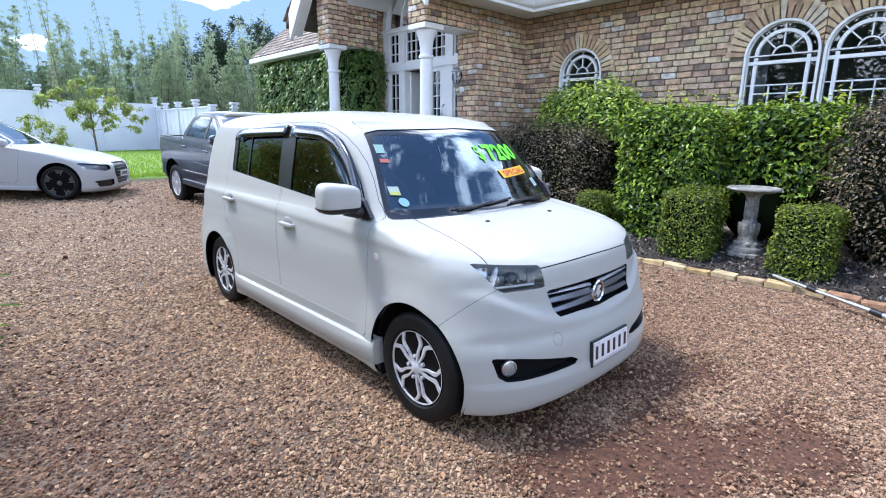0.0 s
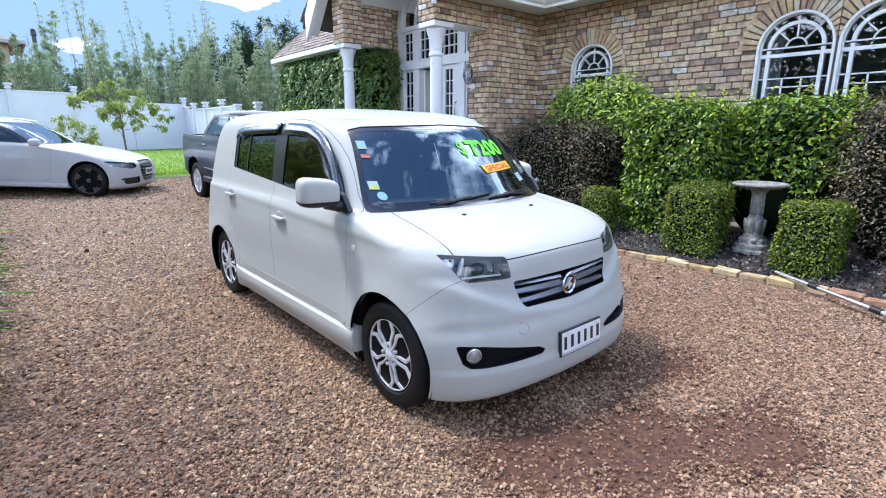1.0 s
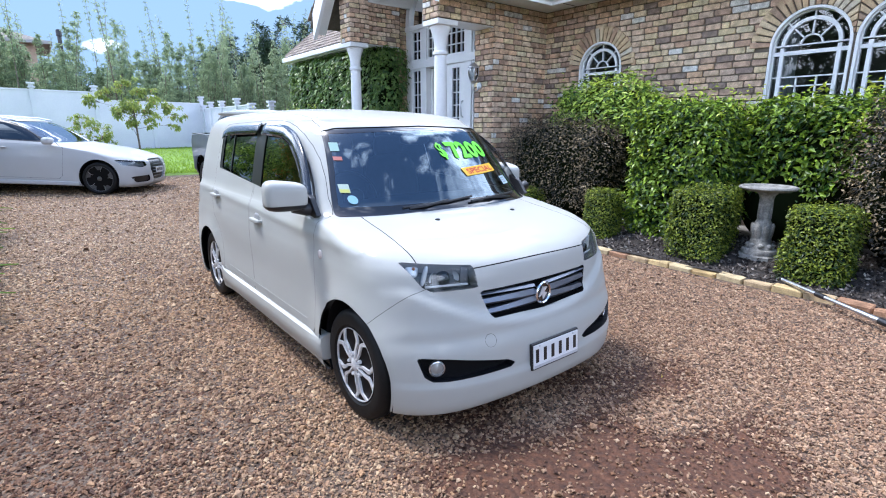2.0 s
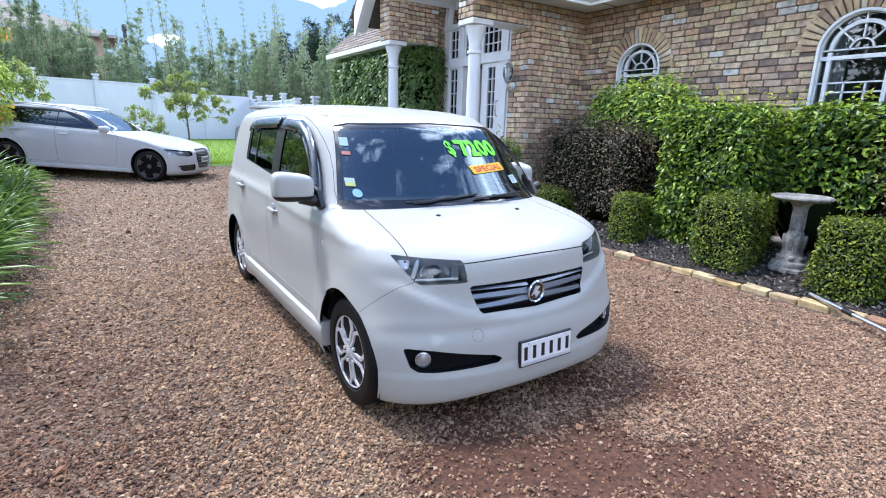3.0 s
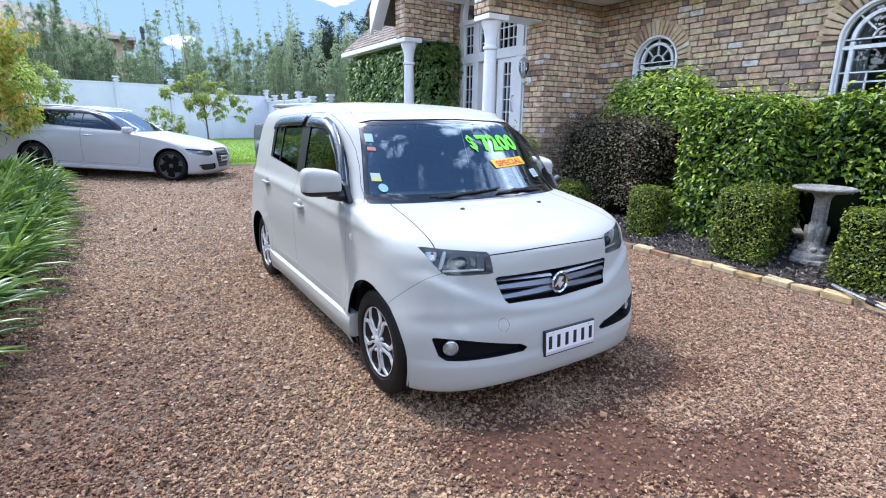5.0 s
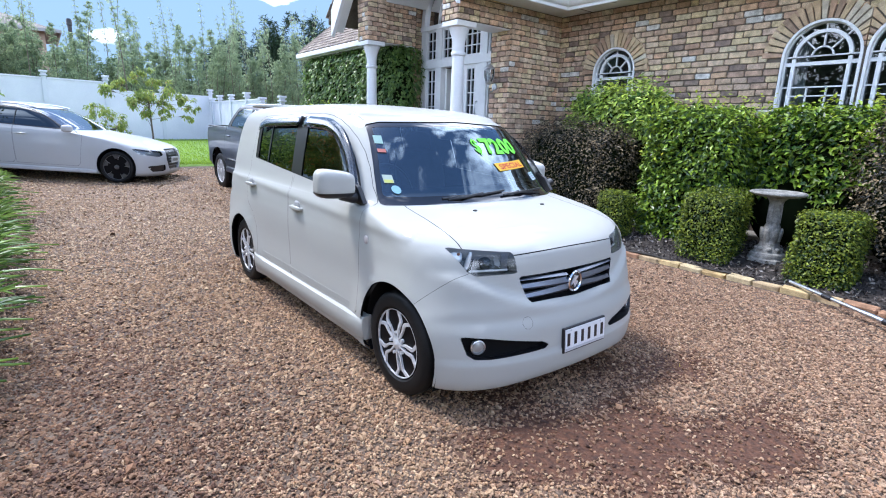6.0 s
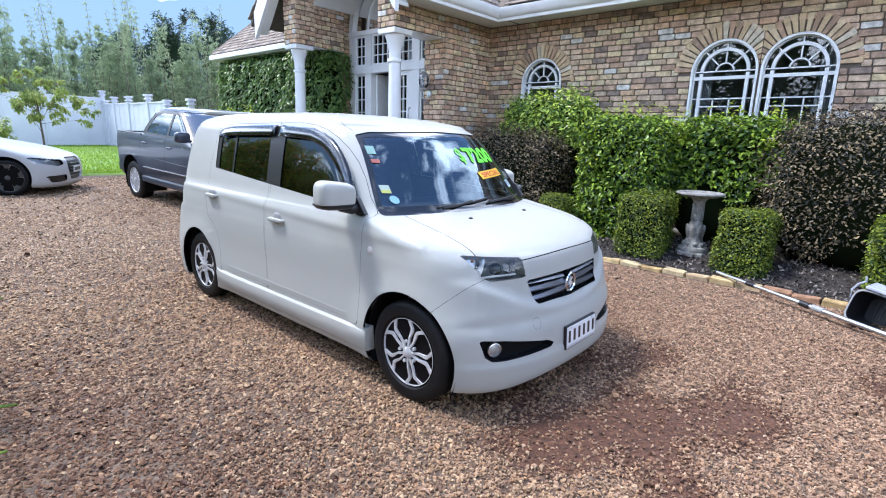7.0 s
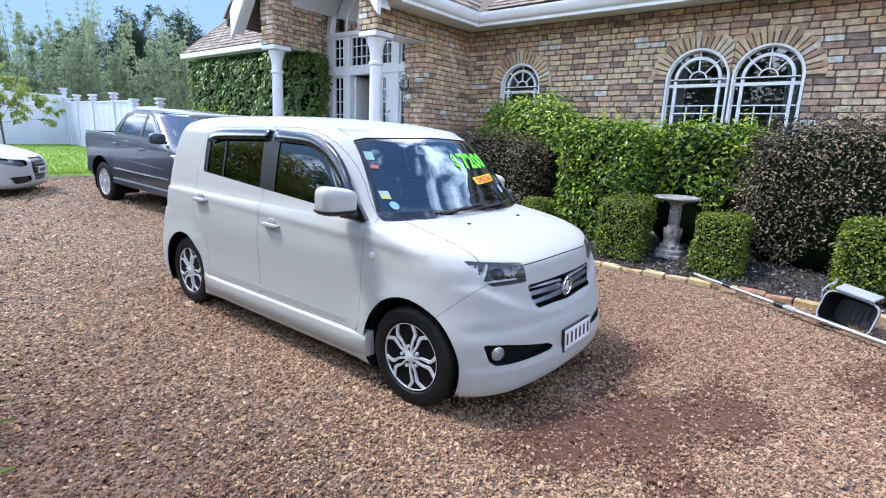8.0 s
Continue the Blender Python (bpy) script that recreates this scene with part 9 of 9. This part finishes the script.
fl = thing("flue_pipe", "dark metal flue pipe beyond the trees", "flue", (2.35, 39.5, 0))
part("pipe", lathe_bm([(0.11, 0.0), (0.11, 6.85)], 16), M_BLACK, fl, "", True)
part("cowl", lathe_bm([(0.11, 6.80), (0.15, 6.84), (0.15, 7.12), (0.11, 7.20)], 16), M_BLACK, fl, "", True)

# ---- bricks: laid course by course on the mortar walls ----
COURSE, LONG, JOINT = 0.0865, 0.225, 0.0125


def brick_mesh(seed, depth=0.05):
    """One rough old brick, unit long and high, face towards -x, corners knocked off."""
    g = random.Random(seed)
    bm = bmesh.new()
    rings = []
    cu, cz = [g.uniform(0.03, 0.075) for _ in range(4)], [g.uniform(0.10, 0.24) for _ in range(4)]
    outline = [(-0.5, -0.5 + cz[0]), (-0.5 + cu[0], -0.5), (0.5 - cu[1], -0.5), (0.5, -0.5 + cz[1]), (0.5, 0.5 - cz[2]), (0.5 - cu[2], 0.5), (-0.5 + cu[3], 0.5), (-0.5, 0.5 - cz[3])]
    wob = [(g.uniform(-0.012, 0.012), g.uniform(-0.045, 0.045)) for _ in outline]
    for x, k, w in ((-depth / 2, 0.95, 1.0), (-depth / 2 + 0.007, 1.0, 1.0), (depth / 2, 1.0, 0.0)):
        rings.append([bm.verts.new((x + (g.uniform(-0.003, 0.003) if x < 0 else 0), u * k + w * du, z * (k if k == 1 else 0.90) + w * dz)) for (u, z), (du, dz) in zip(outline, wob)])
    bm.faces.new(rings[0][::-1])
    for p, q in zip(rings, rings[1:]):
        for i in range(8):
            j = (i + 1) % 8
            bm.faces.new((p[i], p[j], q[j], q[i]))
    bmesh.ops.recalc_face_normals(bm, faces=bm.faces)
    me = bpy.data.meshes.new("brick")
    bm.to_mesh(me)
    bm.free()
    me.materials.append(M_BRICK)
    return me


BRICKS = [brick_mesh(k) for k in range(8)]


def lay(u0, u1, z0, z1, blocked, seed):
    """Bricks as (centre along, centre height, length) within the stretch, leaving out blocked spans of each course."""
    g = random.Random(seed)
    rows = []
    for j in range(int(round((z1 - z0) / COURSE))):
        z = z0 + (j + 0.5) * COURSE
        spans = [(u0, u1)]
        for a, b in blocked(z):
            spans = [s for p, q in spans for s in ((p, min(q, a)), (max(p, b), q)) if s[1] - s[0] > 0.03]
        start = u0 - (LONG / 2 if j % 2 else 0) - g.uniform(0, 0.02)
        u = start
        while u < u1:
            ln = LONG * g.uniform(0.93, 1.07) * (0.5 if g.random() < 0.06 else 1)
            for p, q in spans:
                a, b = max(u, p), min(u + ln, q)
                if b - a > 0.035:
                    rows.append(((a + b) / 2, z, b - a - JOINT))
            u += ln
    return rows


def set_bricks(parent, rows, place, turn, limit=300, near=None):
    """Brick objects nearest first up to the limit; the remainder joined."""
    g = random.Random(99)
    rows = sorted(rows, key=near) if near else rows
    pv = [np.array([v.co[:] for v in me.vertices]) for me in BRICKS]
    pf = [[list(p.vertices) for p in me.polygons] for me in BRICKS]
    vs, fs = [], []
    rot = Euler((0, 0, turn)).to_matrix().to_4x4()
    for i, (u, z, ln) in enumerate(rows):
        k = g.randrange(len(BRICKS))
        m = Matrix.Translation(place(u, z, g.uniform(-0.004, 0.004))) @ rot @ Euler((g.uniform(-0.012, 0.012), 0, g.uniform(-0.012, 0.012))).to_matrix().to_4x4() @ Matrix.Diagonal((1, ln, COURSE - JOINT * g.uniform(0.85, 1.25), 1))
        if i < limit:
            ob = new("brick", BRICKS[k])
            ob.parent = parent
            ob.matrix_basis = m
        else:
            o = len(vs)
            vs += [tuple(m @ Vector(v)) for v in pv[k]]
            fs += [[o + x for x in f] for f in pf[k]]
    if vs:
        ob = mesh_ob("bricks_farther", vs, fs, M_BRICK_ISLAND, parent, "old bricks of the wall farther along")
        ob["kind"] = "stuff"


RING = 0.245


def west_blocked(z):
    out = []
    for yc, r, sill, spring in ARCHES:
        if z < sill - 0.05:
            continue
        if z <= spring:
            out.append((yc - r - 0.004, yc + r + 0.004))
        else:
            h = z - spring
            ro = r + RING - 0.07
            if h < ro:
                e = math.sqrt(ro * ro - h * h)
                out.append((yc - e, yc + e))
    return out


rows = lay(-3.4, YR + 0.016, 0.0, 3.5, west_blocked, 3)
rows = [r for r in rows if r[1] > 0.9 or r[0] > 4.2]
set_bricks(wall_w, rows, lambda u, z, d: (XW + 0.019 + d, u, z), 0.0, 300, near=lambda r: abs(r[0] - 2.6) + 0.4 * abs(r[1] - 2.6))
rows = lay(XP, XW + 0.016, 0.0, 3.5, lambda z: [], 5)
set_bricks(wall_r, rows, lambda u, z, d: (u, YR + 0.019 + d, z), math.pi / 2)
rows = lay(YR + 0.03, YR + 0.50, 0.0, 3.1, lambda z: [], 6)
set_bricks(wall_r, rows, lambda u, z, d: (XP + 0.019 + d, u, z), 0.0)
rows = lay(9.20, 9.46, 1.2, 4.9, lambda z: [], 8)
set_bricks(pier_l, rows, lambda u, z, d: (XP + 0.039 + d, u, z), 0.0)
rows = lay(XP + 0.03, DX - 0.02, 1.2, 4.9, lambda z: [], 18)
set_bricks(pier_l, rows, lambda u, z, d: (u, 9.219 + d, z), math.pi / 2)
rows = lay(5.90, XP, 3.1, 3.9, lambda z: [], 7)
set_bricks(beam_r, rows, lambda u, z, d: (u, YR + 0.019 + d, z), math.pi / 2)
rows = lay(5.46, 5.89, 3.1, 4.9, lambda z: [], 17)
set_bricks(beam_r, rows, lambda u, z, d: (u, YR + 0.009 + d, z), math.pi / 2)
rows = lay(YR, YR + 0.41, 3.1, 4.9, lambda z: [], 9)
set_bricks(beam_r, rows, lambda u, z, d: (5.479 + d, u, z), 0.0)
rows = lay(5.90, XP + 0.02, 3.1, 4.6, lambda z: [], 11)
set_bricks(beam_l, rows, lambda u, z, d: (u, 9.079 + d, z), math.pi / 2)
rows = lay(5.46, 5.89, 3.1, 4.9, lambda z: [], 19)
set_bricks(beam_l, rows, lambda u, z, d: (u, 9.004 + d, z), math.pi / 2)
rows = lay(8.99, 9.39, 3.1, 4.9, lambda z: [], 12)
set_bricks(beam_l, rows, lambda u, z, d: (5.479 + d, u, z), 0.0)


# voussoirs round the arches
MIDDLE = (2.06 + 1.175) / 2


def clipped(pts, cut):
    """The part of a polygon on one side of an upright line; a sliver comes back empty."""
    side, at = cut
    out = []
    for p, q in zip(pts, pts[1:] + pts[:1]):
        dp, dq = (p[0] - at) * side, (q[0] - at) * side
        if dp >= 0:
            out.append(p)
        if dp * dq < 0:
            k = dp / (dp - dq)
            out.append((p[0] + (q[0] - p[0]) * k, p[1] + (q[1] - p[1]) * k))
    area = abs(sum(p[0] * q[1] - q[0] * p[1] for p, q in zip(out, out[1:] + out[:1]))) / 2
    return out if area > 0.0006 else []


def voussoir_ring(yc, r, spring, count, lo=0.0, hi=math.pi, cut=None, face=XW, host=None):
    for i in range(count):
        a = lo + (hi - lo) * (i + 0.5) / count
        da = (hi - lo) / count / 2
        bm = bmesh.new()
        g = random.Random(i * 7 + int(yc * 100))
        ri, ro = r + 0.004, r + RING - g.uniform(0.004, 0.022)
        gap = 0.0085
        pts = []
        for rr, s in ((ri, -1), (ro, -1), (ro, 1), (ri, 1)):
            t = a + s * (da - gap / rr)
            pts.append((yc + rr * math.cos(t) + g.uniform(-0.003, 0.003), spring + rr * math.sin(t) + g.uniform(-0.003, 0.003)))
        if cut:
            pts = clipped(pts, cut)
            if len(pts) < 3:
                continue
        pr = g.uniform(-0.004, 0.004)
        prism_bm(pts, "x", face - 0.017 + pr, face + 0.05, bm)
        bmesh.ops.bevel(bm, geom=[e for e in bm.edges if all(v.co.x < face for v in e.verts)], offset=0.004, segments=1, affect="EDGES")
        part("arch_brick", bm, M_ARCH_BRICK, host or wall_w)


voussoir_ring(2.06, 0.425, 2.46, 22, 0.0, math.pi, (1, MIDDLE + 0.005))
voussoir_ring(1.175, 0.425, 2.46, 22, 0.0, math.pi, (-1, MIDDLE - 0.005))
voussoir_ring(5.02, 0.40, 2.44, 21)
voussoir_ring(MID_Y, 1.34, 3.50, 44, 0.0, math.pi, None, 6.90, pier_l)

# ---- kerb of single bricks set on edge ----
kerb = thing("kerb", "garden edging of worn yellow bricks", "kerb", kind="structure")


def kerb_meshes():
    out = []
    for s in range(6):
        g = random.Random(s + 40)
        bm = box_bm((-0.056, 0.056, -0.118, 0.118, -0.05, 0.055), bevel=0.012, seg=2)
        for v in bm.verts:
            v.co += Vector((g.uniform(-0.004, 0.004), g.uniform(-0.006, 0.006), g.uniform(-0.004, 0.004)))
        me = bpy.data.meshes.new("kerb_brick")
        bm.to_mesh(me)
        bm.free()
        me.materials.append(M_KERB)
        out.append(me)
    return out


KM = kerb_meshes()
yk, k = -5.0, 0
while yk < 6.0:
    g = random.Random(k)
    xk = 5.56 + 0.05 * math.sin(yk * 0.7) - 0.03 * max(0, 1.0 - yk) * 0.6
    ob = new("kerb_brick", KM[k % 6])
    ob.parent = kerb
    ob.matrix_basis = pose(xk + g.uniform(-0.010, 0.010), yk, -0.002 + g.uniform(-0.010, 0.008), g.uniform(-2, 2), g.uniform(-4, 4), g.uniform(-3, 3))
    yk += 0.243 + g.uniform(0, 0.008)
    k += 1
